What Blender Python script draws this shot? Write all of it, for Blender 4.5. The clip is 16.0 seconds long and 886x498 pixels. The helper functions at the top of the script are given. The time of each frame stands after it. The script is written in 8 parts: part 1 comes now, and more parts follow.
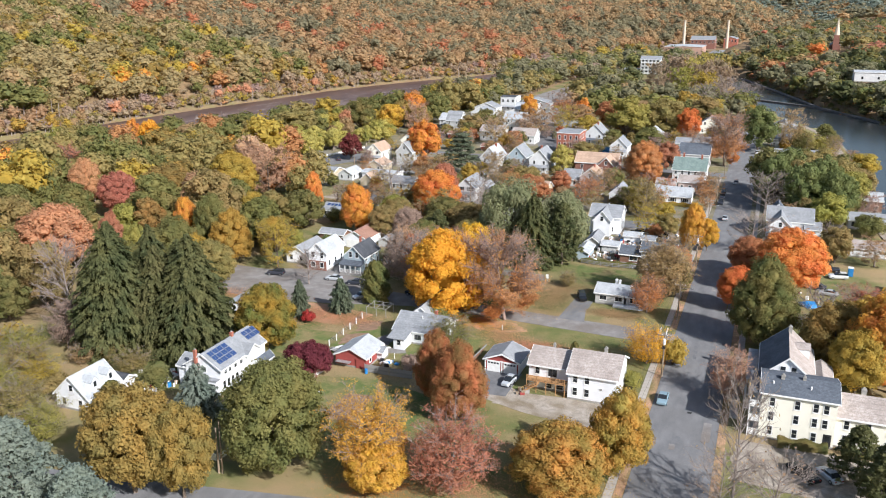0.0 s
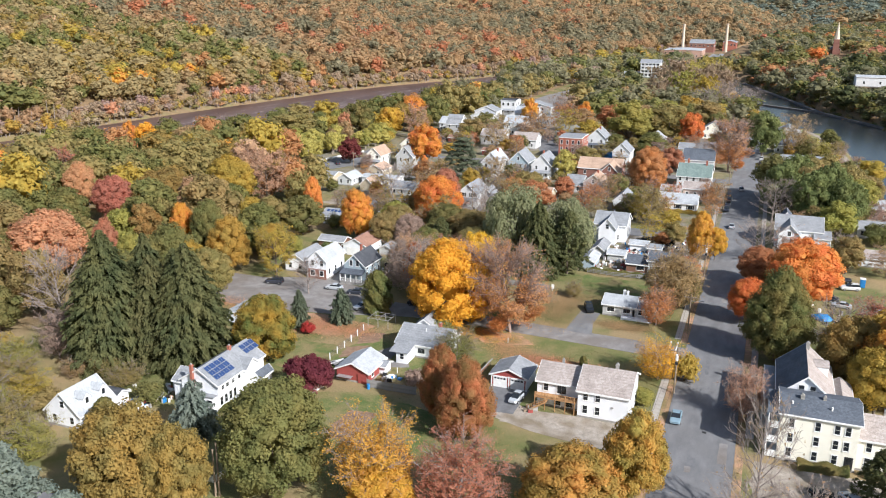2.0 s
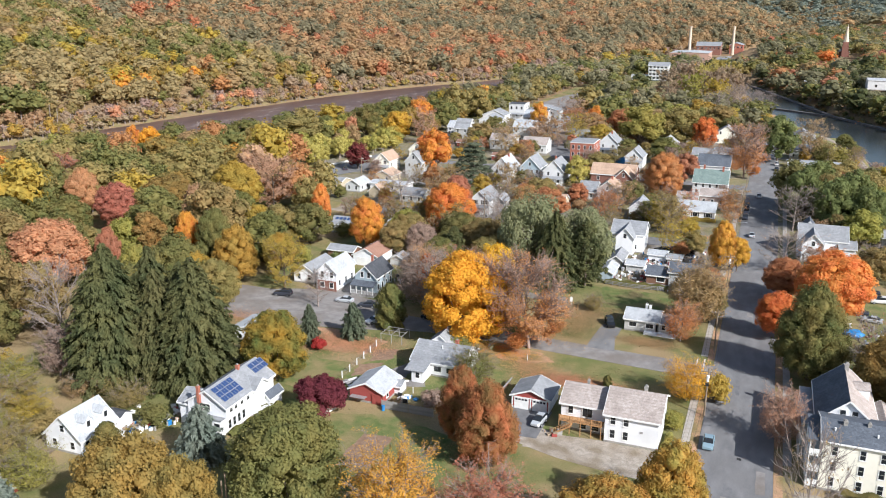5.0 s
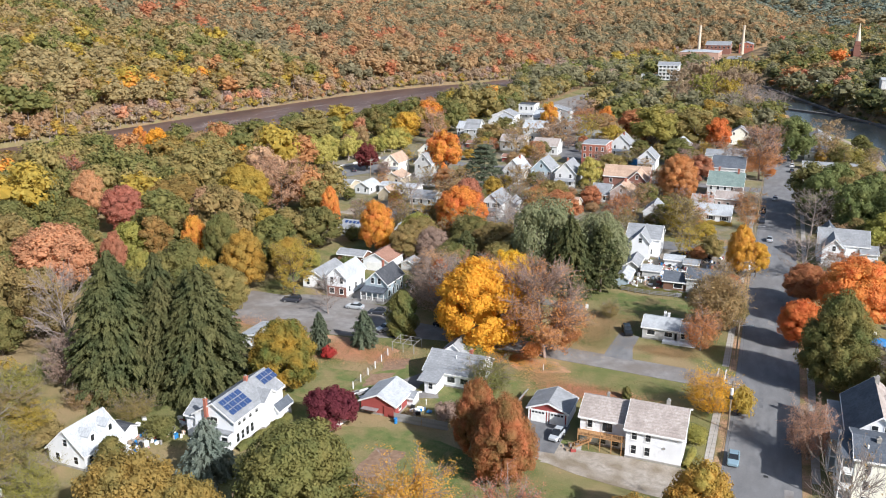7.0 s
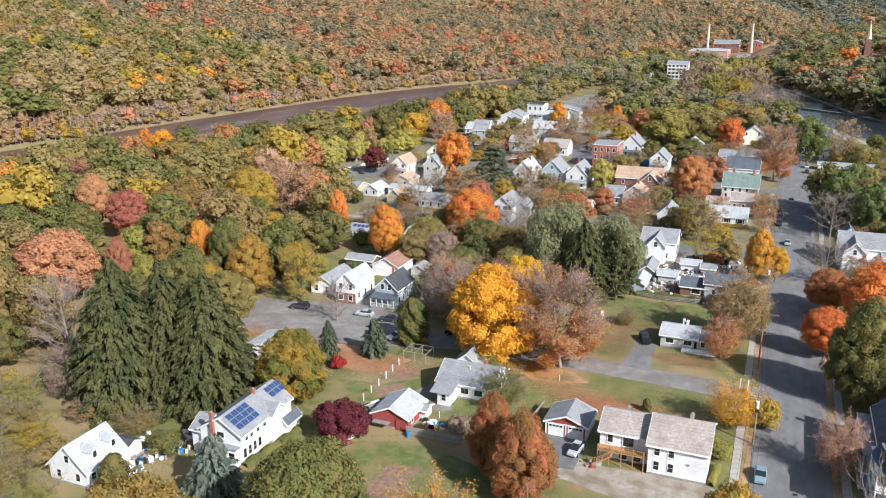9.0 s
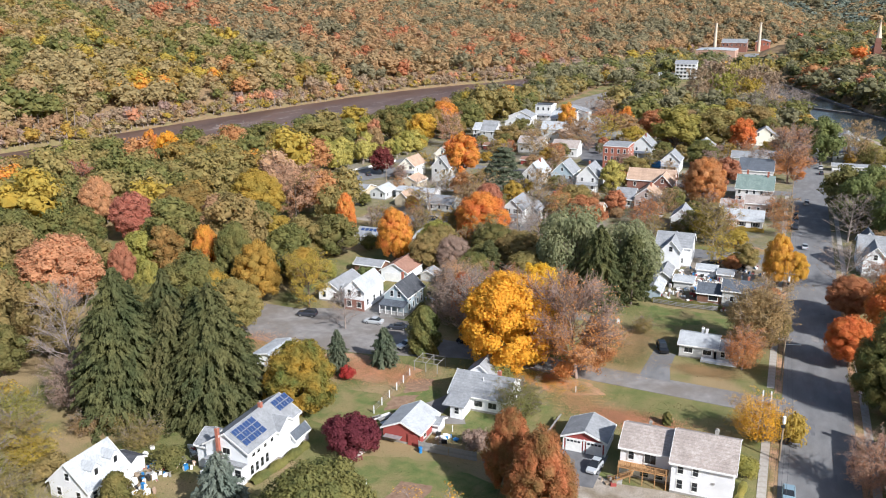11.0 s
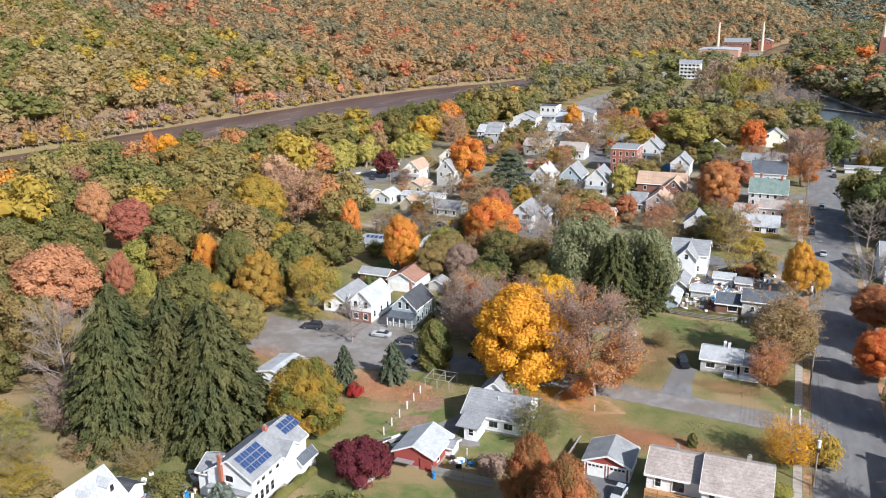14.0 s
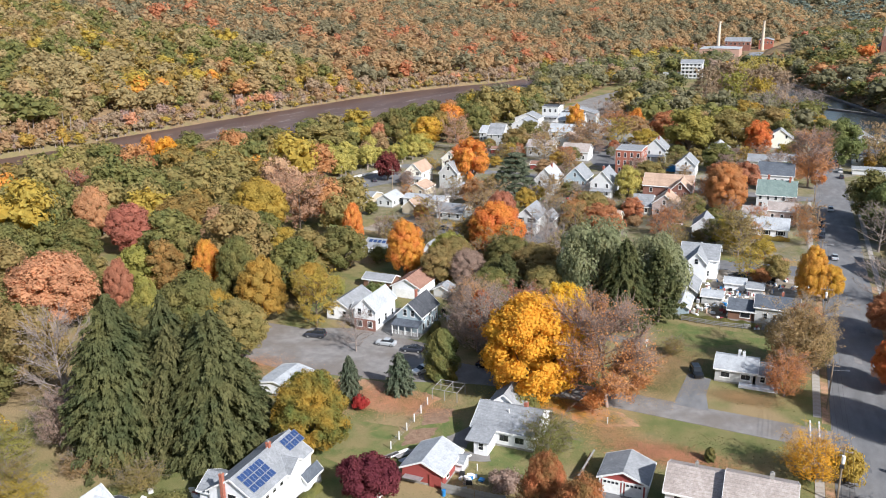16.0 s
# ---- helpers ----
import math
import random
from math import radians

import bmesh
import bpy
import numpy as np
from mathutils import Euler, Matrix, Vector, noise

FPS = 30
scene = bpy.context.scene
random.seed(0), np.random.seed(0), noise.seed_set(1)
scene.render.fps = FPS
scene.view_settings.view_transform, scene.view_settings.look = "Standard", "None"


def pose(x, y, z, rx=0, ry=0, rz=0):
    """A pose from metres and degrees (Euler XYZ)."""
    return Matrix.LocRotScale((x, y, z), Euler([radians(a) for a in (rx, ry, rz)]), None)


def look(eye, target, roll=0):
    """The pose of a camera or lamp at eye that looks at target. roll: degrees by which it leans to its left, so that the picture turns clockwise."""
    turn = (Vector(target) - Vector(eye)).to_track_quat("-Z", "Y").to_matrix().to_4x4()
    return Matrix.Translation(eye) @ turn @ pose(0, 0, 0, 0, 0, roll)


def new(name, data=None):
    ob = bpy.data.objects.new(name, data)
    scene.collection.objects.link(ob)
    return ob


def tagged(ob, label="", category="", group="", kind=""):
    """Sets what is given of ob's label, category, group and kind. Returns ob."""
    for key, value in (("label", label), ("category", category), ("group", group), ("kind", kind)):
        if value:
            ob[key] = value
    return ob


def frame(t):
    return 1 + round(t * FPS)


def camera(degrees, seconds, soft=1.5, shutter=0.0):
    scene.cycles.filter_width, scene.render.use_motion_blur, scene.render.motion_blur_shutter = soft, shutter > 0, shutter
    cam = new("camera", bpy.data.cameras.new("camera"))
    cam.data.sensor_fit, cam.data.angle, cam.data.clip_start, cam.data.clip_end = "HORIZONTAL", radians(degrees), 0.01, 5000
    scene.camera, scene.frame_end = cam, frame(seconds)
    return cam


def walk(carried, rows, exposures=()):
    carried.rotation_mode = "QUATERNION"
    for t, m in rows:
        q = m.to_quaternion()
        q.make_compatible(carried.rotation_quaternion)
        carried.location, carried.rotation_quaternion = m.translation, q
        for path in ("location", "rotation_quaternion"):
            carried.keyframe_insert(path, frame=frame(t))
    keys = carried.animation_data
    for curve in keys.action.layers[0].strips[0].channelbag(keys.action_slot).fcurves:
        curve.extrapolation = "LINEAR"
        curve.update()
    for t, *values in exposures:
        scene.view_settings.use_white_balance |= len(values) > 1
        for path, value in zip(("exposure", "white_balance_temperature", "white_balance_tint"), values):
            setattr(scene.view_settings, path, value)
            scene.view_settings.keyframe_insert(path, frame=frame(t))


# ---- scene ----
FOV = 56.55
ROWS = [
    (0, (13.988, -164.903, 67.499), (-21.278, -75.776, 38.991), -0.132),
    (0.5, (13.140, -163.763, 67.578), (-21.948, -74.561, 39.088), -0.008),
    (1, (12.263, -162.644, 67.660), (-22.732, -73.384, 39.236), 0.074),
    (1.5, (11.377, -161.550, 67.734), (-23.541, -72.241, 39.368), 0.146),
    (2, (10.471, -160.488, 67.787), (-24.419, -71.153, 39.469), 0.193),
    (2.5, (9.572, -159.467, 67.826), (-25.303, -70.111, 39.556), 0.224),
    (3, (8.676, -158.473, 67.852), (-26.221, -69.126, 39.581), 0.246),
    (3.5, (7.778, -157.503, 67.865), (-27.189, -68.181, 39.597), 0.258),
    (4, (6.883, -156.531, 67.891), (-28.148, -67.196, 39.749), 0.247),
    (6.5, (3.003, -151.787, 68.015), (-32.805, -62.751, 39.900), 0.114),
    (7, (2.284, -150.761, 68.042), (-33.734, -61.819, 39.897), 0.094),
    (7.5, (1.563, -149.728, 68.069), (-34.622, -60.862, 39.900), 0.053),
    (8, (0.824, -148.693, 68.077), (-35.556, -59.907, 39.906), -0.007),
    (8.5, (0.071, -147.653, 68.047), (-36.476, -58.943, 39.854), -0.066),
    (9, (-0.709, -146.600, 67.995), (-37.436, -57.964, 39.804), -0.150),
    (11.5, (-4.695, -141.520, 68.092), (-42.007, -53.149, 39.834), -0.264),
    (12, (-5.477, -140.543, 68.140), (-42.801, -52.173, 39.896), -0.283),
    (12.5, (-6.269, -139.572, 68.184), (-43.601, -51.207, 39.935), -0.320),
    (13, (-7.051, -138.600, 68.224), (-44.399, -50.249, 39.955), -0.351),
    (13.5, (-7.831, -137.636, 68.250), (-45.159, -49.279, 39.974), -0.373),
    (14, (-8.621, -136.694, 68.269), (-45.914, -48.326, 39.977), -0.400),
    (14.5, (-9.415, -135.781, 68.281), (-46.659, -47.396, 39.980), -0.429),
    (15, (-10.204, -134.894, 68.300), (-47.423, -46.500, 39.995), -0.463),
    (15.5, (-10.978, -134.021, 68.345), (-48.165, -45.615, 40.037), -0.506),
    (16, (-11.740, -133.146, 68.406), (-48.923, -44.743, 40.082), -0.537),
]
cam = camera(FOV, 16.0, soft=1.05)
walk(cam, [(t, look(eye, target, roll)) for t, eye, target, roll in ROWS])

# ---- world and sun ----
SUN_AZ = math.atan2(0.88, -0.475)
SUN_EL = radians(35)
world = bpy.data.worlds.new("world")
scene.world = world
world.use_nodes = True
wn = world.node_tree.nodes
sky = wn.new("ShaderNodeTexSky")
sky.sky_type = "NISHITA"
sky.sun_disc = False
sky.sun_elevation = SUN_EL
sky.sun_rotation = SUN_AZ
sky.air_density, sky.dust_density, sky.ozone_density = 1.0, 1.5, 1.0
world.node_tree.links.new(sky.outputs["Color"], wn["Background"].inputs["Color"])
wn["Background"].inputs["Strength"].default_value = 0.1
sun_data = bpy.data.lights.new("sun", "SUN")
sun_data.energy = 4.9
sun_data.angle = radians(0.6)
sun_data.color = (0.985, 0.98, 1.0)
sun = new("sun", sun_data)
sun.matrix_world = look((math.sin(SUN_AZ) * math.cos(SUN_EL) * 300, math.cos(SUN_AZ) * math.cos(SUN_EL) * 300, math.sin(SUN_EL) * 300), (0, 0, 0))
scene.view_settings.exposure = 0.55

# ---- materials ----


def material(name, c1, c2, scale=4.0, rough=0.8, bump=0.0, metal=0.0, fine=0.0, island=0.0, objrand=0.0, spec=0.3, stretch=None, grain=0.0, c3=None, scale3=0.3, amount3=0.5):
    """Two colours mixed by noise at one scale, a third at a coarser one, grain and bump."""
    m = bpy.data.materials.new(name)
    m.use_nodes = True
    nt = m.node_tree
    n, l = nt.nodes, nt.links
    b = n["Principled BSDF"]
    b.inputs["Roughness"].default_value = rough
    b.inputs["Metallic"].default_value = metal
    b.inputs["Specular IOR Level"].default_value = spec
    tc = n.new("ShaderNodeTexCoord")
    src = tc.outputs["Object"]
    if stretch:
        mp = n.new("ShaderNodeMapping")
        mp.inputs["Scale"].default_value = stretch
        l.new(src, mp.inputs["Vector"])
        src = mp.outputs["Vector"]
    no = n.new("ShaderNodeTexNoise")
    no.inputs["Scale"].default_value = scale
    no.inputs["Detail"].default_value = 6
    l.new(src, no.inputs["Vector"])
    ramp = n.new("ShaderNodeValToRGB")
    ramp.color_ramp.elements[0].position, ramp.color_ramp.elements[1].position = 0.35, 0.65
    ramp.color_ramp.elements[0].color, ramp.color_ramp.elements[1].color = (*c1, 1), (*c2, 1)
    l.new(no.outputs["Fac"], ramp.inputs["Fac"])
    col = ramp.outputs["Color"]
    if c3:
        n3 = n.new("ShaderNodeTexNoise")
        n3.inputs["Scale"].default_value = scale3
        n3.inputs["Detail"].default_value = 5
        l.new(tc.outputs["Object"], n3.inputs["Vector"])
        r3 = n.new("ShaderNodeValToRGB")
        r3.color_ramp.elements[0].position, r3.color_ramp.elements[1].position = 0.45, 0.62
        r3.color_ramp.elements[0].color, r3.color_ramp.elements[1].color = (0, 0, 0, 1), (amount3, amount3, amount3, 1)
        l.new(n3.outputs["Fac"], r3.inputs["Fac"])
        mx = n.new("ShaderNodeMix")
        mx.data_type = "RGBA"
        l.new(r3.outputs["Color"], mx.inputs["Factor"])
        l.new(col, mx.inputs["A"])
        mx.inputs["B"].default_value = (*c3, 1)
        col = mx.outputs["Result"]
    if grain:
        gn = n.new("ShaderNodeTexNoise")
        gn.inputs["Scale"].default_value = 5.5
        gn.inputs["Detail"].default_value = 8
        gn.inputs["Roughness"].default_value = 0.75
        l.new(tc.outputs["Object"], gn.inputs["Vector"])
        gr = n.new("ShaderNodeMapRange")
        gr.inputs["From Min"].default_value, gr.inputs["From Max"].default_value = 0.3, 0.7
        gr.inputs["To Min"].default_value, gr.inputs["To Max"].default_value = 1 - grain, 1 + grain
        l.new(gn.outputs["Fac"], gr.inputs["Value"])
        gm = n.new("ShaderNodeVectorMath")
        gm.operation = "SCALE"
        l.new(col, gm.inputs["Vector"])
        l.new(gr.outputs["Result"], gm.inputs["Scale"])
        col = gm.outputs["Vector"]
    if island or objrand:
        hsv = n.new("ShaderNodeHueSaturation")
        l.new(col, hsv.inputs["Color"])
        if island:
            ge = n.new("ShaderNodeNewGeometry")
            mr = n.new("ShaderNodeMapRange")
            mr.inputs["To Min"].default_value, mr.inputs["To Max"].default_value = 1 - island, 1 + island
            l.new(ge.outputs["Random Per Island"], mr.inputs["Value"])
            l.new(mr.outputs["Result"], hsv.inputs["Value"])
        if objrand:
            oi = n.new("ShaderNodeObjectInfo")
            m2 = n.new("ShaderNodeMapRange")
            m2.inputs["To Min"].default_value, m2.inputs["To Max"].default_value = 0.5 - objrand, 0.5 + objrand
            l.new(oi.outputs["Random"], m2.inputs["Value"])
            l.new(m2.outputs["Result"], hsv.inputs["Hue"])
        col = hsv.outputs["Color"]
    l.new(col, b.inputs["Base Color"])
    if bump:
        bn = n.new("ShaderNodeTexNoise")
        bn.inputs["Scale"].default_value = fine or scale * 4
        bn.inputs["Detail"].default_value = 4
        l.new(src, bn.inputs["Vector"])
        bp = n.new("ShaderNodeBump")
        bp.inputs["Strength"].default_value = bump
        bp.inputs["Distance"].default_value = 0.05
        l.new(bn.outputs["Fac"], bp.inputs["Height"])
        l.new(bp.outputs["Normal"], b.inputs["Normal"])
    return m


def leaf_material(name, c1, c2, island=0.11, objrand=0.012, lucent=0.45):
    m = material(name, c1, c2, scale=0.28, rough=0.7, island=island, objrand=objrand, spec=0.15, grain=0.16, bump=0.4, fine=2.6)
    nt = m.node_tree
    b = nt.nodes["Principled BSDF"]
    bp = b.inputs["Normal"].links[0].from_node
    bp.inputs["Distance"].default_value = 0.15
    tr = nt.nodes.new("ShaderNodeBsdfTranslucent")
    mix = nt.nodes.new("ShaderNodeMixShader")
    mix.inputs["Fac"].default_value = lucent
    nt.links.new(b.inputs["Base Color"].links[0].from_socket, tr.inputs["Color"])
    nt.links.new(bp.outputs["Normal"], tr.inputs["Normal"])
    nt.links.new(b.outputs["BSDF"], mix.inputs[1])
    nt.links.new(tr.outputs["BSDF"], mix.inputs[2])
    nt.links.new(mix.outputs["Shader"], nt.nodes["Material Output"].inputs["Surface"])
    return m


def siding(name, c, step=0.13, vertical=False, dirt=0.9):
    """Painted boards: courses as relief, faint weathering."""
    m = material(name, tuple(v * dirt for v in c), c, scale=0.6, rough=0.65, spec=0.25)
    nt = m.node_tree
    n, l = nt.nodes, nt.links
    tc = n.new("ShaderNodeTexCoord")
    wv = n.new("ShaderNodeTexWave")
    wv.wave_profile = "SAW"
    wv.bands_direction = "X" if vertical else "Z"
    wv.inputs["Scale"].default_value = 0.3142 / step
    l.new(tc.outputs["Object"], wv.inputs["Vector"])
    bp = n.new("ShaderNodeBump")
    bp.inputs["Strength"].default_value = 0.5
    bp.inputs["Distance"].default_value = 0.02
    l.new(wv.outputs["Fac"], bp.inputs["Height"])
    l.new(bp.outputs["Normal"], n["Principled BSDF"].inputs["Normal"])
    return m


def shingles(name, c1, c2):
    """Asphalt shingles: short tabs of uneven tone in courses."""
    m = material(name, c1, c2, scale=2.2, rough=0.9, spec=0.2, c3=tuple(v * 0.8 for v in c1), scale3=0.45, amount3=0.55, grain=0.3)
    nt = m.node_tree
    n, l = nt.nodes, nt.links
    b = n["Principled BSDF"]
    tc = n.new("ShaderNodeTexCoord")
    col = b.inputs["Base Color"].links[0].from_socket
    br = n.new("ShaderNodeTexBrick")
    br.inputs["Scale"].default_value = 1.0
    br.inputs["Brick Width"].default_value = 0.3
    br.inputs["Row Height"].default_value = 0.13
    br.inputs["Mortar Size"].default_value = 0.012
    br.inputs["Color1"].default_value = (1.12, 1.12, 1.12, 1)
    br.inputs["Color2"].default_value = (0.85, 0.85, 0.85, 1)
    br.inputs["Mortar"].default_value = (0.6, 0.6, 0.6, 1)
    mp = n.new("ShaderNodeMapping")
    mp.inputs["Rotation"].default_value = (0.9, 0.0, 0.0)
    l.new(tc.outputs["Object"], mp.inputs["Vector"])
    l.new(mp.outputs["Vector"], br.inputs["Vector"])
    mx = n.new("ShaderNodeMix")
    mx.data_type, mx.blend_type = "RGBA", "MULTIPLY"
    mx.inputs["Factor"].default_value = 0.4
    l.new(col, mx.inputs["A"])
    l.new(br.outputs["Color"], mx.inputs["B"])
    l.new(mx.outputs["Result"], b.inputs["Base Color"])
    return m


M = {}
M["ground"] = material("ground", (0.12, 0.14, 0.05), (0.205, 0.18, 0.08), scale=0.22, rough=0.95, bump=0.6, fine=6, spec=0.1, c3=(0.31, 0.22, 0.125), scale3=0.07, amount3=0.8, grain=0.62)
M["forest_floor"] = material("forest_floor", (0.2, 0.14, 0.08), (0.3, 0.2, 0.11), scale=0.4, rough=1, spec=0.1)
M["bank"] = material("bank_grass", (0.26, 0.185, 0.105), (0.2, 0.14, 0.08), scale=0.3, rough=1, spec=0.1, c3=(0.2, 0.18, 0.08), scale3=0.08, amount3=0.6, grain=0.35)
M["dam_stone"] = material("dam_stone", (0.1, 0.095, 0.09), (0.17, 0.16, 0.15), scale=0.5, rough=0.95, bump=0.4, grain=0.3)
M["yards"] = material("yard_ground", (0.14, 0.14, 0.062), (0.24, 0.2, 0.125), scale=0.3, rough=0.95, bump=0.5, fine=6, spec=0.1, c3=(0.24, 0.22, 0.2), scale3=0.09, amount3=0.7, grain=0.5)
M["litter"] = material("leaf_litter", (0.46, 0.27, 0.17), (0.33, 0.22, 0.13), scale=0.9, rough=0.95, bump=0.6, fine=9, spec=0.1, c3=(0.17, 0.15, 0.06), scale3=0.25, amount3=0.75, grain=0.6)
M["lawn"] = material("lawn", (0.1, 0.138, 0.045), (0.17, 0.172, 0.068), scale=0.5, rough=0.95, bump=0.5, fine=9, spec=0.1, c3=(0.27, 0.2, 0.105), scale3=0.2, amount3=0.65, grain=0.6)
M["soil"] = material("tilled_soil", (0.2, 0.125, 0.085), (0.28, 0.19, 0.13), scale=1.2, rough=1, bump=0.6, fine=5, spec=0.1, grain=0.38)
M["yard_dirt"] = material("yard_dirt", (0.15, 0.115, 0.08), (0.23, 0.18, 0.13), scale=0.8, rough=1, bump=0.5, fine=6, spec=0.1, c3=(0.13, 0.14, 0.06), scale3=0.2, amount3=0.7, grain=0.4)
M["asphalt"] = material("asphalt", (0.15, 0.15, 0.152), (0.21, 0.209, 0.21), scale=0.5, rough=0.9, bump=0.3, fine=30, spec=0.25, stretch=(1, 0.35, 1), c3=(0.15, 0.147, 0.146), scale3=0.12, amount3=0.6, grain=0.14)
M["asphalt_new"] = material("asphalt_new", (0.13, 0.13, 0.135), (0.175, 0.175, 0.178), scale=0.7, rough=0.9, bump=0.3, fine=30, spec=0.25, grain=0.14)
M["asphalt_pale"] = material("asphalt_pale", (0.2, 0.188, 0.178), (0.265, 0.25, 0.238), scale=0.5, rough=0.95, bump=0.3, fine=30, spec=0.2, c3=(0.17, 0.145, 0.125), scale3=0.13, amount3=0.7, grain=0.2)
M["gravel"] = material("gravel", (0.29, 0.25, 0.205), (0.4, 0.355, 0.3), scale=1.2, rough=1, bump=0.6, fine=12, spec=0.1, c3=(0.18, 0.14, 0.09), scale3=0.3, amount3=0.7, grain=0.38)
M["concrete"] = material("concrete", (0.33, 0.3, 0.26), (0.42, 0.39, 0.35), scale=1.5, rough=0.9, bump=0.2)
M["paint_line"] = material("road_paint", (0.7, 0.7, 0.68), (0.55, 0.55, 0.53), scale=3, rough=0.8)
# The brown base also carries the wooded hill's reflection; real gloss stays low.
M["water"] = material("water", (0.085, 0.048, 0.036), (0.14, 0.087, 0.067), scale=0.05, rough=0.45, bump=0.25, fine=0.35, spec=0.25, stretch=(1.0, 0.2, 1.0))
M["riffle"] = material("riffle_foam", (0.42, 0.37, 0.34), (0.2, 0.15, 0.13), scale=0.5, rough=0.6, stretch=(1, 0.3, 1))
M["canal"] = material("canal_water", (0.02, 0.025, 0.03), (0.025, 0.03, 0.035), scale=0.05, rough=0.2, bump=0.35, fine=0.5, spec=0.5)
M["bark"] = material("bark", (0.1, 0.075, 0.055), (0.2, 0.16, 0.13), scale=3, rough=0.95, stretch=(1, 1, 0.25), bump=0.5)
M["twig"] = material("twigs", (0.2, 0.16, 0.14), (0.32, 0.27, 0.24), scale=2, rough=0.95)
M["mauve"] = material("mauve_twigs", (0.23, 0.165, 0.135), (0.36, 0.26, 0.215), scale=1.2, rough=0.95)
LEAF = {
    "copper": ((0.62, 0.27, 0.1), (0.56, 0.29, 0.14)),
    "ruby": ((0.5, 0.05, 0.06), (0.4, 0.05, 0.05)),
    "green": ((0.162, 0.174, 0.062), (0.263, 0.23, 0.081)),
    "leaf_green": ((0.134, 0.159, 0.056), (0.28, 0.224, 0.078)),
    "olive": ((0.268, 0.228, 0.089), (0.388, 0.285, 0.114)),
    # Olive lightened for the hillside: distance haze is put into the colour.
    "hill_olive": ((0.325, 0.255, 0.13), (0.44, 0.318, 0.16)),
    "straw": ((0.55, 0.462, 0.143), (0.462, 0.396, 0.121)),
    "oak": ((0.253, 0.198, 0.072), (0.407, 0.248, 0.077)),
    "yellow": ((0.799, 0.486, 0.059), (0.756, 0.432, 0.054)),
    "gold": ((0.515, 0.336, 0.067), (0.414, 0.314, 0.078)),
    "turning": ((0.143, 0.187, 0.055), (0.473, 0.319, 0.055)),
    "orange": ((0.72, 0.4, 0.075), (0.68, 0.25, 0.075)),
    "rust": ((0.44, 0.198, 0.094), (0.55, 0.275, 0.127)),
    "brown": ((0.356, 0.243, 0.13), (0.464, 0.302, 0.157)),
    "red": ((0.5, 0.205, 0.13), (0.45, 0.2, 0.13)),
    "crimson": ((0.16, 0.036, 0.042), (0.23, 0.058, 0.056)),
    "salmon": ((0.66, 0.36, 0.19), (0.55, 0.3, 0.165)),
    "pink": ((0.43, 0.3, 0.24), (0.36, 0.26, 0.21)),
    "tan": ((0.45, 0.35, 0.23), (0.37, 0.28, 0.18)),
    "conifer": ((0.09, 0.108, 0.048), (0.175, 0.17, 0.07)),
    "amber": ((0.67, 0.421, 0.065), (0.616, 0.346, 0.081)),
    "mellow": ((0.33, 0.26, 0.07), (0.58, 0.31, 0.08)),
    "russet": ((0.484, 0.308, 0.204), (0.594, 0.363, 0.22)),
    "flame": ((0.66, 0.2, 0.07), (0.68, 0.26, 0.08)),
    "pine": ((0.125, 0.155, 0.1), (0.19, 0.21, 0.135)),
    "oak_rust": ((0.259, 0.173, 0.065), (0.54, 0.216, 0.092)),
    "fresh": ((0.138, 0.178, 0.067), (0.23, 0.253, 0.092)),
    "vivid": ((0.72, 0.24, 0.085), (0.76, 0.36, 0.1)),
    # Muted leaf tones for far woods, with distance haze mixed into them.
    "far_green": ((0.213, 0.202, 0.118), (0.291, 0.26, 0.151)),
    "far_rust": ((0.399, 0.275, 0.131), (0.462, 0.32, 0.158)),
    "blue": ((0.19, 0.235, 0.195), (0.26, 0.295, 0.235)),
    "lime": ((0.302, 0.291, 0.084), (0.403, 0.347, 0.095)),
    "willow": ((0.231, 0.257, 0.137), (0.326, 0.331, 0.179)),
}
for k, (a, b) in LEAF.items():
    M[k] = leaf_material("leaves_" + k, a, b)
M["white"] = siding("white_siding", (0.8, 0.815, 0.83), dirt=0.93)
# White walls dulled by haze in the colour, for houses further off.
M["offwhite"] = siding("haze_white_siding", (0.66, 0.665, 0.66), dirt=0.9)
M["paint_grey"] = siding("pale_grey_siding", (0.55, 0.57, 0.57), dirt=0.9)
M["cream"] = siding("cream_siding", (0.86, 0.83, 0.71), dirt=0.95)
M["grey_siding"] = siding("grey_siding", (0.5, 0.5, 0.48))
M["blue_siding"] = siding("blue_grey_siding", (0.36, 0.44, 0.48))
M["red_siding"] = siding("barn_red_siding", (0.33, 0.075, 0.065), 0.2, True)
M["tan_siding"] = siding("tan_siding", (0.55, 0.47, 0.34))
M["pink_siding"] = siding("pinkish_siding", (0.5, 0.4, 0.36))
M["brown_siding"] = siding("brown_boards", (0.22, 0.12, 0.08), 0.18, True)
M["brick"] = material("brick_wall", (0.3, 0.1, 0.07), (0.38, 0.15, 0.1), scale=2.5, rough=0.9, bump=0.4, fine=14)
M["mill_brick"] = material("mill_brick_wall", (0.4, 0.25, 0.19), (0.47, 0.31, 0.24), scale=2.5, rough=0.9, bump=0.4, fine=14)
M["brown_brick"] = material("brown_brick_wall", (0.2, 0.09, 0.065), (0.27, 0.13, 0.1), scale=2.5, rough=0.9, bump=0.4, fine=14)
M["trim"] = material("white_trim", (0.72, 0.72, 0.7), (0.82, 0.82, 0.8), scale=2, rough=0.6)
M["glass"] = material("window_glass", (0.015, 0.018, 0.02), (0.03, 0.034, 0.04), scale=0.8, rough=0.07, spec=0.6)
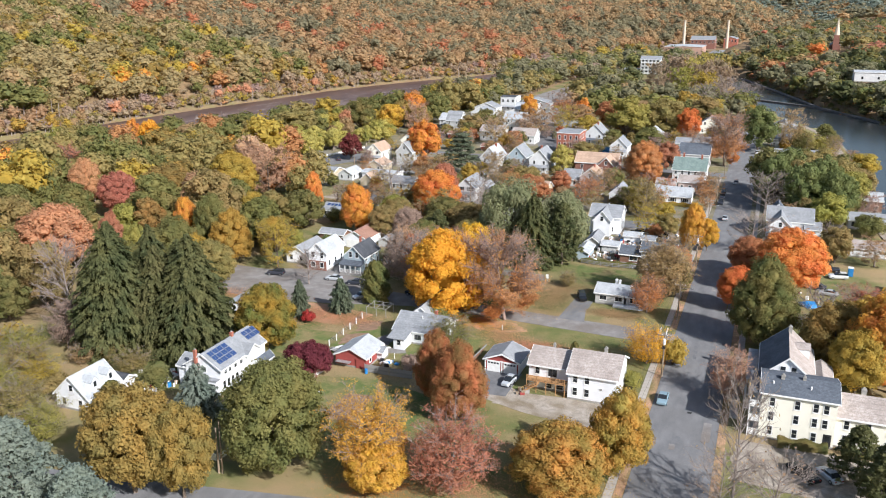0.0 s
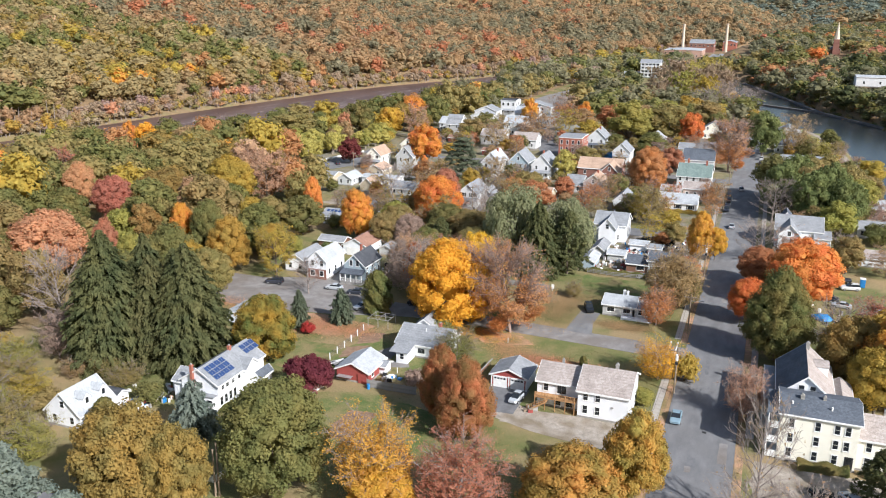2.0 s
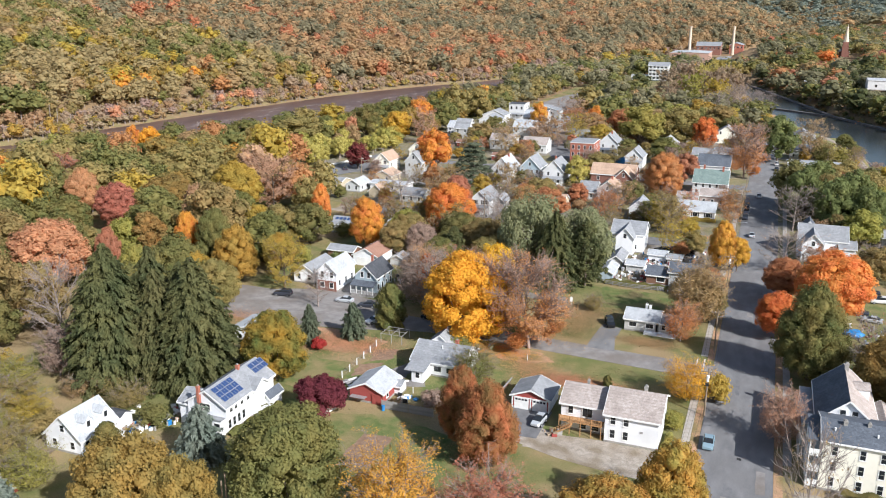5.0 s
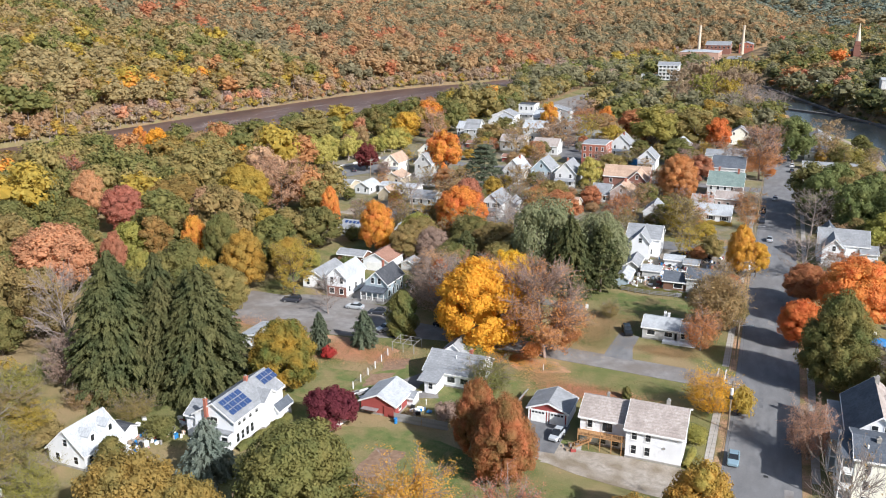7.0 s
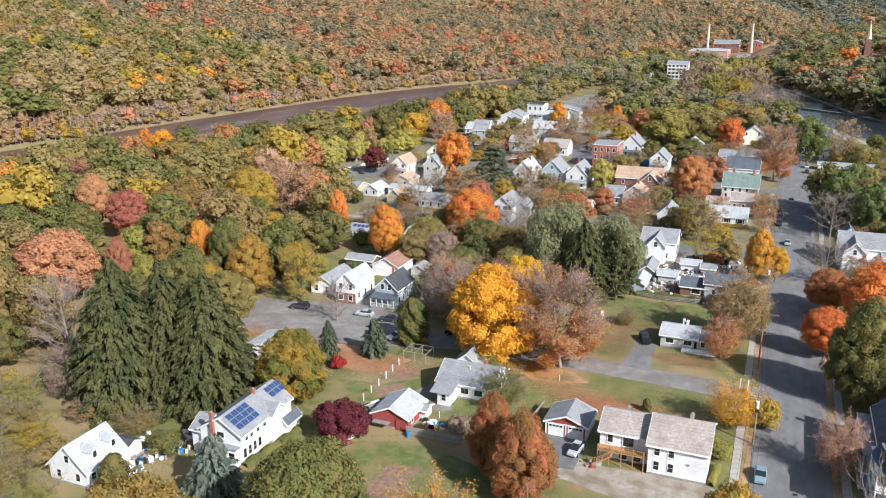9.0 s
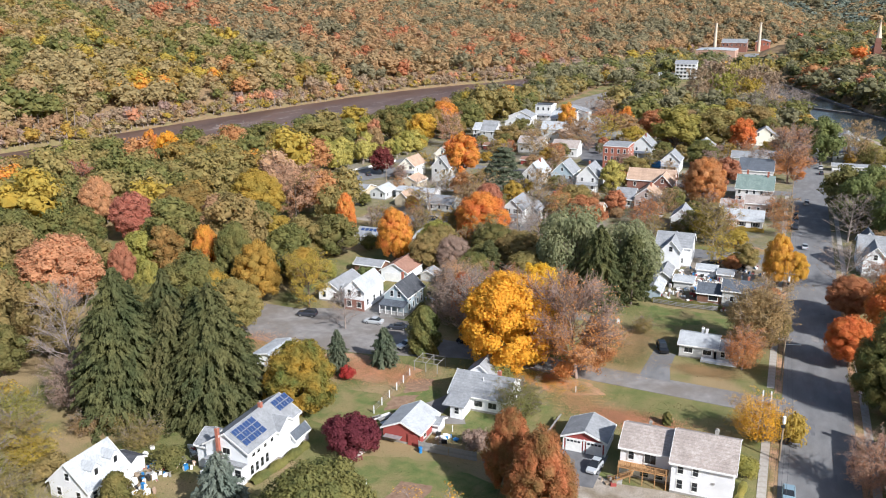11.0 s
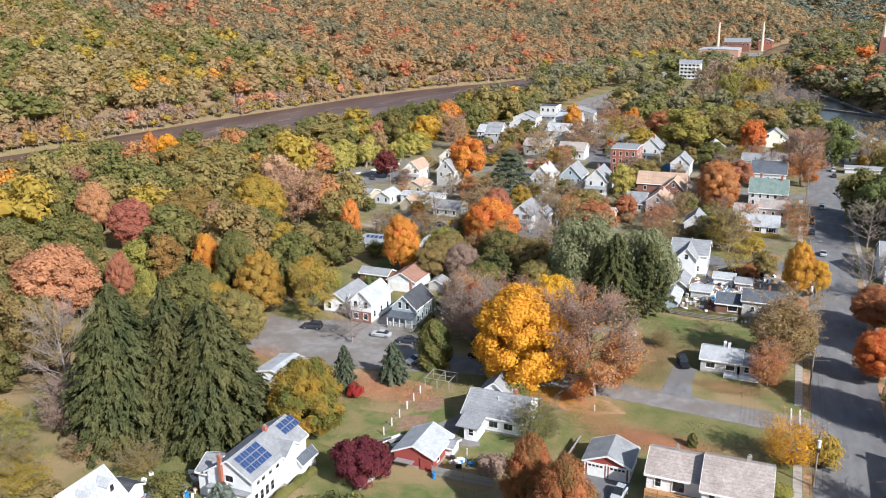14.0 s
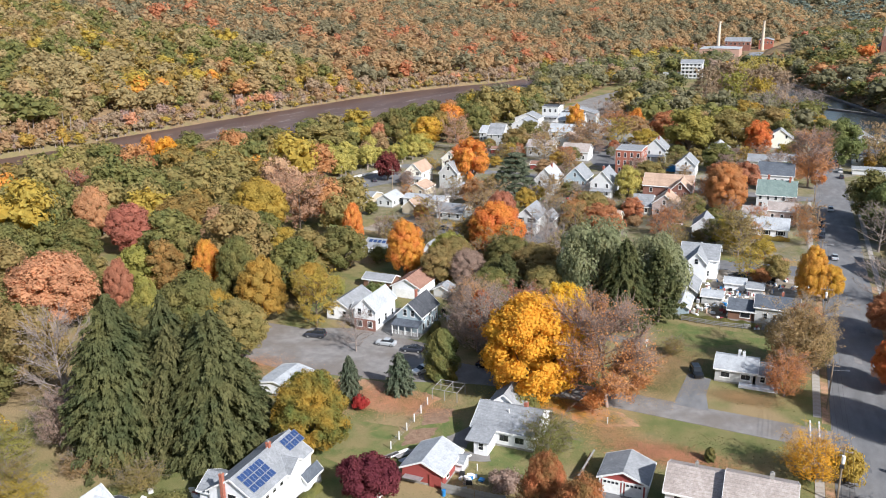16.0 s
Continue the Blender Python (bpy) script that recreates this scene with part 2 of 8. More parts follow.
M["stone"] = material("foundation", (0.25, 0.24, 0.22), (0.36, 0.34, 0.31), scale=2, rough=0.95, bump=0.4)
M["wood"] = material("weathered_wood", (0.2, 0.15, 0.1), (0.32, 0.25, 0.18), scale=2.5, rough=0.9, stretch=(1, 1, 0.3))
M["deck"] = material("stained_deck", (0.36, 0.19, 0.08), (0.46, 0.27, 0.13), scale=2.5, rough=0.8)
M["grey_wood"] = material("grey_wood", (0.22, 0.21, 0.2), (0.34, 0.33, 0.31), scale=2, rough=0.95)
M["metal"] = material("dull_metal", (0.4, 0.41, 0.42), (0.5, 0.5, 0.5), scale=2, rough=0.5, metal=0.6)
M["dark"] = material("dark_plastic", (0.02, 0.02, 0.02), (0.035, 0.035, 0.035), scale=3, rough=0.6)
M["panel"] = material("solar_cells", (0.025, 0.05, 0.13), (0.04, 0.075, 0.18), scale=6, rough=0.2, spec=0.6)
M["blue_plastic"] = material("blue_plastic", (0.02, 0.16, 0.4), (0.03, 0.22, 0.5), scale=2, rough=0.5)
ROOF = {
    "roof_light": ((0.25, 0.262, 0.275), (0.31, 0.322, 0.335)),
    "roof_grey": ((0.24, 0.25, 0.26), (0.31, 0.32, 0.33)),
    "roof_dark": ((0.06, 0.065, 0.075), (0.1, 0.105, 0.115)),
    "roof_slate": ((0.09, 0.105, 0.125), (0.13, 0.145, 0.17)),
    "roof_brown": ((0.33, 0.28, 0.25), (0.43, 0.38, 0.35)),
    "roof_tan": ((0.42, 0.29, 0.21), (0.49, 0.35, 0.26)),
    "roof_red": ((0.27, 0.145, 0.105), (0.34, 0.2, 0.15)),
    "roof_green": ((0.16, 0.22, 0.2), (0.21, 0.27, 0.25)),
    "roof_white": ((0.38, 0.4, 0.415), (0.46, 0.48, 0.495)),
}
for k, (a, b) in ROOF.items():
    M[k] = shingles(k, a, b)
for k, c in {"car_silver": (0.5, 0.53, 0.55), "car_blue": (0.25, 0.36, 0.42), "car_black": (0.015, 0.016, 0.018), "car_white": (0.75, 0.75, 0.74), "car_dark": (0.05, 0.055, 0.07), "car_red": (0.3, 0.03, 0.03)}.items():
    M[k] = material(k, tuple(v * 0.95 for v in c), c, scale=0.5, rough=0.25, metal=0.2, spec=0.6)

# ---- mesh helpers ----


def mesh_of(name, verts, faces, mats, index=None, smooth=False):
    """A mesh from numpy arrays of corners and of three- or four-sided faces."""
    verts, faces = np.asarray(verts, dtype=np.float32), np.asarray(faces, dtype=np.int32)
    me = bpy.data.meshes.new(name)
    k = faces.shape[1]
    me.vertices.add(len(verts))
    me.vertices.foreach_set("co", verts.ravel())
    me.loops.add(faces.size)
    me.loops.foreach_set("vertex_index", faces.ravel())
    me.polygons.add(len(faces))
    me.polygons.foreach_set("loop_start", np.arange(0, faces.size, k, dtype=np.int32))
    if index is not None:
        me.polygons.foreach_set("material_index", np.asarray(index, dtype=np.int32))
    me.polygons.foreach_set("use_smooth", np.full(len(faces), smooth))
    for m in mats:
        me.materials.append(m)
    me.update(calc_edges=True)
    return me


def part(name, bm, mat, parent, label="", at=None):
    """Links a bmesh (or a finished mesh) as one mesh object under a thing or a part."""
    if isinstance(bm, bmesh.types.BMesh):
        me = bpy.data.meshes.new(name)
        bmesh.ops.recalc_face_normals(bm, faces=bm.faces)
        bm.to_mesh(me)
        bm.free()
        me.materials.append(mat)
    else:
        me = bm
    ob = new(name, me)
    ob.parent = parent
    if at is not None:
        ob.matrix_basis = at
    if label:
        ob["label"] = label
    return ob


def thing(name, label, category, x, y, z=0.0, rz=0.0, group="", scale=None):
    e = new(name)
    e.empty_display_size = 0.3
    e.matrix_basis = pose(x, y, z, 0, 0, rz) @ (Matrix.Diagonal((*scale, 1)) if scale else Matrix.Identity(4))
    return tagged(e, label, category, group)


def add_box(bm, x0, y0, z0, x1, y1, z1, m=None):
    r = bmesh.ops.create_cube(bm, size=1)
    t = Matrix.Translation(((x0 + x1) / 2, (y0 + y1) / 2, (z0 + z1) / 2)) @ Matrix.Diagonal((x1 - x0, y1 - y0, z1 - z0, 1))
    bmesh.ops.transform(bm, matrix=(m @ t) if m else t, verts=r["verts"])
    return r["verts"]


def boxes(*bs):
    bm = bmesh.new()
    for b in bs:
        add_box(bm, *b)
    return bm


def bar(bm, p, q, w, h):
    """A square bar from p to q."""
    p, q = Vector(p), Vector(q)
    d = q - p
    m = Matrix.Translation((p + q) / 2) @ d.to_track_quat("Z", "Y").to_matrix().to_4x4() @ Matrix.Diagonal((w, h, d.length, 1))
    r = bmesh.ops.create_cube(bm, size=1)
    bmesh.ops.transform(bm, matrix=m, verts=r["verts"])


def rod(bm, p, q, r0, r1, seg=8):
    p, q = Vector(p), Vector(q)
    d = q - p
    m = Matrix.Translation((p + q) / 2) @ d.to_track_quat("Z", "Y").to_matrix().to_4x4()
    bmesh.ops.create_cone(bm, cap_ends=True, segments=seg, radius1=r0, radius2=r1, depth=d.length, matrix=m)


def extrude_poly(pts, z0, z1):
    """A prism on a plan outline."""
    bm = bmesh.new()
    lo = [bm.verts.new((x, y, z0)) for x, y in pts]
    hi = [bm.verts.new((x, y, z1)) for x, y in pts]
    bm.faces.new(hi)
    bm.faces.new(lo[::-1])
    for i in range(len(pts)):
        j = (i + 1) % len(pts)
        bm.faces.new((lo[i], lo[j], hi[j], hi[i]))
    return bm


def smooth_line(pts, n=8):
    """Catmull-Rom points through a short line."""
    P = [Vector(p) for p in pts]
    P = [P[0] * 2 - P[1]] + P + [P[-1] * 2 - P[-2]]
    out = []
    for i in range(1, len(P) - 2):
        a, b, c, d = P[i - 1:i + 3]
        for k in range(n):
            t = k / n
            out.append(0.5 * ((2 * b) + (c - a) * t + (2 * a - 5 * b + 4 * c - d) * t * t + (3 * b - a - 3 * c + d) * t ** 3))
    out.append(P[-2])
    return out


# ---- ground ----
RX, RY = -353.0, 274.0
RDX, RDY = 0.2126, 0.9771


def river_u(x, y):
    """Metres past the river's far bank (towards the hill)."""
    return (x - RX) * -RDY + (y - RY) * RDX


def far_bank(y):
    """Where the river's far edge lies, in those metres."""
    return np.interp(y, [205, 240, 290, 340, 400, 470, 540, 605, 650, 900, 1150, 1290, 1400, 1520, 1700, 2000], [4, 15, 21, 25, 28, 33, 31, 21, 6, 4, -4, -45, -130, -230, -300, -380])


def canal_v(x, y):
    """Metres past the dam line on the canal's far side."""
    return (x + 3) * 0.911 + (y - 595) * 0.413


def canal_edge(y):
    """Where the shore across the canal lies, in metres past the dam line."""
    return np.interp(y, [430, 485, 539, 587, 663, 713, 770], [0, 1, 9.7, 18.6, 30.8, 40, 50])


def near_bank(y):
    return np.interp(y, [-400, 100, 195, 240, 278, 310, 345, 366, 400, 480, 600, 720, 900], [60, 57, 54, 54, 53, 50, 44, 34, 24, 2, -15, -40, -70])


def river_near(y):
    """Where the bank on the town's side lies, in metres past the far bank."""
    return np.interp(y, [60, 170, 240, 330, 480, 560, 640], [-70, -78, -98, -106, -100, -60, -28])


def sstep(a, b, x):
    t = np.clip((x - a) / (b - a), 0, 1)
    return t * t * (3 - 2 * t)


def terrain(x, y):
    x, y = np.asarray(x, float), np.asarray(y, float)
    u, v = river_u(x, y), canal_v(x, y)
    fb = far_bank(y)
    nb = river_near(y)
    z = -9.0 * sstep(nb - 14, nb + 4, u) + 4.7 * np.exp(-((u + 66) / 8) ** 2) * sstep(295, 320, y) * (1 - sstep(420, 460, y))
    uf = u - fb
    wob = 9 * np.sin(x * 0.011 + 1.3) * np.sin(y * 0.0087) + 5 * np.sin(x * 0.027 + y * 0.019)
    along = (x - RX) * RDX + (y - RY) * RDY
    top = np.interp(along, [-600, 0, 300, 600, 900, 1150, 1350, 1550, 1750], [110, 102, 86, 72, 67, 66, 68, 72, 72])
    top = top * (1 - sstep(-120, 45, x) * sstep(1200, 1350, y))
    hill = top * (1 - np.exp(-np.maximum(uf - 14, 0) / 300)) * (1 - 0.35 * sstep(900, 1500, uf)) + wob * sstep(20, 250, uf) * 0.8 * (1 - sstep(1200, 1500, along))
    z = np.where(uf > -6, -9 + 6.5 * sstep(-6, 8, uf) + np.maximum(hill, 0), z)
    xb = near_bank(y)
    wet = sstep(xb - 4, xb + 4, x) * (1 - sstep(2, 9, v - canal_edge(y))) * (1 - sstep(740, 800, y))
    z = np.where(u < -140, z - 9 * wet, z)
    east = sstep(6, 120, v - canal_edge(y)) * (x > xb - 40)
    z = z + np.where(u < -140, east * np.minimum(14 + 0.02 * np.maximum(v - 100, 0), 40), 0)
    far = sstep(1500, 3400, np.hypot(x, y)) * sstep(-150, 500, x + 0.0 * y)
    z = z + far * (150 + 40 * np.sin(x * 0.002 + 1) + 30 * np.sin(x * 0.0047 + y * 0.001))
    z = np.maximum(z, sstep(2300, 3300, np.hypot(x, y)) * sstep(2000, 2600, y) * (128 + 18 * np.sin(x * 0.0031) + 9 * np.sin(x * 0.011 + 2)) - 9)
    return z


def tz(x, y):
    return float(terrain(x, y))


def axis_points(stops):
    out = []
    for a, b, step in stops:
        out += list(np.arange(a, b, step))
    return np.array(out + [stops[-1][1]])


gx = axis_points([(-4200, -900, 150), (-900, -520, 25), (-520, 140, 8), (140, 600, 25), (600, 3600, 150)])
gy = axis_points([(-600, -160, 40), (-160, 760, 8), (760, 1600, 25), (1600, 4400, 140)])
GX, GY = np.meshgrid(gx, gy)
GZ = terrain(GX, GY)
nx, ny = len(gx), len(gy)
gi = np.arange(nx * ny).reshape(ny, nx)
gf = np.stack([gi[:-1, :-1], gi[:-1, 1:], gi[1:, 1:], gi[1:, :-1]], -1).reshape(-1, 4)
cxm, cym = GX[:-1, :-1] + 1, GY[:-1, :-1] + 1
cu = river_u(cxm, cym)
gmi = np.where((cu > 7) | (GY[:-1, :-1] > 420) | (canal_v(cxm, cym) > 24), 1, 0)
gmi = np.where((cu > river_near(cym) - 16) & (cu <= far_bank(cym) + 18), 2, gmi)
gmi = np.where((cxm > -165) & (cxm < -84) & (cym > 340) & (cym < 745), 0, gmi)
gmi = np.where((gmi == 0) & (cym > 104) & (cym < 345) & (cxm > -185) & (cxm < 15), 3, gmi).ravel()
ground = new("ground", mesh_of("ground", np.stack([GX, GY, GZ], -1).reshape(-1, 3), gf, [M["ground"], M["forest_floor"], M["bank"], M["yards"]], gmi, True))
tagged(ground, "dry autumn lawns, meadow and wooded hillside ground", "ground", kind="structure")

wl = -5.0
river = new("river_water", mesh_of("river_water", [(RX + RDX * a - RDY * b, RY + RDY * a + RDX * b, wl) for a, b in ((-700, -150), (-700, 60), (2400, 60), (2400, -150))], [(0, 3, 2, 1)], [M["water"]]))
tagged(river, "dark brown shallow river with pale ripples", "river", kind="structure")
rgr = np.random.default_rng(91)
rv, rf_ = [], []
for k in range(150):
    a, yv = rgr.uniform(-120, 520), 0
    u = rgr.choice([-4, -16, -34, -52]) + rgr.normal(0, 5) + 10 * math.sin(a * 0.013)
    ln, wd = rgr.uniform(6, 38), rgr.uniform(0.25, 0.8)
    base = len(rv)
    for f in np.linspace(0, 1, 6):
        for sd in (-1, 1):
            aa, uu = a + ln * f, u + 2.2 * math.sin(f * 5 + k) + sd * wd * (math.sin(math.pi * f) + 0.05) * rgr.uniform(0.5, 1.2)
            rv.append((RX + RDX * aa - RDY * uu, RY + RDY * aa + RDX * uu, wl + 0.04))
    rf_ += [(base + 2 * j, base + 2 * j + 1, base + 2 * j + 3, base + 2 * j + 2) for j in range(5)]
riffles = new("riffle", mesh_of("riffle", rv, rf_, [M["riffle"]]))
tagged(riffles, "pale broken riffles on the shallow river", "water", kind="stuff")
canal = new("canal_water", mesh_of("canal_water", [(-90, 60, wl), (700, 60, wl), (700, 860, wl), (-90, 860, wl)], [(0, 1, 2, 3)], [M["canal"]]))
tagged(canal, "wide dark blue canal water reflecting the sky", "water", kind="structure")


def patch(name, pts, mat, label, category, z=0.03, thick=0.06, wob=0.0, seed=1, n=6):
    """A flat piece of ground with a slightly uneven outline."""
    rg = random.Random(seed)
    line = []
    for i in range(len(pts)):
        a, b = pts[i], pts[(i + 1) % len(pts)]
        k = n if wob else 1
        for j in range(k):
            f = j / k
            line.append((a[0] + (b[0] - a[0]) * f + rg.uniform(-wob, wob), a[1] + (b[1] - a[1]) * f + rg.uniform(-wob, wob)))
    ob = part(name, extrude_poly(line, z - thick - 0.3, z), mat, None)
    return tagged(ob, label, category, kind="structure")


def strip(name, line, width, mat, label, category, z=0.04):
    """A road along a line; width is a number or one for each end of the line."""
    P = smooth_line([(x, y, 0) for x, y in line])
    bm = bmesh.new()
    rows = []
    for i, p in enumerate(P):
        d = (P[min(i + 1, len(P) - 1)] - P[max(i - 1, 0)]).normalized()
        s = Vector((-d.y, d.x, 0))
        w = width if not isinstance(width, (list, tuple)) else float(np.interp(i / (len(P) - 1), np.linspace(0, 1, len(width)), width))
        rows.append([bm.verts.new((*(p + s * w / 2 * k).xy, z - dz)) for k, dz in ((1, 0.4), (1, 0), (-1, 0), (-1, 0.4))])
    for a, b in zip(rows, rows[1:]):
        for k in range(3):
            bm.faces.new((a[k], a[k + 1], b[k + 1], b[k]))
    ob = part(name, bm, mat, None)
    return tagged(ob, label, category, kind="structure")


bar_ = patch("river_bar", [(-262, 322), (-246, 330), (-232, 372), (-226, 420), (-236, 424), (-250, 380)], M["bank"], "low grassy gravel bar in the river", "bank", z=-4.4, thick=0.6, wob=2.0)
strip("road", [(5.7, -420), (5.7, -140), (5.7, 0), (5.6, 150), (5.0, 300), (3.0, 345)], 11.4, M["asphalt"], "straight grey asphalt main street with worn patches", "road", z=0.06)
strip("road", [(2.0, 1.0), (-20, 2.2), (-38, 3.2), (-60, 3.4), (-80, 1.5), (-100, 2.0), (-124, 4.0)], [7.0, 6.6, 6.6, 7.0, 14.0, 20.0, 16.0], M["asphalt_pale"], "pale grey asphalt side street widening into a lot", "road", z=0.045)
strip("road", [(2.0, 95), (-30, 93), (-60, 92), (-90, 95), (-130, 100)], 9.0, M["asphalt_new"], "dark grey asphalt cross street", "road", z=0.045)
strip("road", [(2, 186), (-40, 188), (-90, 192), (-170, 196)], 8.0, M["asphalt"], "grey asphalt cross street between houses", "road", z=0.045)
strip("road", [(-140, -96), (-80, -87.5), (-49, -81.6), (-20, -76), (2, -73)], 7.0, M["asphalt"], "grey asphalt lane along the lawn", "road", z=0.045)
strip("driveway", [(0.5, -40.2), (-10, -39.2), (-20, -37.4), (-29, -34.6)], [4.6, 6.0, 6.8, 6.4], M["gravel"], "pale gravel driveway leading to the garage", "driveway", z=0.035)
patch("driveway", [(-24.6, -33.7), (-15, -33.0), (-5.4, -33.0), (-2.2, -35.6), (-1.0, -39.6), (-9, -39.4), (-18, -38.9), (-26.4, -39.4)], M["gravel"], "worn pale gravel yard along the house wall", "driveway", z=0.04, wob=0.15, n=3)
patch("driveway", [(-106, 7), (-88, 6), (-71, 4), (-70.5, 12.6), (-84, 15.2), (-97, 15.6), (-105, 13)], M["asphalt_pale"], "worn grey asphalt before the houses by the lot", "driveway", z=0.04, wob=0.3, n=4)
patch("driveway", [(-94, 13), (-86.5, 13), (-85.5, 31), (-95, 31)], M["asphalt_pale"], "grey paved drive between the two houses", "driveway", z=0.03, wob=0.2, n=3)
patch("driveway", [(-32.2, -36.8), (-25.0, -36.2), (-24.8, -26.2), (-32.2, -26.2)], M["asphalt_new"], "dark asphalt apron in front of the garage", "driveway", z=0.05)
patch("driveway", [(-25.6, 5.0), (-19.6, 4.6), (-20.6, 11), (-20.4, 18), (-24.8, 19), (-25.2, 12)], M["asphalt"], "grey asphalt driveway beside the small grey house", "driveway", z=0.05)
patch("driveway", [(14, -50), (60, -52), (60, -36.4), (14, -37.0)], M["gravel"], "worn gravel parking yard beside the cream building", "driveway", z=0.03, wob=0.5)
for y0, y1 in ((-73, -5), (9.0, 89), (101, 182)):
    sw = thing("sidewalk", "pale concrete sidewalk slabs beside the street", "sidewalk", -2.1, y0)
    tagged(sw, kind="structure")
    n = int((y1 - y0) / 1.55)
    slab = None
    for i in range(n):
        if slab is None:
            slab = boxes((-0.66, 0.02, -0.2, 0.66, 1.53, 0.07))
            sl = part("slab", slab, M["concrete"], sw)
            slab = sl.data
        else:
            part("slab", slab, M["concrete"], sw, at=pose(0, i * 1.55, random.uniform(-0.012, 0.012)))
rgp = random.Random(61)
for k in range(16):
    px_, py_ = rgp.uniform(1.2, 10.4), rgp.uniform(-70, 120)
    w_, l_ = rgp.uniform(0.5, 1.6), rgp.uniform(1.2, 7.0)
    patch("road_patch", [(px_ - w_ / 2, py_), (px_ + w_ / 2, py_ + 0.1), (px_ + w_ / 2, py_ + l_), (px_ - w_ / 2, py_ + l_)], M["asphalt_new" if k % 3 else "asphalt_pale"], "darker tar patch in the worn street", "road patch", z=0.064 + 0.0008 * k, thick=0.002, wob=0.08, seed=k, n=3)
sw = strip("sidewalk", [(13.4, -30), (13.4, 30), (13.4, 180)], 1.3, M["concrete"], "pale concrete sidewalk on the far side of the street", "sidewalk", z=0.05)
for k, (xx, seeds) in enumerate(((-0.72, 1), (12.1, 2))):
    strip("leaf_litter", [(xx, -70), (xx, -3.5 if xx < 0 else 40)], 1.3, M["litter"], "drift of fallen orange leaves along the road edge", "fallen leaves", z=0.03)
    strip("leaf_litter", [(xx, 7 if xx < 0 else 45), (xx, 88)], 1.3, M["litter"], "drift of fallen orange leaves along the road edge", "fallen leaves", z=0.03)
for k in range(2):
    patch("crosswalk_line", [(-3.35 + k * 1.4, -1.6), (-3.1 + k * 1.4, -1.6), (-3.1 + k * 1.4, 7.5), (-3.35 + k * 1.4, 7.5)], M["paint_line"], "white painted crosswalk line", "road marking", z=0.056, thick=0.004)


def litter(cx, cy, rx, ry, n, colour, label, seed):
    """Fallen leaves lying loose on the grass, thinning outward."""
    rg = np.random.default_rng(seed)
    p = rg.normal(0, 0.5, (n, 2)) * [rx, ry] + [cx, cy]
    t = rg.uniform(0, 6.283, n)
    s = rg.uniform(0.05, 0.11, n)
    v = np.stack([np.stack([p[:, 0] + np.cos(t + k) * s, p[:, 1] + np.sin(t + k) * s, 0.07 + rg.uniform(0, 0.05, n)], -1) for k in (0, 2.1, 4.2)], 1)
    ob = new("leaf_litter", mesh_of("leaf_litter", v.reshape(-1, 3), np.arange(n * 3).reshape(-1, 3), [M[colour]]))
    return tagged(ob, label, "fallen leaves", kind="stuff")


for k, (cx, cy, rx, ry, n, c) in enumerate(((-78, -13, 11, 6, 9000, "salmon"), (-68, -12, 6, 4, 3500, "salmon"), (-104, -8, 8, 5, 4000, "salmon"), (-42, -4, 8, 4, 4000, "orange"), (-50, -3, 7, 4, 3000, "yellow"), (-30, 17, 6, 12, 12000, "brown"), (-24, -13, 10, 3.4, 11000, "salmon"), (-34, -9, 6, 4, 2500, "salmon"), (-14, 12, 6, 2.6, 8000, "brown"), (-22, -66, 7, 6, 3500, "salmon"), (-34, -70, 7, 6, 3500, "orange"), (-8, -60, 8, 7, 3500, "gold"), (-31, -46, 6, 5, 2000, "rust"), (-40, -60, 8, 7, 3000, "salmon"), (-26, 26, 8, 6, 2500, "brown"), (-4, 78, 2, 12, 2500, "salmon"), (-14, 104, 10, 2.5, 2500, "orange"), (-16, 113, 8, 5, 2000, "brown"))):
    litter(cx, cy, rx, ry, n, c, "loose fallen autumn leaves on the grass", 300 + k)
patch("lawn", [(-66, -26), (-44, -26), (-34, -12), (-56, -8), (-64, -14)], M["lawn"], "green lawn around the white bungalow", "lawn", z=0.015, wob=0.8)
patch("lawn", [(-66, -66), (-34, -58), (-28, -42), (-50, -38), (-64, -42)], M["lawn"], "mown green lawn with worn dry patches", "lawn", z=0.015, wob=1.0)
patch("lawn", [(-20, 30), (-8, 30), (-6, 44), (-30, 46), (-32, 34)], M["lawn"], "green lawn behind the small house", "lawn", z=0.015, wob=1.0)
for k, (cx, cy, rx, ry, lab) in enumerate(((-77, -12, 11, 6.5, "thick carpet of pinkish fallen leaves"), (-38, -4.4, 8, 3.2, "fallen orange leaves under the half-bare maple"), (-107, -4.5, 6, 4, "pinkish fallen leaves beside the lot"))):
    rgk = random.Random(700 + k)
    ph = [rgk.uniform(0, 6.28) for _ in range(4)]
    ring = []
    for i in range(40):
        t = i * math.tau / 40
        f = 1 + sum(0.09 * math.sin((m + 2) * t + ph[m]) for m in range(4)) + rgk.uniform(-0.06, 0.06)
        ring.append((cx + rx * f * math.cos(t), cy + ry * f * math.sin(t)))
    tagged(part("leaf_litter", extrude_poly(ring, -0.3, 0.012 + 0.001 * k), M["litter"], None), lab, "fallen leaves", kind="structure")
patch("lawn", [(-66, -36), (-60, -30), (-68, -20), (-84, -24), (-80, -32)], M["lawn"], "green lawn beside the farmhouse", "lawn", z=0.014, wob=0.5, n=3)
rgg = np.random.default_rng(505)
n_ = 90000
gp = np.stack([rgg.uniform(-128, -1, n_), rgg.uniform(-80, 48, n_)], -1)
gn_ = np.sin(gp[:, 0] * 0.31 + np.sin(gp[:, 1] * 0.23) * 2) * np.sin(gp[:, 1] * 0.37 + np.sin(gp[:, 0] * 0.19) * 2)
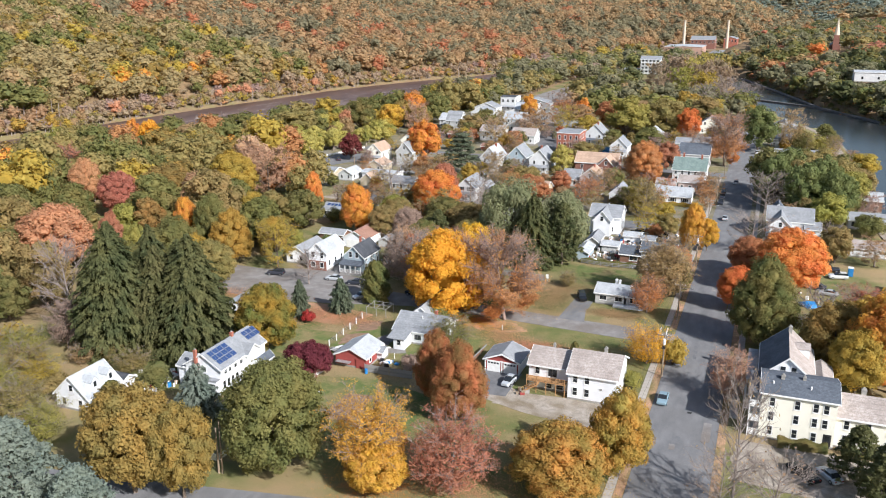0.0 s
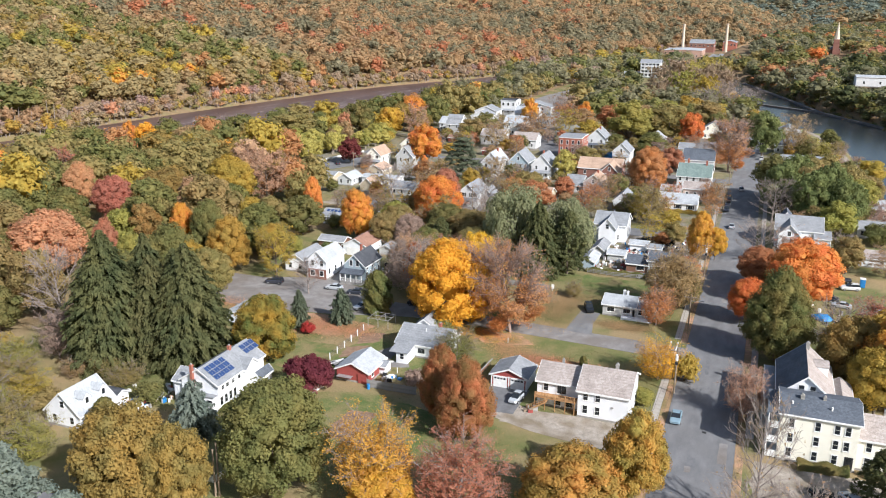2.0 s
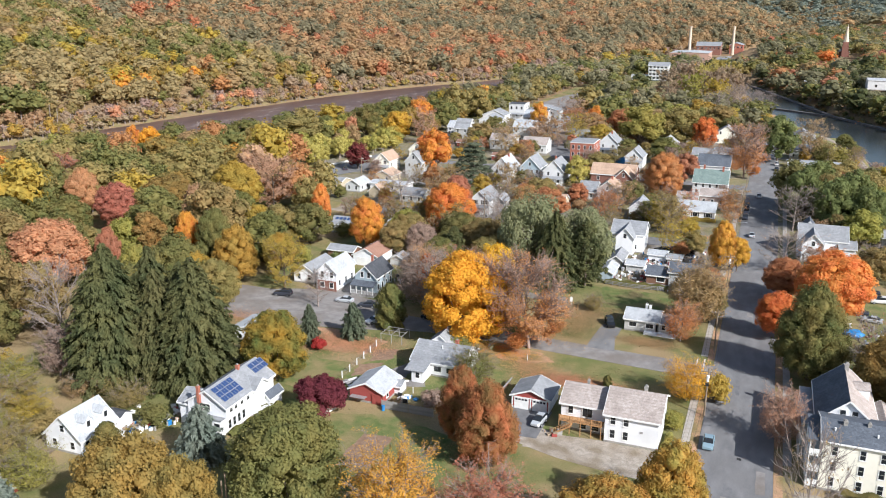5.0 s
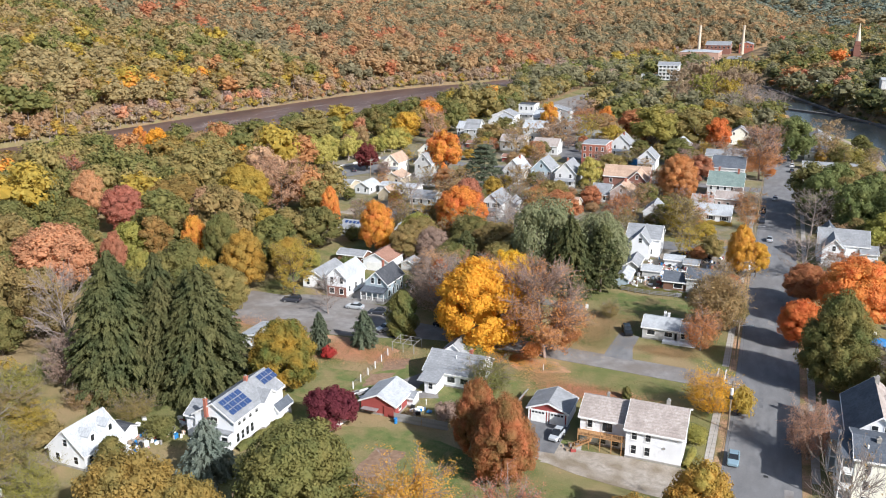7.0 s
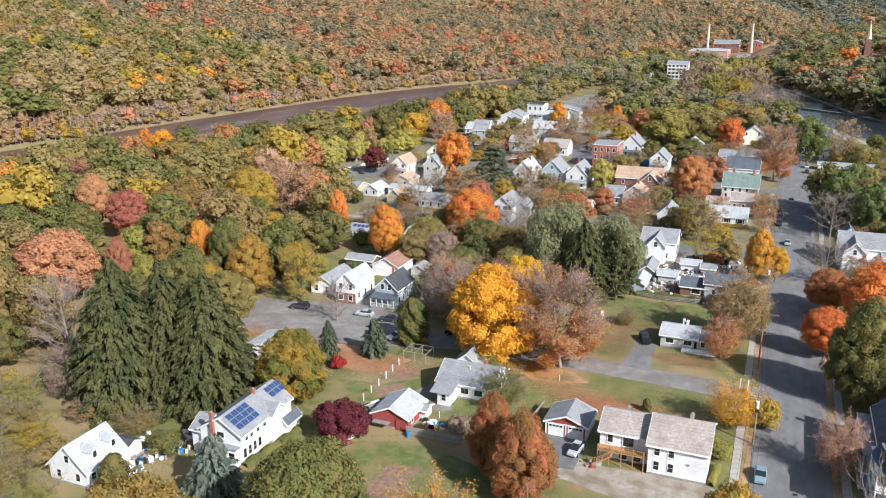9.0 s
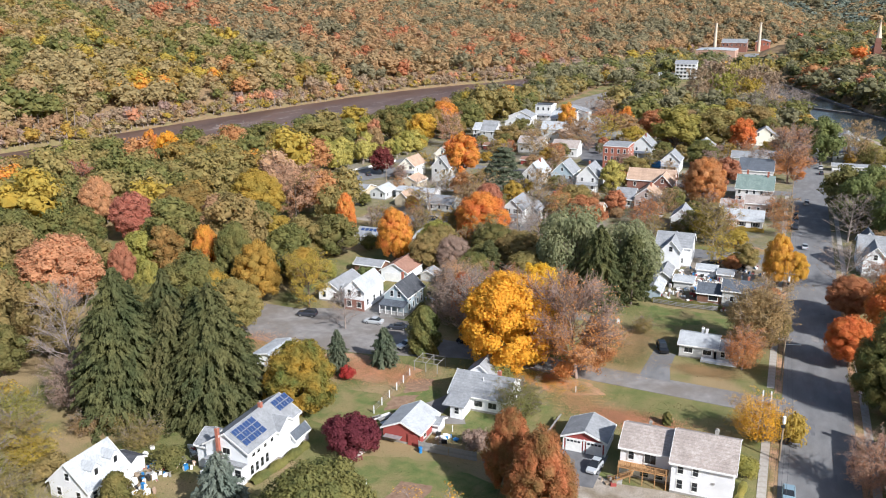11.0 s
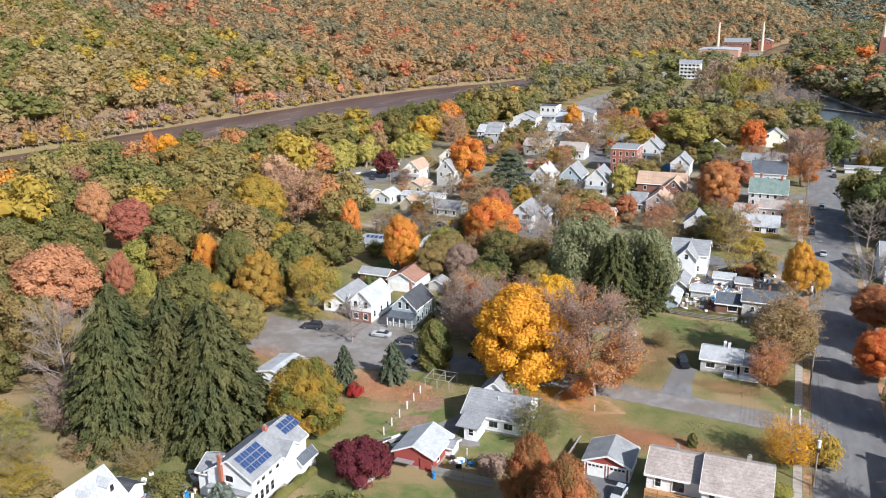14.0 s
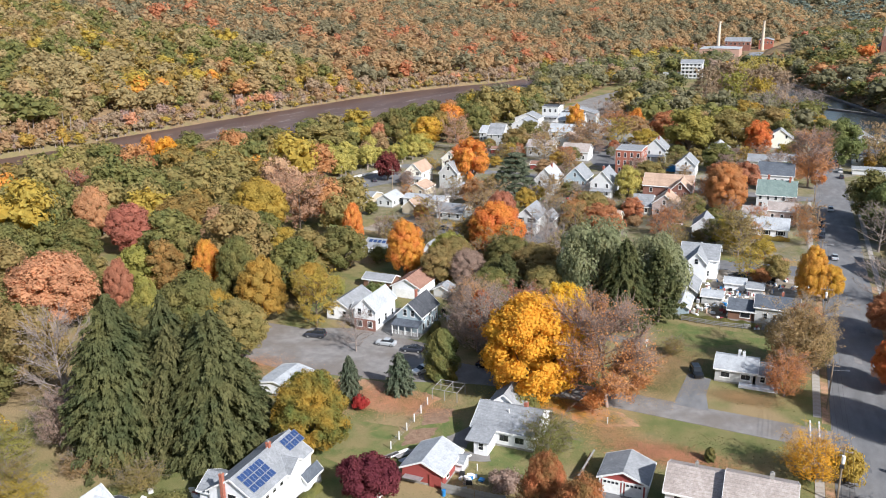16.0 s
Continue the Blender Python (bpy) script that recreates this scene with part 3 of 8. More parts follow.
keep = (gn_ + rgg.normal(0, 0.5, n_) > -0.15) & ~((gp[:, 1] > -3.5) & (gp[:, 1] < 9) & (gp[:, 0] > -70)) & ~((gp[:, 1] > -13) & (gp[:, 1] < 14) & (gp[:, 0] < -66) & (gp[:, 1] > -9)) & ~((gp[:, 0] > -34) & (gp[:, 1] > -45) & (gp[:, 1] < -24)) & (gp[:, 0] < -3.2) & ~((gp[:, 0] < -40) & (gp[:, 1] < -66)) & (gp[:, 1] > -66) & ~((gp[:, 0] > -26) & (gp[:, 0] < -19) & (gp[:, 1] > 4) & (gp[:, 1] < 20))
gp = gp[keep]
n_ = len(gp)
gt = rgg.uniform(0, 6.283, n_)
gs = rgg.uniform(0.06, 0.2, n_)
gv = np.stack([np.stack([gp[:, 0] + np.cos(gt) * gs, gp[:, 1] + np.sin(gt) * gs, np.full(n_, 0.0)], -1), np.stack([gp[:, 0] - np.cos(gt) * gs, gp[:, 1] - np.sin(gt) * gs, np.full(n_, 0.0)], -1), np.stack([gp[:, 0] + rgg.normal(0, 0.08, n_), gp[:, 1] + rgg.normal(0, 0.08, n_), rgg.uniform(0.03, 0.13, n_)], -1)], 1)
M["blades"] = leaf_material("grass_blades", (0.13, 0.165, 0.055), (0.25, 0.215, 0.1), island=0.35)
tufts = new("grass", mesh_of("grass", gv.reshape(-1, 3), np.arange(n_ * 3).reshape(-1, 3), [M["blades"]]))
tagged(tufts, "uneven tufts of green and dry grass", "grass", kind="stuff")
patch("bare_ground", [(-33, 47.6), (-14.6, 48), (-14.6, 60), (-6, 61), (-6, 86), (-24, 86), (-33, 70)], M["yard_dirt"], "trodden brown dirt of the cluttered back yards", "ground", z=0.02, wob=0.6)
patch("garden_bed", [(-52.2, -55.5), (-46.6, -54.2), (-46.9, -44.6), (-52.0, -45.2)], M["soil"], "bare brown tilled garden bed", "garden bed", z=0.06, wob=0.2)
patch("garden_bed", [(-66.0, -12.8), (-61.1, -10.9), (-60.5, -16.2), (-64.3, -18.6)], M["soil"], "bare brown garden bed before the pergola", "garden bed", z=0.05, wob=0.3)
patch("garden_bed", [(-65.4, -20.8), (-61.2, -18.1), (-60.9, -23.2), (-64.6, -26.2)], M["soil"], "bare brown garden bed beside the wire fence", "garden bed", z=0.05, wob=0.3)
patch("path", [(-58.7, -20.7), (-57.5, -18.6), (-54.6, -12.0), (-54.5, -20.4), (-54.5, -24.0), (-50.3, -22.8), (-49.4, -25.2), (-53.4, -26.8), (-56.4, -24.6)], M["asphalt_pale"], "grey paved path between the shed and the bungalow", "path", z=0.04, wob=0.15, n=3)
# ---- buildings ----
TURN_OF = {"s": 0, "e": 90, "n": 180, "w": -90}
WINDOW_CACHE = {}


def window(parent, side, rect, pos, z, w=0.9, h=1.45, shutters=False, wall_at=0.0):
    """A sash window with frame, rails and pane on one wall; pos runs along the wall."""
    hx, hy = rect
    key = (round(w, 2), round(h, 2), shutters)
    if key not in WINDOW_CACHE:
        f = bmesh.new()
        rings = []
        for rx, r0, r1 in ((0.1, -0.1, 0.1), (0.0, 0.0, 0.0)):
            for yy in (-0.06, 0.03):
                rings.append([f.verts.new((x, yy, z_)) for x, z_ in ((-w / 2 - rx, r0), (w / 2 + rx, r0), (w / 2 + rx, h + r1), (-w / 2 - rx, h + r1))])
        o0, o1, i0, i1 = rings
        for k in range(4):
            j = (k + 1) % 4
            for p, q in ((o0, i0), (i0, i1), (i1, o1), (o1, o0)):
                f.faces.new((p[k], p[j], q[j], q[k]))
        fo = part("window", f, M["trim"], parent)
        if w > 1.2:
            po = part("pane", boxes((-w / 4 + 0.035, -0.03, 0.03, w / 4 - 0.0, 0.01, h - 0.03)), M["glass"], fo)
        else:
            po = part("pane", boxes((-w / 2 + 0.03, -0.03, 0.0, w / 2 - 0.03, 0.01, h / 2 - 0.04)), M["glass"], fo)
        li = part("sill", boxes((-w / 2 - 0.14, -0.1, -0.16, w / 2 + 0.14, 0.03, -0.1)), M["trim"], fo)
        so = part("shutter", boxes((-0.2, -0.05, -0.04, 0.2, 0.02, h + 0.04)), M["dark"], fo) if shutters else None
        WINDOW_CACHE[key] = (fo.data, po.data, li.data, so.data if so else None)
        for o in (so, li, po, fo):
            if o:
                bpy.data.objects.remove(o)
    fd, pd, ld, sd = WINDOW_CACHE[key]
    off = {"s": (pos, -hy - wall_at, z), "n": (pos, hy + wall_at, z), "e": (hx + wall_at, pos, z), "w": (-hx - wall_at, pos, z)}[side]
    fo = part("window", fd, None, parent, at=pose(*off, 0, 0, TURN_OF[side]))
    for k in (-1, 1):
        part("pane", pd, None, fo, at=pose(k * w / 4, 0, 0) if w > 1.2 else pose(0, 0, (k + 1) / 2 * (h / 2 + 0.03)))
    part("sill", ld, None, fo)
    if sd:
        for k in (-1, 1):
            part("shutter", sd, None, fo, at=pose(k * (w / 2 + 0.31), 0, 0))
    return fo


def door(parent, side, rect, pos, z=0.3, mat="trim", w=0.95, h=2.05):
    hx, hy = rect
    off = {"s": (pos, -hy, z), "n": (pos, hy, z), "e": (hx, pos, z), "w": (-hx, pos, z)}[side]
    d = part("door", boxes((-w / 2, -0.05, 0, w / 2, 0.03, h), (-w / 2 - 0.1, -0.035, 0, -w / 2, 0.03, h + 0.1), (w / 2, -0.035, 0, w / 2 + 0.1, 0.03, h + 0.1), (-w / 2, -0.035, h, w / 2, 0.03, h + 0.1)), M[mat], parent, at=pose(*off, 0, 0, TURN_OF[side]))
    part("door_pane", boxes((-w / 2 + 0.15, -0.058, h * 0.55, w / 2 - 0.15, -0.045, h - 0.15)), M["glass"], d)
    return d


def gable_body(hx, hy, eave, ridge, axis, z0=0.0):
    """Walls with their gables, as one closed body."""
    bm = bmesh.new()
    if axis == "y":
        prof, ext = [(-hx, z0), (hx, z0), (hx, eave), (0, ridge), (-hx, eave)], hy
        ring = [[bm.verts.new((a, s * ext, b)) for a, b in prof] for s in (-1, 1)]
    else:
        prof, ext = [(-hy, z0), (hy, z0), (hy, eave), (0, ridge), (-hy, eave)], hx
        ring = [[bm.verts.new((s * ext, a, b)) for a, b in prof] for s in (-1, 1)]
    bm.faces.new(ring[0])
    bm.faces.new(ring[1][::-1])
    for i in range(5):
        j = (i + 1) % 5
        bm.faces.new((ring[0][i], ring[0][j], ring[1][j], ring[1][i]))
    return bm


def roof_slope(hx, hy, eave, ridge, axis, side, over=0.35, th=0.16):
    """One roof slope with overhang, and its white edge boards."""
    half, ext = (hx, hy + over) if axis == "y" else (hy, hx + over)
    k = (ridge - eave) / half
    out = half + over
    pts = [(0, ridge + 0.02), (side * out, ridge + 0.02 - k * out)]
    bm, tb = bmesh.new(), bmesh.new()

    def slab(b, u0, u1, v0, v1, lo, hi):
        vs = []
        for dz in (lo, hi):
            for v in (v0, v1):
                for u in (u0, u1):
                    z = ridge + 0.02 - k * abs(u) + dz
                    vs.append(b.verts.new((u, v, z) if axis == "y" else (v, u, z)))
        for f in ((0, 1, 3, 2), (4, 5, 7, 6), (0, 1, 5, 4), (2, 3, 7, 6), (0, 2, 6, 4), (1, 3, 7, 5)):
            b.faces.new([vs[i] for i in f])

    slab(bm, 0, side * out, -ext, ext, 0.0, th)
    for e in (-1, 1):
        slab(tb, 0, side * (out + 0.02), e * ext, e * (ext + 0.05), -0.12, th + 0.02)
    slab(tb, side * out, side * (out + 0.06), -ext, ext, -0.1, th - 0.01)
    return bm, tb


def chimney(parent, x, y, z0, z1, w=0.6, mat="brick"):
    c = part("chimney", boxes((-w / 2, -w / 2, z0, w / 2, w / 2, z1), (-w / 2 - 0.05, -w / 2 - 0.05, z1 - 0.25, w / 2 + 0.05, w / 2 + 0.05, z1 - 0.1)), M[mat], parent, at=pose(x, y, 0))
    part("chimney_pot", boxes((-w / 4, -w / 4, z1, w / 4, w / 4, z1 + 0.2)), M["stone"], c)
    return c


def volume(parent, cx, cy, hx, hy, eave, ridge, axis, wall, roof, roof2=None, over=0.35, z0=0.0, wallname="wall"):
    """Walls and two roof slopes, as parts of a building."""
    at = pose(cx, cy, 0)
    w = part(wallname, gable_body(hx, hy, eave, ridge, axis, z0), M[wall], parent, at=at)
    if z0 == 0:
        part("foundation", boxes((-hx - 0.04, -hy - 0.04, -0.3, hx + 0.04, hy + 0.04, 0.35)), M["stone"], parent, at=at)
    for s in (-1, 1):
        rb, tb = roof_slope(hx, hy, eave, ridge, axis, s, over)
        r = part("roof", rb, M[roof2 if (roof2 and s == 1) else roof], parent, at=at)
        part("fascia", tb, M["trim"], r)
    return w


PLOTS = []


def house(label, rect, eave, ridge, axis, wall="white", roof="roof_grey", roof2=None, windows=(), shutters=False, name="house", category="house", over=0.35, group="", rz=0):
    """A gabled house on a plan rectangle. windows: rows of (side, count, sill height, [width, height])."""
    x0, y0, x1, y1 = rect
    PLOTS.append(rect)
    # Far white walls turn duller: haze put into the paint, plus some variety.
    if y0 > 100 and wall == "white":
        wall = ("offwhite", "paint_grey", "offwhite", "cream")[int(abs(x0) + y0) % 4]
    h = thing(name, label, category, (x0 + x1) / 2, (y0 + y1) / 2, 0, rz, group)
    hx, hy = (x1 - x0) / 2, (y1 - y0) / 2
    volume(h, 0, 0, hx, hy, eave, ridge, axis, wall, roof, roof2, over)
    for wdef in windows:
        side, n, z = wdef[:3]
        w, hh = wdef[3:5] if len(wdef) > 4 else (0.85, 1.4)
        span = hx if side in "sn" else hy
        for i in range(n):
            pos = wdef[5][i] if len(wdef) > 5 else (-span + (2 * span) * (i + 0.5) / n)
            window(h, side, (hx, hy), pos, z, w, hh, shutters)
    return h, hx, hy


def porch(parent, x0, y0, x1, y1, z_deck, z_roof, roof="roof_dark", posts=4, side="s", rail=True, deck="grey_wood"):
    """A porch with deck, posts, rail and a sloping roof."""
    part("porch_deck", boxes((x0, y0, 0.0, x1, y1, z_deck)), M[deck], parent)
    bm = bmesh.new()
    hi = 0.7
    lows = {"s": [(x0, y0), (x1, y0)], "e": [(x1, y0), (x1, y1)], "w": [(x0, y0), (x0, y1)]}[side]
    vs = []
    for x in (x0 - 0.2, x1 + 0.2):
        for y in (y0 - 0.2, y1 + 0.02):
            low = (side == "s" and y < y0) or (side == "e" and x > x1) or (side == "w" and x < x0)
            vs.append((x, y, z_roof + (0 if low else hi)))
    a = [bm.verts.new(v) for v in vs] + [bm.verts.new((v[0], v[1], v[2] + 0.14)) for v in vs]
    for f in ((0, 1, 3, 2), (4, 5, 7, 6), (0, 1, 5, 4), (2, 3, 7, 6), (0, 2, 6, 4), (1, 3, 7, 5)):
        bm.faces.new([a[i] for i in f])
    part("porch_roof", bm, M[roof], parent)
    (ax, ay), (bx, by) = lows
    pm = None
    for i in range(posts):
        f = i / (posts - 1)
        x, y = ax + (bx - ax) * f, ay + (by - ay) * f
        if pm is None:
            pm = part("porch_post", boxes((-0.08, -0.08, z_deck, 0.08, 0.08, z_roof + 0.1)), M["trim"], parent, at=pose(x, y, 0)).data
        else:
            part("porch_post", pm, None, parent, at=pose(x, y, 0))
    if rail:
        bm = bmesh.new()
        bar(bm, (ax, ay, z_deck + 0.9), (bx, by, z_deck + 0.9), 0.07, 0.07)
        L = math.hypot(bx - ax, by - ay)
        for i in range(int(L / 0.3)):
            f = (i + 0.5) / int(L / 0.3)
            bar(bm, (ax + (bx - ax) * f, ay + (by - ay) * f, z_deck), (ax + (bx - ax) * f, ay + (by - ay) * f, z_deck + 0.9), 0.04, 0.04)
        part("railing", bm, M["trim"], parent)


def dormer(parent, x, y, z, axis_side, wall="white", roof="roof_white", w=1.6, d=2.2, h=1.3, rise=0.8):
    """A small gabled dormer looking east or south."""
    turn = {"e": 90, "s": 0, "w": -90}[axis_side]
    e = part("dormer", gable_body(w / 2, d / 2, h, h + rise, "y", -0.5), M[wall], parent, at=pose(x, y, z, 0, 0, turn))
    for s in (-1, 1):
        rb, tb = roof_slope(w / 2, d / 2, h, h + rise, "y", s, 0.15, 0.08)
        part("dormer_roof", rb, M[roof], e)
        tb.free()
    part("dormer_window", boxes((-0.32, -d / 2 - 0.03, 0.25, 0.32, -d / 2 + 0.02, 1.25)), M["glass"], e)


# white duplex with the low wing and deck
hA, ax_, ay_ = house("white two-storey house with a weathered pinkish-grey shingle roof", (-14.5, -32.9, -5.9, -22.6), 5.0, 7.5, "x", "white", "roof_brown",
                     windows=[("s", 2, 0.95, 0.8, 1.4, [-3.0, -0.9]), ("s", 2, 3.4, 0.8, 1.35, [-3.0, -0.9]), ("e", 2, 1.0, 0.8, 1.4, [-2, 2]), ("e", 2, 3.5, 0.8, 1.35, [-2, 2])])
part("vent_box", boxes((1.4, -5.25, 2.6, 1.8, -5.1, 2.9)), M["grey_wood"], hA)
chimney(hA, 1.2, 0.5, 6.8, 8.4, 0.55, "stone")
volume(hA, -8.15, 1.0, 3.85, 4.1, 4.7, 6.6, "x", "white", "roof_brown", z0=0.0, wallname="wing_wall")
chimney(hA, -8.5, 1.6, 6.0, 7.3, 0.4, "stone")
for pos, z, w, h_ in ((-10.4, 3.0, 0.8, 1.3), (-7.6, 2.75, 1.6, 1.7), (-8.3, 0.5, 1.2, 0.8), (-6.2, 0.5, 1.2, 0.8)):
    window(hA, "s", (4.7, 3.15), pos, z, w, h_)
part("deck_floor", boxes((-12.0, -5.0, 2.25, -4.75, -3.1, 2.4)), M["deck"], hA, "orange-stained deck boards")
for x in (-11.9, -10.1, -8.3, -6.5, -4.9):
    part("deck_post", boxes((x - 0.06, -5.01, 0, x + 0.06, -4.89, 3.35)), M["deck"], hA)
bm = bmesh.new()
for z in (2.6, 3.3):
    bar(bm, (-11.9, -4.95, z), (-4.9, -4.95, z), 0.08, 0.06)
for i in range(26):
    x = -11.8 + i * 0.27
    bar(bm, (x, -4.95, 2.5), (x, -4.95, 3.3), 0.05, 0.05)
part("deck_railing", bm, M["deck"], hA)
bm = bmesh.new()
for i in range(10):
    z = 2.25 - i * 0.23
    add_box(bm, -9.6 - (i + 1) * 0.33, -6.2, z - 0.24, -9.6 - i * 0.33, -5.02, z - 0.18)
bar(bm, (-9.6, -6.2, 2.2), (-13.0, -6.2, 0.05), 0.08, 0.25)
bar(bm, (-9.6, -5.05, 2.2), (-13.0, -5.05, 0.05), 0.08, 0.25)
bar(bm, (-9.6, -6.2, 3.1), (-13.0, -6.2, 0.95), 0.07, 0.07)
for i in range(9):
    x = -9.7 - i * 0.4
    bar(bm, (x, -6.2, 2.2 - i * 0.26), (x, -6.2, 3.1 - i * 0.26), 0.06, 0.06)
part("stairs", bm, M["deck"], hA, "orange-stained outdoor stairs")

# two-car garage
gar, gx_, gy_ = house("red-fronted two-car garage with white doors and grey roof", (-32.0, -26.9, -25.2, -20.7), 2.5, 3.85, "y", "red_siding", "roof_grey", name="garage", category="garage")
for x in (-1.65, 1.65):
    d = part("garage_door", boxes((-1.3, -3.2, 0.05, 1.3, -3.1, 2.15), *[(-1.3, -3.215, z, 1.3, -3.195, z + 0.03) for z in (0.55, 1.07, 1.59)]), M["trim"], gar, "white sectional garage door", at=pose(x, 0, 0))
    for i in range(4):
        part("door_pane", boxes((-1.12 + i * 0.58, -3.22, 1.66, -0.7 + i * 0.58, -3.18, 2.0)), M["glass"], d)
bm = bmesh.new()
for x in (-3.42, -0.1, 3.22):
    add_box(bm, x, -3.21, 0, x + 0.2, -3.08, 2.4)
add_box(bm, -3.42, -3.21, 2.15, 3.42, -3.08, 2.3)
part("door_trim", bm, M["trim"], gar)
part("side_wall", boxes((3.4, -3.15, 0.1, 3.46, 3.15, 2.45)), M["white"], gar, "white side wall")

# white bungalow
bu, bx_, by_ = house("white single-storey bungalow with light grey shingle roof", (-54.3, -20.2, -44.0, -10.9), 2.8, 5.1, "x", "white", "roof_light",
                     windows=[("s", 2, 1.0, 1.5, 1.1, [0.2, 2.8]), ("e", 1, 1.0, 0.9, 1.3)])
part("entry_wall", boxes((-3.5, -8.5, 0, -1.2, -4.6, 2.4)), M["white"], bu, "white entry wing")
bm = bmesh.new()
vs = [bm.verts.new(p) for p in ((-4.9, -8.8, 2.28), (-0.9, -8.8, 2.28), (-0.9, -4.4, 3.0), (-4.9, -4.4, 3.0), (-4.9, -8.8, 2.44), (-0.9, -8.8, 2.44), (-0.9, -4.4, 3.16), (-4.9, -4.4, 3.16))]
for f_ in ((0, 1, 2, 3), (4, 5, 6, 7), (0, 1, 5, 4), (1, 2, 6, 5), (2, 3, 7, 6), (3, 0, 4, 7)):
    bm.faces.new([vs[i] for i in f_])
part("entry_roof", bm, M["roof_light"], bu)
window(bu, "s", (2.0, 8.5), -2.3, 1.0, 0.8, 1.1)
volume(bu, -2.6, 6.2, 2.7, 2.6, 2.8, 4.9, "y", "white", "roof_light", wallname="rear_wall")
chimney(bu, 2.4, 0.3, 4.5, 6.0, 0.6)
part("vent_pipe", boxes((0.0, -1.6, 4.2, 0.12, -1.48, 5.2)), M["trim"], bu)

# red barn garage
rb_, rx_, ry_ = house("small barn-red shed with pale grey metal roof", (-60.0, -35.0, -53.4, -27.6), 2.3, 3.8, "y", "red_siding", "roof_white", name="shed", category="shed", windows=[("e", 2, 0.9, 0.8, 1.0)])
volume(rb_, 3.6, 2.4, 0.9, 1.3, 1.8, 2.3, "x", "white", "roof_light", wallname="lean_to_wall")
part("awning", boxes((-2.8, -4.9, 1.15, 0.2, -3.8, 1.25)), M["metal"], rb_, "drooping pale sheet metal awning")
part("shed_door", boxes((1.2, -3.88, 0.05, 3.0, -3.78, 1.95)), M["red_siding"], rb_, "bright red plank door")

# house with solar panels
so, sx_, sy_ = house("white two-storey farmhouse with grey roof and blue solar panels", (-80.2, -54.2, -72.6, -40.2), 5.0, 7.4, "y", "white", "roof_light",
                     windows=[("e", 4, 3.7, 0.8, 0.8, [-5.6, -4.3, -2.6, -0.8]), ("e", 4, 1.0, 0.8, 1.5, [-6.2, -4.9, -3.6, -2.3]), ("e", 2, 2.8, 0.8, 1.4, [1.6, 4.6]), ("s", 2, 1.0, 1.5, 1.5), ("s", 1, 4.0, 1.3, 1.0)])
slope = math.atan2(2.4, 3.8)


def on_east_slope(u, v, w, d, lift=0.24):
    """Pose on the east roof slope: u metres down from the ridge, v along it."""
    return pose(u * math.cos(slope), v, 7.4 - u * math.sin(slope) + lift, 0, math.degrees(slope), 0)


pan = None
for (c, r) in [(c, r) for c in range(4) for r in range(3)] + [(c + 7.6, r) for c in range(3) for r in range(2)]:
    at = on_east_slope(1.05 + r * 1.12, -5.7 + c * 1.36, 0, 0)
    if pan is None:
        o = part("solar_panel", boxes((-0.52, -0.64, 0.0, 0.52, 0.64, 0.05)), M["panel"], so, "blue solar panel in a pale frame", at=at)
        fr = boxes((-0.54, -0.66, -0.01, -0.5, 0.66, 0.06), (0.5, -0.66, -0.01, 0.54, 0.66, 0.06), (-0.54, -0.66, -0.01, 0.54, -0.62, 0.06), (-0.54, 0.62, -0.01, 0.54, 0.66, 0.06), (-0.52, -0.012, 0.0, 0.52, 0.012, 0.056))
        fo = part("panel_frame", fr, M["metal"], o)
        pan = (o.data, fo.data)
    else:
        o = part("solar_panel", pan[0], None, so, at=at)
        part("panel_frame", pan[1], None, o)
volume(so, -4.7, -3.9, 1.2, 2.6, 4.2, 5.6, "x", "white", "roof_light", wallname="side_wall")
volume(so, 4.4, 5.4, 0.8, 1.9, 2.2, 3.0, "y", "white", "roof_slate", wallname="porch_wall")
volume(so, 2.2, 2.4, 2.2, 1.9, 5.0, 6.3, "x", "white", "roof_light", wallname="cross_wall")
part("bay_roof", boxes((-3.4, -8.2, 3.0, 3.6, -7.0, 3.15)), M["roof_grey"], so)
part("bay", boxes((-3.2, -8.0, 0.0, 3.4, -7.0, 3.0)), M["white"], so, "white enclosed sun porch")
for x in (-2.2, -0.6, 1.0, 2.6):
    window(so, "s", (3.8, 8.0), x, 1.1, 1.1, 1.3)
chimney(so, -1.2, -7.3, 0, 8.2, 0.5)
chimney(so, 0.0, 2.0, 7.0, 8.3, 0.55)

# small white cape house
wh, wx_, wy_ = house("small white cape house with a pale roof and two dormers", (-97.0, -68.3, -89.7, -60.6), 2.8, 6.2, "y", "white", "roof_white", windows=[("e", 3, 0.9, 0.8, 1.2, [-2.6, -1.3, 0.0]), ("s", 2, 0.9, 0.8, 1.2), ("s", 1, 3.6, 0.8, 1.1)])
door(wh, "e", (wx_, wy_), 2.2, 0.3, "dark")
for yy in (-1.5, 2.2):
    dormer(wh, 2.1, yy, 3.75, "e", "white", "roof_white")
volume(wh, 1.8, 5.6, 1.9, 1.7, 2.3, 3.1, "x", "white", "roof_dark", wallname="rear_wall")

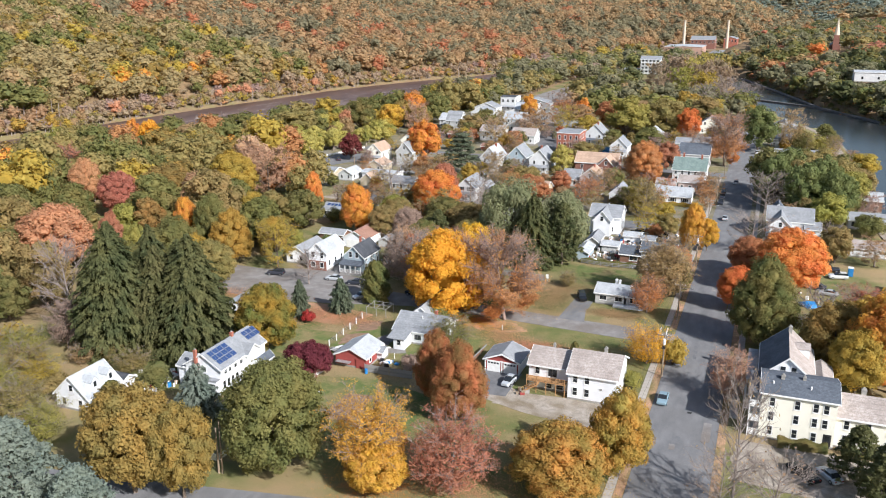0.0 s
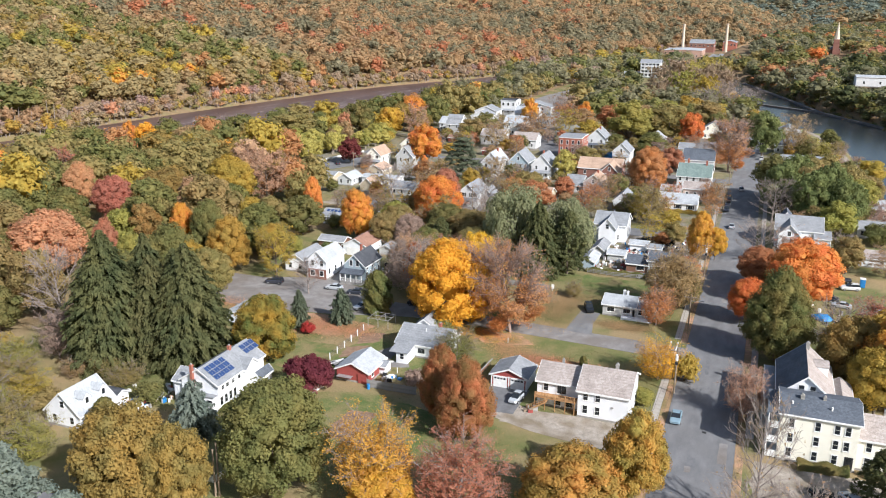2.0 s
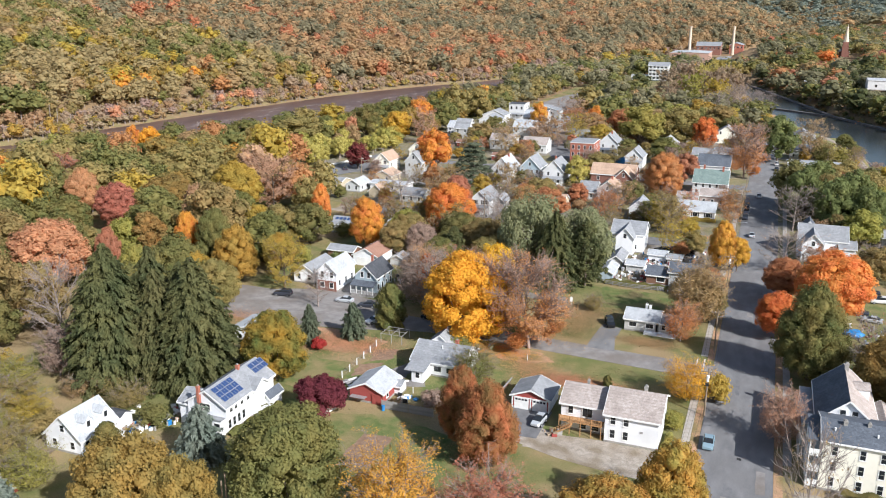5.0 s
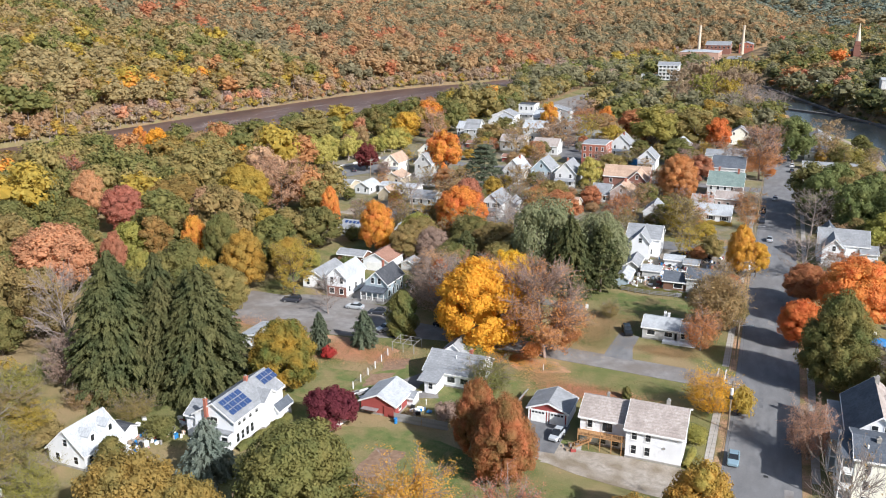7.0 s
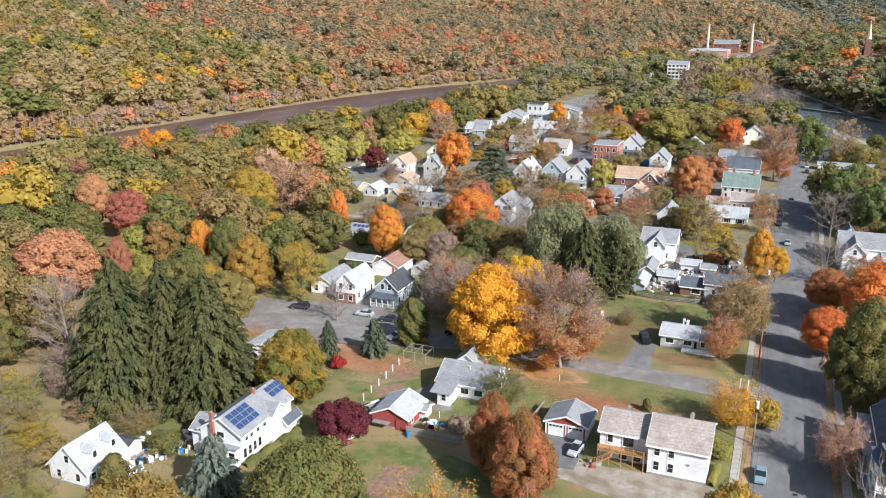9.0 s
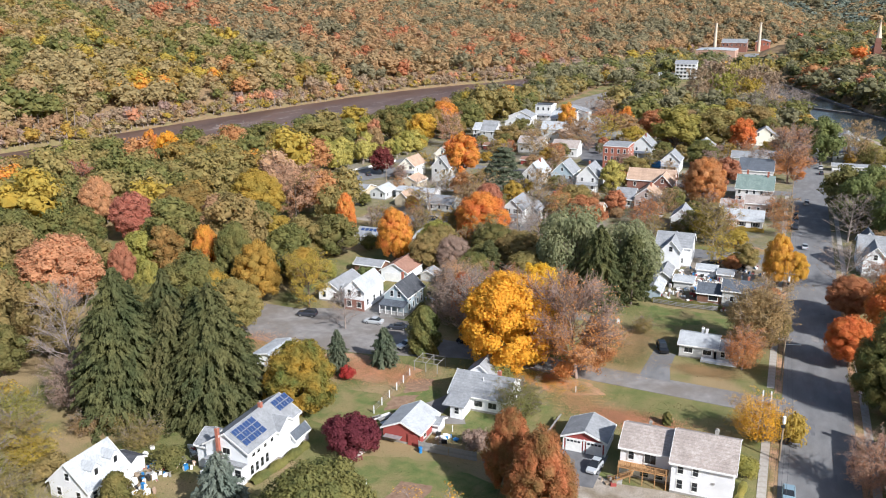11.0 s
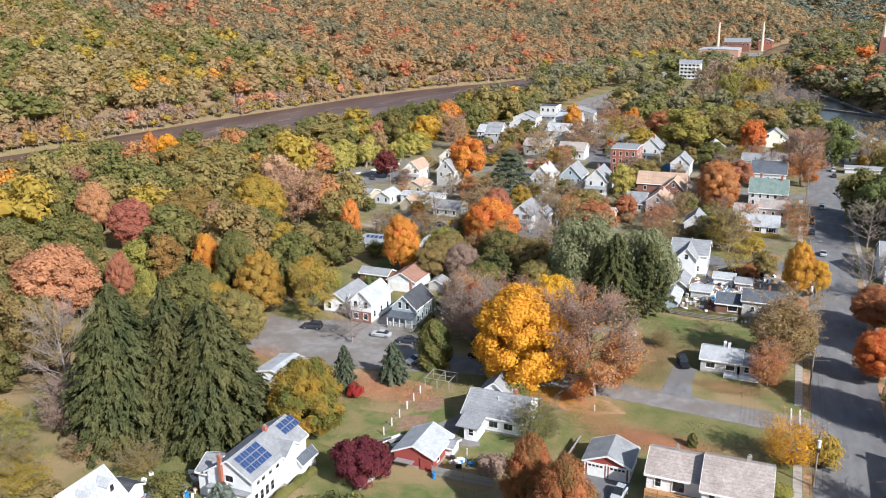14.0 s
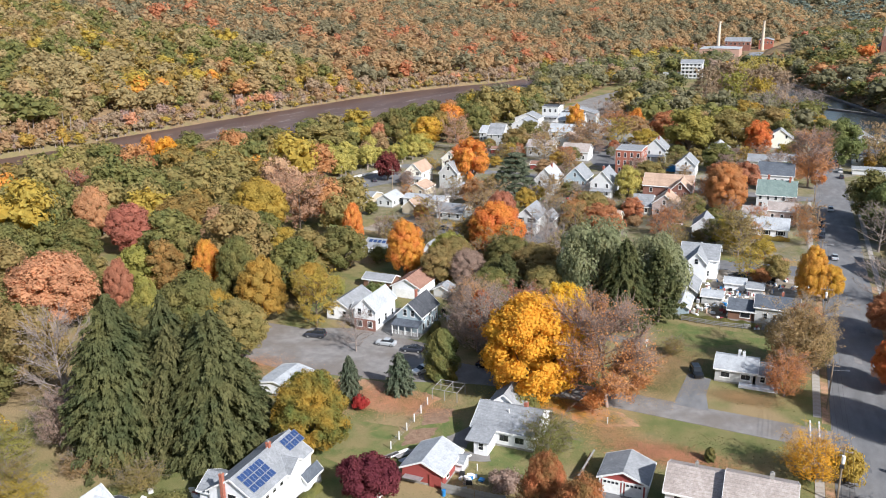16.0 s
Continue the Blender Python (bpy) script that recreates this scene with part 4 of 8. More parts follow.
# small grey ranch
gr, grx, gry = house("small pale grey ranch house with a weathered roof", (-19.8, 17.6, -12.6, 25.0), 2.7, 3.9, "x", "grey_siding", "roof_white", windows=[("s", 2, 1.1, 1.6, 1.0)])
volume(gr, 5.5, -0.6, 2.4, 3.1, 2.5, 3.3, "x", "grey_siding", "roof_light", wallname="side_wall")
window(gr, "s", (2.4, 3.7), 4.8, 1.1, 0.8, 1.1)
window(gr, "s", (2.4, 3.7), 6.4, 1.1, 0.8, 1.1)
chimney(gr, 0.3, 1.8, 3.3, 4.7, 0.5, "trim")
chimney(gr, 1.1, 1.5, 3.3, 4.6, 0.5, "trim")
part("front_deck", boxes((0.8, -5.2, 0, 7.6, -3.75, 0.5)), M["white"], gr, "low white front deck")

# big cream apartment house, with its rear house and wing
ye, yx, yy_ = house("three-storey cream apartment house with a dark low roof", (17.4, -35.0, 28.5, -25.8), 8.0, 9.3, "x", "cream", "roof_slate",
                    windows=[("s", 4, 5.9, 0.75, 1.4, [-3.9, -0.2, 2.5, 4.0]), ("s", 4, 3.4, 0.75, 1.4, [-3.9, -0.2, 2.5, 4.0]), ("s", 3, 0.9, 0.75, 1.4, [-3.9, -0.2, 2.6]), ("w", 3, 5.9), ("w", 3, 3.4), ("w", 3, 0.9)])
door(ye, "s", (yx, yy_), 4.6, 0.1, "dark", 1.0, 2.2)
for x, y, z1, w in ((-2.6, -0.9, 9.9, 0.55), (0.6, -0.5, 9.9, 0.45)):
    chimney(ye, x, y, 8.6, z1, w, "stone")
for x, y in ((-4.3, -0.6), (-4.0, -2.4), (1.6, -2.6)):
    bm = bmesh.new()
    rod(bm, (x, y, 8.4), (x, y, 9.25), 0.13, 0.13)
    part("roof_vent", bm, M["trim"], ye)
for lvl, z in enumerate((0.4, 2.9, 5.4)):
    part("porch_floor", boxes((-7.25, -4.5, z - 0.2, -5.5, 3.5, z)), M["trim"], ye)
    part("porch_rail", boxes((-7.25, -4.5, z + 0.1, -7.17, 3.5, z + 0.95), (-7.25, -4.5, z + 0.1, -5.5, -4.42, z + 0.95)), M["trim"], ye)
for y in (-4.45, -0.5, 3.45):
    part("porch_post", boxes((-7.27, y - 0.08, 0, -7.11, y + 0.08, 7.9)), M["trim"], ye)
part("porch_roof", boxes((-7.45, -4.7, 7.8, -5.5, 3.7, 7.95)), M["roof_slate"], ye)

rh, rhx, rhy = house("white gabled house with a dark slate and brown roof", (17.0, -25.8, 25.4, -11.5), 7.0, 10.6, "y", "white", "roof_slate", "roof_brown", windows=[("s", 2, 7.6, 0.85, 1.4, [-0.8, 0.9]), ("w", 5, 4.2), ("w", 5, 1.2)])
volume(rh, 5.6, -1.5, 1.6, 4.0, 6.0, 7.0, "y", "white", "roof_brown", wallname="side_wall")
dormer(rh, 2.2, 2.0, 8.1, "e", "white", "roof_brown", 3.2, 2.6, 1.4, 0.4)
chimney(rh, 0.2, 5.2, 10.0, 11.8, 0.6, "stone")
part("porch_roof", boxes((-6.4, -7.0, 5.6, -4.2, 7.0, 5.75)), M["roof_grey"], rh)
for y in (-6.9, -3.4, 0, 3.4, 6.9):
    part("porch_post", boxes((-6.3, y - 0.08, 0, -6.14, y + 0.08, 5.6)), M["trim"], rh)
for z in (0.4, 2.9):
    part("porch_floor", boxes((-6.4, -7.0, z - 0.2, -4.2, 7.0, z), (-6.4, -7.0, z + 0.1, -6.32, 7.0, z + 0.95)), M["trim"], rh)

wg, wgx, wgy = house("two-storey cream wing with a grey-brown shingle roof", (28.6, -34.0, 47.0, -26.2), 5.4, 7.7, "x", "cream", "roof_brown", windows=[("s", 6, 3.4, 0.75, 1.4), ("s", 6, 0.9, 0.75, 1.4)])
chimney(wg, -5.4, 0.4, 7.2, 8.8, 0.7, "stone")

# houses of the lot to the north-west
bh, bhx, bhy = house("blue-grey gabled house with a dark shingle roof and porch", (-86.0, 17.2, -80.2, 26.4), 4.5, 7.2, "y", "blue_siding", "roof_dark", windows=[("s", 2, 4.3, 0.8, 1.4, [-0.9, 0.9]), ("e", 4, 1.2), ("e", 3, 3.3, 0.8, 1.1)])
porch(bh, -3.0, -6.8, 3.0, -4.6, 0.7, 2.7, "roof_slate", 5)
chimney(bh, -0.8, 1.0, 6.6, 8.5, 0.5)
w1, _, _ = house("white gabled house with a white roof and brick-faced ground floor", (-95.8, 16.0, -90.6, 25.8), 4.9, 7.3, "y", "white", "roof_white", windows=[("s", 2, 3.5), ("e", 3, 1.2)])
part("brick_front", boxes((-2.62, -5.05, 0, 2.62, -4.91, 2.6)), M["brown_brick"], w1, "brown brick front")
window(w1, "s", (2.6, 5.05), -1.3, 0.9, 1.2, 1.3)
window(w1, "s", (2.6, 5.05), 1.3, 0.9, 1.0, 1.3)
volume(w1, -2.4, -1.2, 1.8, 2.0, 3.6, 4.8, "x", "white", "roof_grey", wallname="side_wall")
house("long low white house with a grey roof", (-104.6, 19.0, -98.6, 30.0), 3.0, 4.8, "y", "white", "roof_grey", windows=[("e", 3, 1.0), ("s", 2, 1.0)])
rg_, _, _ = house("white garage with a red-brown shingle roof", (-97.4, 38.0, -90.0, 47.5), 2.9, 4.9, "y", "white", "roof_red", name="garage", category="garage")
part("garage_door", boxes((-2.6, -4.82, 0.05, 2.4, -4.74, 2.3)), M["trim"], rg_, "wide white garage door")
house("low white garage with a pale grey roof behind a tree", (-97.0, -18.5, -90.6, -10.6), 2.2, 2.9, "y", "white", "roof_white", name="garage", category="garage")
house("brown board shed with a grey roof", (-107.2, 41.6, -99.4, 46.0), 2.4, 3.4, "x", "brown_siding", "roof_light", name="shed", category="shed", windows=[("s", 2, 0.9, 0.7, 0.9)])
house("small grey garden shed with a pale roof", (-87.8, 41.5, -84.0, 45.5), 2.0, 3.0, "y", "grey_siding", "roof_light", name="shed", category="shed")
sh_, _, _ = house("low white house with solar panels on its roof", (-120.0, 65.6, -110.8, 73.6), 2.8, 4.4, "x", "white", "roof_light", windows=[("s", 4, 1.0)])
for i in range(6):
    o = part("solar_panel", pan[0], None, sh_, at=pose(-3.4 + i * 1.36, -1.3, 4.05, 21, 0, 0))
house("small white steep-roofed cottage", (-104.0, 71.0, -100.0, 77.0), 1.6, 4.4, "y", "white", "roof_light", windows=[("s", 1, 1.0)])

# houses by the second cross street
gh, _, _ = house("pale grey house with a dark grey shingle roof", (-14.4, 51.0, -5.6, 58.6), 4.0, 5.6, "x", "grey_siding", "roof_slate", windows=[("s", 2, 1.5, 0.8, 1.2, [-2.2, -0.3])])
volume(gh, -7.2, -0.4, 2.8, 3.0, 2.6, 4.2, "x", "brown_siding", "roof_slate", wallname="side_wall")
window(gh, "s", (2.8, 3.4), -6.4, 1.0, 2.0, 1.2)
chimney(gh, 1.0, 1.2, 5.0, 6.4, 0.5)
w3, _, _ = house("tall white gabled house with a light grey roof", (-34.2, 79.0, -24.9, 88.4), 5.4, 8.2, "x", "white", "roof_light", windows=[("s", 2, 1.0), ("e", 2, 3.6)])
volume(w3, -0.2, -3.2, 2.5, 5.2, 5.2, 7.9, "y", "white", "roof_light", wallname="front_wall")
window(w3, "s", (2.6, 8.4), -0.2, 5.0, 0.9, 1.3)
house("light blue metal-roofed shed", (-32.0, 49.8, -28.4, 58.0), 2.2, 3.2, "y", "blue_siding", "roof_white", name="shed", category="shed")
house("white greenhouse shed with plank sides", (-26.6, 60.0, -22.0, 65.0), 2.0, 2.6, "x", "grey_siding", "roof_white", name="shed", category="shed")
house("small white canopy shed in a cluttered yard", (-22.4, 72.0, -17.6, 77.0), 2.0, 2.7, "x", "white", "roof_white", name="shed", category="shed")
house("grey yard shed with a shallow roof", (-17.0, 70.0, -13.4, 75.0), 1.9, 2.5, "x", "grey_siding", "roof_light", name="shed", category="shed")
house("dark grey shed beside the big white house", (-31.6, 62.0, -28.0, 71.0), 2.1, 3.4, "y", "grey_siding", "roof_grey", name="shed", category="shed")

# street row on the west side
house("long white cottage with a light blue-grey roof", (-21.0, 126.0, -8.6, 135.4), 3.0, 5.4, "x", "trim", "roof_white", windows=[("s", 3, 1.2, 1.5, 1.3)], shutters=True)
house("white house with a pale grey roof", (-15.0, 144.0, -6.5, 155.0), 4.6, 6.2, "x", "pink_siding", "roof_brown", windows=[("s", 3, 2.0)])
house("low white house with a grey roof", (-22.5, 141.0, -15.6, 150.0), 3.6, 5.2, "x", "white", "roof_brown", windows=[("s", 2, 1.2)])
pf_, _, _ = house("large white house with a green-grey roof", (-19.4, 165.0, -7.0, 180.0), 5.0, 8.8, "x", "white", "roof_green", windows=[("s", 5, 3.4), ("s", 4, 1.0), ("e", 3, 3.4)])
house("white house with a dark slate roof", (-20.6, 196.0, -8.0, 210.0), 6.2, 9.8, "x", "white", "roof_slate", windows=[("s", 5, 3.4), ("e", 3, 3.4)])
house("white house with a grey roof", (-26.0, 233.0, -17.4, 245.0), 4.6, 6.6, "x", "white", "roof_grey", windows=[("s", 3, 2.0)])
house("grey-roofed house by the street", (-16.6, 234.0, -7.0, 246.0), 5.0, 7.2, "x", "grey_siding", "roof_grey", windows=[("s", 4, 2.4), ("e", 2, 2.4)])
house("pale blue gabled house", (-21.0, 298.0, -9.0, 312.0), 5.2, 9.4, "y", "white", "roof_light", windows=[("s", 2, 5.2), ("s", 3, 1.2)])

# middle of the town
house("brown brick house with a tan roof", (-58.0, 164.0, -41.0, 174.0), 5.8, 9.2, "x", "brown_brick", "roof_tan", windows=[("s", 3, 3.4), ("e", 2, 3.4)])
nb_, _, _ = house("brown brick front gable with white trim", (-47.6, 156.5, -40.8, 165.0), 6.0, 9.4, "y", "brown_brick", "roof_tan", windows=[("s", 2, 1.2), ("s", 2, 4.0), ("s", 1, 6.6), ("e", 2, 4.0)])
pe_, _, _ = house("pinkish-grey gabled house with a tan roof", (-51.0, 141.0, -43.4, 151.0), 4.6, 7.6, "y", "pink_siding", "roof_tan", windows=[("s", 2, 1.2), ("s", 1, 4.4), ("e", 2, 1.2)])
house("low grey-roofed side house", (-58.0, 142.0, -51.6, 152.0), 3.0, 6.0, "x", "grey_siding", "roof_grey", windows=[("s", 2, 1.0)])
house("small tan-roofed house behind the willow", (-66.0, 118.0, -58.0, 127.0), 3.2, 5.6, "x", "tan_siding", "roof_tan", windows=[("s", 2, 1.0)])
house("small white gabled cottage with a grey roof", (-35.6, 118.6, -29.4, 127.6), 3.8, 6.6, "y", "white", "roof_light", windows=[("s", 2, 1.0), ("e", 2, 1.0)])
hi_, _, _ = house("white gabled house with dark windows and a porch", (-87.4, 104.6, -80.4, 116.0), 5.0, 8.2, "y", "white", "roof_grey", windows=[("s", 2, 3.9, 1.2, 1.3)], shutters=True)
porch(hi_, -3.4, -7.4, 3.4, -5.5, 0.6, 2.8, "roof_grey", 4)
volume(hi_, 5.4, 2.0, 2.0, 3.4, 4.2, 6.2, "y", "grey_siding", "roof_light", wallname="side_wall")
pa_, _, _ = house("white gabled house with a white metal roof", (-97.2, 159.0, -89.6, 171.0), 6.0, 10.2, "y", "white", "roof_white", windows=[("s", 2, 1.2), ("s", 2, 4.0), ("e", 3, 3.6)])
hk, _, _ = house("blue-grey gabled house with a light roof", (-88.0, 166.6, -79.6, 178.0), 5.6, 9.8, "y", "blue_siding", "roof_light", windows=[("s", 1, 6.4), ("s", 4, 3.4), ("e", 3, 3.6)])
porch(hk, -4.2, -7.6, 4.2, -5.7, 0.6, 2.8, "roof_grey", 4)
pb_, _, _ = house("white gabled house with a pale roof", (-76.8, 162.0, -68.6, 174.0), 5.8, 10.0, "y", "white", "roof_light", windows=[("s", 2, 1.2), ("s", 2, 4.0), ("e", 3, 3.6)])
br, brx, bry = house("three-storey flat-roofed red brick block", (-77.0, 209.0, -66.5, 224.0), 10.2, 10.5, "x", "brick", "roof_grey", name="apartment_block", category="building", windows=[("s", 4, 7.4, 0.9, 1.7), ("s", 4, 4.2, 0.9, 1.7), ("s", 3, 1.0, 0.9, 1.7), ("e", 4, 7.4, 0.9, 1.7), ("e", 4, 4.2, 0.9, 1.7)], over=0.1)
pd_, _, _ = house("white gabled house with a blue tarpaulin beside it", (-52.8, 212.0, -45.0, 223.0), 5.0, 8.6, "y", "white", "roof_light", windows=[("s", 2, 1.2), ("s", 1, 4.8), ("e", 2, 3.0)])
pc_, _, _ = house("white gabled house behind the brick block", (-70.4, 240.0, -61.0, 252.0), 6.0, 10.4, "y", "white", "roof_grey", windows=[("s", 2, 1.2), ("s", 2, 4.0), ("e", 3, 3.6)])
ha_, _, _ = house("white gabled house with a tan roof", (-151.0, 160.0, -144.0, 171.0), 5.2, 8.4, "y", "white", "roof_tan", windows=[("s", 2, 3.9, 1.2, 1.3), ("s", 2, 1.0), ("e", 2, 2.6)])
porch(ha_, -3.6, -7.4, 3.6, -5.5, 0.5, 2.6, "roof_light", 4)
house("small tan gabled house with a tan roof", (-141.4, 140.6, -134.0, 150.0), 3.0, 5.0, "y", "tan_siding", "roof_tan", windows=[("s", 2, 1.0)])
house("long low white garage with a white roof", (-127.0, 143.0, -117.6, 154.0), 2.8, 4.2, "y", "white", "roof_white", windows=[("s", 2, 1.0)])
hd_, _, _ = house("tall grey-blue gabled house with porches", (-135.0, 157.0, -127.6, 168.0), 6.4, 10.4, "y", "grey_siding", "roof_grey", windows=[("s", 2, 4.2), ("s", 1, 7.4), ("e", 3, 4.0)])
house("white house behind a tall tree", (-147.0, 188.0, -140.0, 198.0), 6.0, 9.0, "y", "white", "roof_tan", windows=[("s", 1, 6.0), ("s", 2, 3.0)])
house("small white cottage with a porch", (-144.0, 121.0, -138.0, 130.0), 2.8, 4.6, "y", "white", "roof_white", windows=[("s", 2, 1.0), ("e", 2, 1.0)])
house("low tan house with a pale roof", (-156.0, 122.0, -147.0, 131.0), 2.6, 4.0, "x", "tan_siding", "roof_light", windows=[("s", 2, 1.0)])
house("tan garage with a tan roof", (-131.0, 114.8, -125.6, 122.0), 2.6, 5.0, "y", "tan_siding", "roof_tan", name="garage", category="garage")
house("low white building with a flat pale roof", (-136.0, 126.0, -121.0, 133.0), 3.0, 3.6, "x", "white", "roof_white", windows=[("s", 4, 1.0)])
house("white cottage beside a bare tree", (-117.0, 112.0, -108.0, 121.0), 2.8, 4.8, "x", "white", "roof_light", windows=[("s", 3, 1.0)])

porch(pa_, -3.4, -8.2, 3.4, -6.0, 0.5, 2.9, "roof_grey")
porch(pb_, -3.8, -8.2, 3.8, -6.0, 0.5, 2.9, "roof_grey")
porch(pc_, -4.2, -8.0, 4.2, -6.0, 0.5, 2.9, "roof_slate")
porch(pd_, -3.4, -7.4, 3.4, -5.5, 0.5, 2.8, "roof_light")
for h_, cx_, cy_, cz_ in ((pa_, 0.6, 1.5, 10.9), (pb_, -0.8, 0.5, 10.8), (pc_, 0.7, -1.0, 11.2), (pe_, 0.5, 1.0, 8.6), (pf_, -3.0, 0.6, 10.6), (pf_, 4.0, -0.6, 10.4)):
    chimney(h_, cx_, cy_, cz_ - 2.4, cz_, 0.7, "brick")

# far end of the town
house("small pale shed with a grey roof beside the willow", (-66.0, 80.6, -59.6, 86.8), 3.0, 4.4, "x", "tan_siding", "roof_grey", name="shed", category="shed", windows=[("s", 2, 1.0)])
house("long low barn-red shed with a red roof", (-142.0, 237.0, -132.0, 243.0), 2.4, 3.4, "x", "red_siding", "roof_red", name="shed", category="shed")
house("low barn-red shed behind the pine", (-113.0, 206.0, -103.0, 211.5), 2.4, 3.4, "x", "red_siding", "roof_red", name="shed", category="shed")
far_houses = [(-151, 257, -143, 268, 6.5, 11, "roof_grey"), (-153, 303, -141, 314, 5.5, 8.5, "roof_light"), (-128, 289, -116, 300, 4.5, 7.8, "roof_white"), (-118, 262, -106, 272, 4.5, 7.2, "roof_tan"), (-106, 232, -94, 242, 4.5, 7.4, "roof_brown"),
              (-160, 330, -146, 342, 5, 8, "roof_grey"), (-134, 330, -120, 342, 5, 8.5, "roof_white"), (-112, 312, -98, 322, 4.5, 7.5, "roof_light"), (-92, 268, -82, 278, 4.5, 7.5, "roof_grey"), (-140, 356, -118, 366, 6, 9, "roof_grey"),
              (-60, 300, -50, 310, 4.5, 7.5, "roof_grey"), (-45, 262, -36, 272, 4, 7, "roof_white"), (-124, 236, -112, 246, 5, 7.5, "roof_brown"), (-38, 300, -28, 311, 4.6, 7.5, "roof_light"), (-160, 270, -154, 280, 5, 8, "roof_white")]
for i, (x0, y0, x1, y1, e, r, rf) in enumerate(far_houses):
    house("distant white house with a %s roof among trees" % {"roof_grey": "grey", "roof_light": "light grey", "roof_white": "white", "roof_tan": "tan", "roof_brown": "brown"}[rf], (x0, y0, x1, y1), e, r, "y" if i % 2 else "x", "white" if i % 3 else "grey_siding", rf,
          windows=[("s", 3, 1.2), ("s", 2, e - 1.9), ("e", 2, 1.2)], group="houses at the far end of town")
ph_, _, _ = house("tall white porch house with a flat roof", (-150, 352, -140, 364), 9.5, 10.2, "x", "white", "roof_dark", windows=[("s", 3, 6.4, 1.2, 1.8), ("s", 3, 2.2, 1.2, 1.8), ("e", 3, 6.4, 1.2, 1.8)], over=0.2)
porch(ph_, -5.0, -8.2, 5.0, -6.0, 0.6, 3.4, "roof_light", 5)
house("low brown brick building with a flat dark roof", (-138, 352, -124, 366), 6.5, 7.0, "x", "brown_brick", "roof_dark", windows=[("s", 4, 3.4, 1.0, 1.6), ("s", 4, 0.8, 1.0, 1.6)], over=0.2)

# east side of the street
re_, _, _ = house("large white gabled house with grey roofs", (16.4, 92.0, 29.0, 104.0), 5.6, 8.6, "x", "white", "roof_grey", windows=[("s", 3, 3.4), ("s", 3, 1.0), ("w", 2, 3.4)])
volume(re_, -2.6, -5.8, 2.8, 4.5, 5.2, 8.0, "y", "white", "roof_grey", wallname="front_wall")
window(re_, "s", (2.8, 10.3), -2.6, 4.8, 0.9, 1.3)
volume(re_, 6.4, -4.4, 2.0, 3.6, 4.2, 5.6, "x", "white", "roof_grey", wallname="side_wall")
volume(re_, -3.4, 7.6, 2.4, 3.0, 5.4, 8.2, "y", "white", "roof_slate", wallname="rear_wall")
part("stair_rail", boxes((8.5, -9.0, 0.0, 8.6, -4.0, 3.2)), M["trim"], re_)
house("grey house with a slate roof across the street", (15.6, 262.0, 28.4, 272.0), 4.6, 6.6, "x", "white", "roof_slate", windows=[("s", 4, 1.6)])
house("pale grey-roofed house by the canal", (15.6, 298.0, 27.6, 312.0), 5.4, 8.6, "y", "white", "roof_light", windows=[("s", 3, 3.2)])
house("long white fenced shed with a pale roof", (14.5, 240.0, 36.0, 246.0), 2.4, 3.2, "x", "white", "roof_light", name="shed", category="shed")
house("white garage with a pale brown roof", (38.0, 80.0, 50.0, 87.0), 2.6, 4.0, "x", "white", "roof_brown", name="garage", category="garage")
house("small red shed with a pale roof", (45.5, 47.0, 49.5, 52.0), 2.2, 3.6, "y", "red_siding", "roof_white", name="shed", category="shed")
house("white shed with a white roof", (38.0, 30.0, 45.5, 38.0), 2.4, 3.4, "x", "white", "roof_white", name="shed", category="shed")
house("white cottage with a pale roof near the canal", (40.0, 112.0, 51.0, 120.0), 3.0, 4.6, "x", "white", "roof_grey", windows=[("s", 4, 1.0)])
house("brown-walled house with a white roof near the canal", (42.0, 138.0, 52.0, 147.0), 4.0, 6.0, "x", "brown_siding", "roof_white", windows=[("s", 3, 1.0)])

# mill with two stacks, and the far bank
house("long pale brick mill with a white flat roof", (-131.0, 1035.0, -81.0, 1100.0), 10.5, 11.5, "y", "mill_brick", "roof_white", name="mill", category="mill", windows=[("s", 4, 2.5, 2, 2)], over=0.5)
house("dark brick mill block with a low roof", (-112.0, 1195.0, -76.0, 1235.0), 14, 19, "x", "brown_brick", "roof_grey", name="mill", category="mill", windows=[("s", 6, 9, 2.2, 3), ("e", 6, 9, 2.2, 3)], over=0.5)
house("red brick mill hall beside the canal", (-66.0, 1245.0, -46.0, 1290.0), 14, 17, "y", "brick", "roof_grey", name="mill", category="mill", windows=[("s", 4, 9, 2, 3)], over=0.5)
house("low mill shed with a blue-grey roof", (-70.0, 838.0, -46.0, 1085.0), 3.5, 4.5, "y", "grey_siding", "roof_light", name="mill", category="mill", windows=[("s", 4, 1.0, 2, 1.6)])


def smokestack(x, y, h, label):
    s = thing("smokestack", label, "smokestack", x, y)
    bm = bmesh.new()
    rod(bm, (0, 0, -1), (0, 0, h), 2.6, 1.5, 20)
    part("shaft", bm, M["stack"], s)
    bm = bmesh.new()
    rod(bm, (0, 0, h - 1.6), (0, 0, h), 1.9, 1.95, 20)
    part("crown_ring", bm, M["stack"], s)


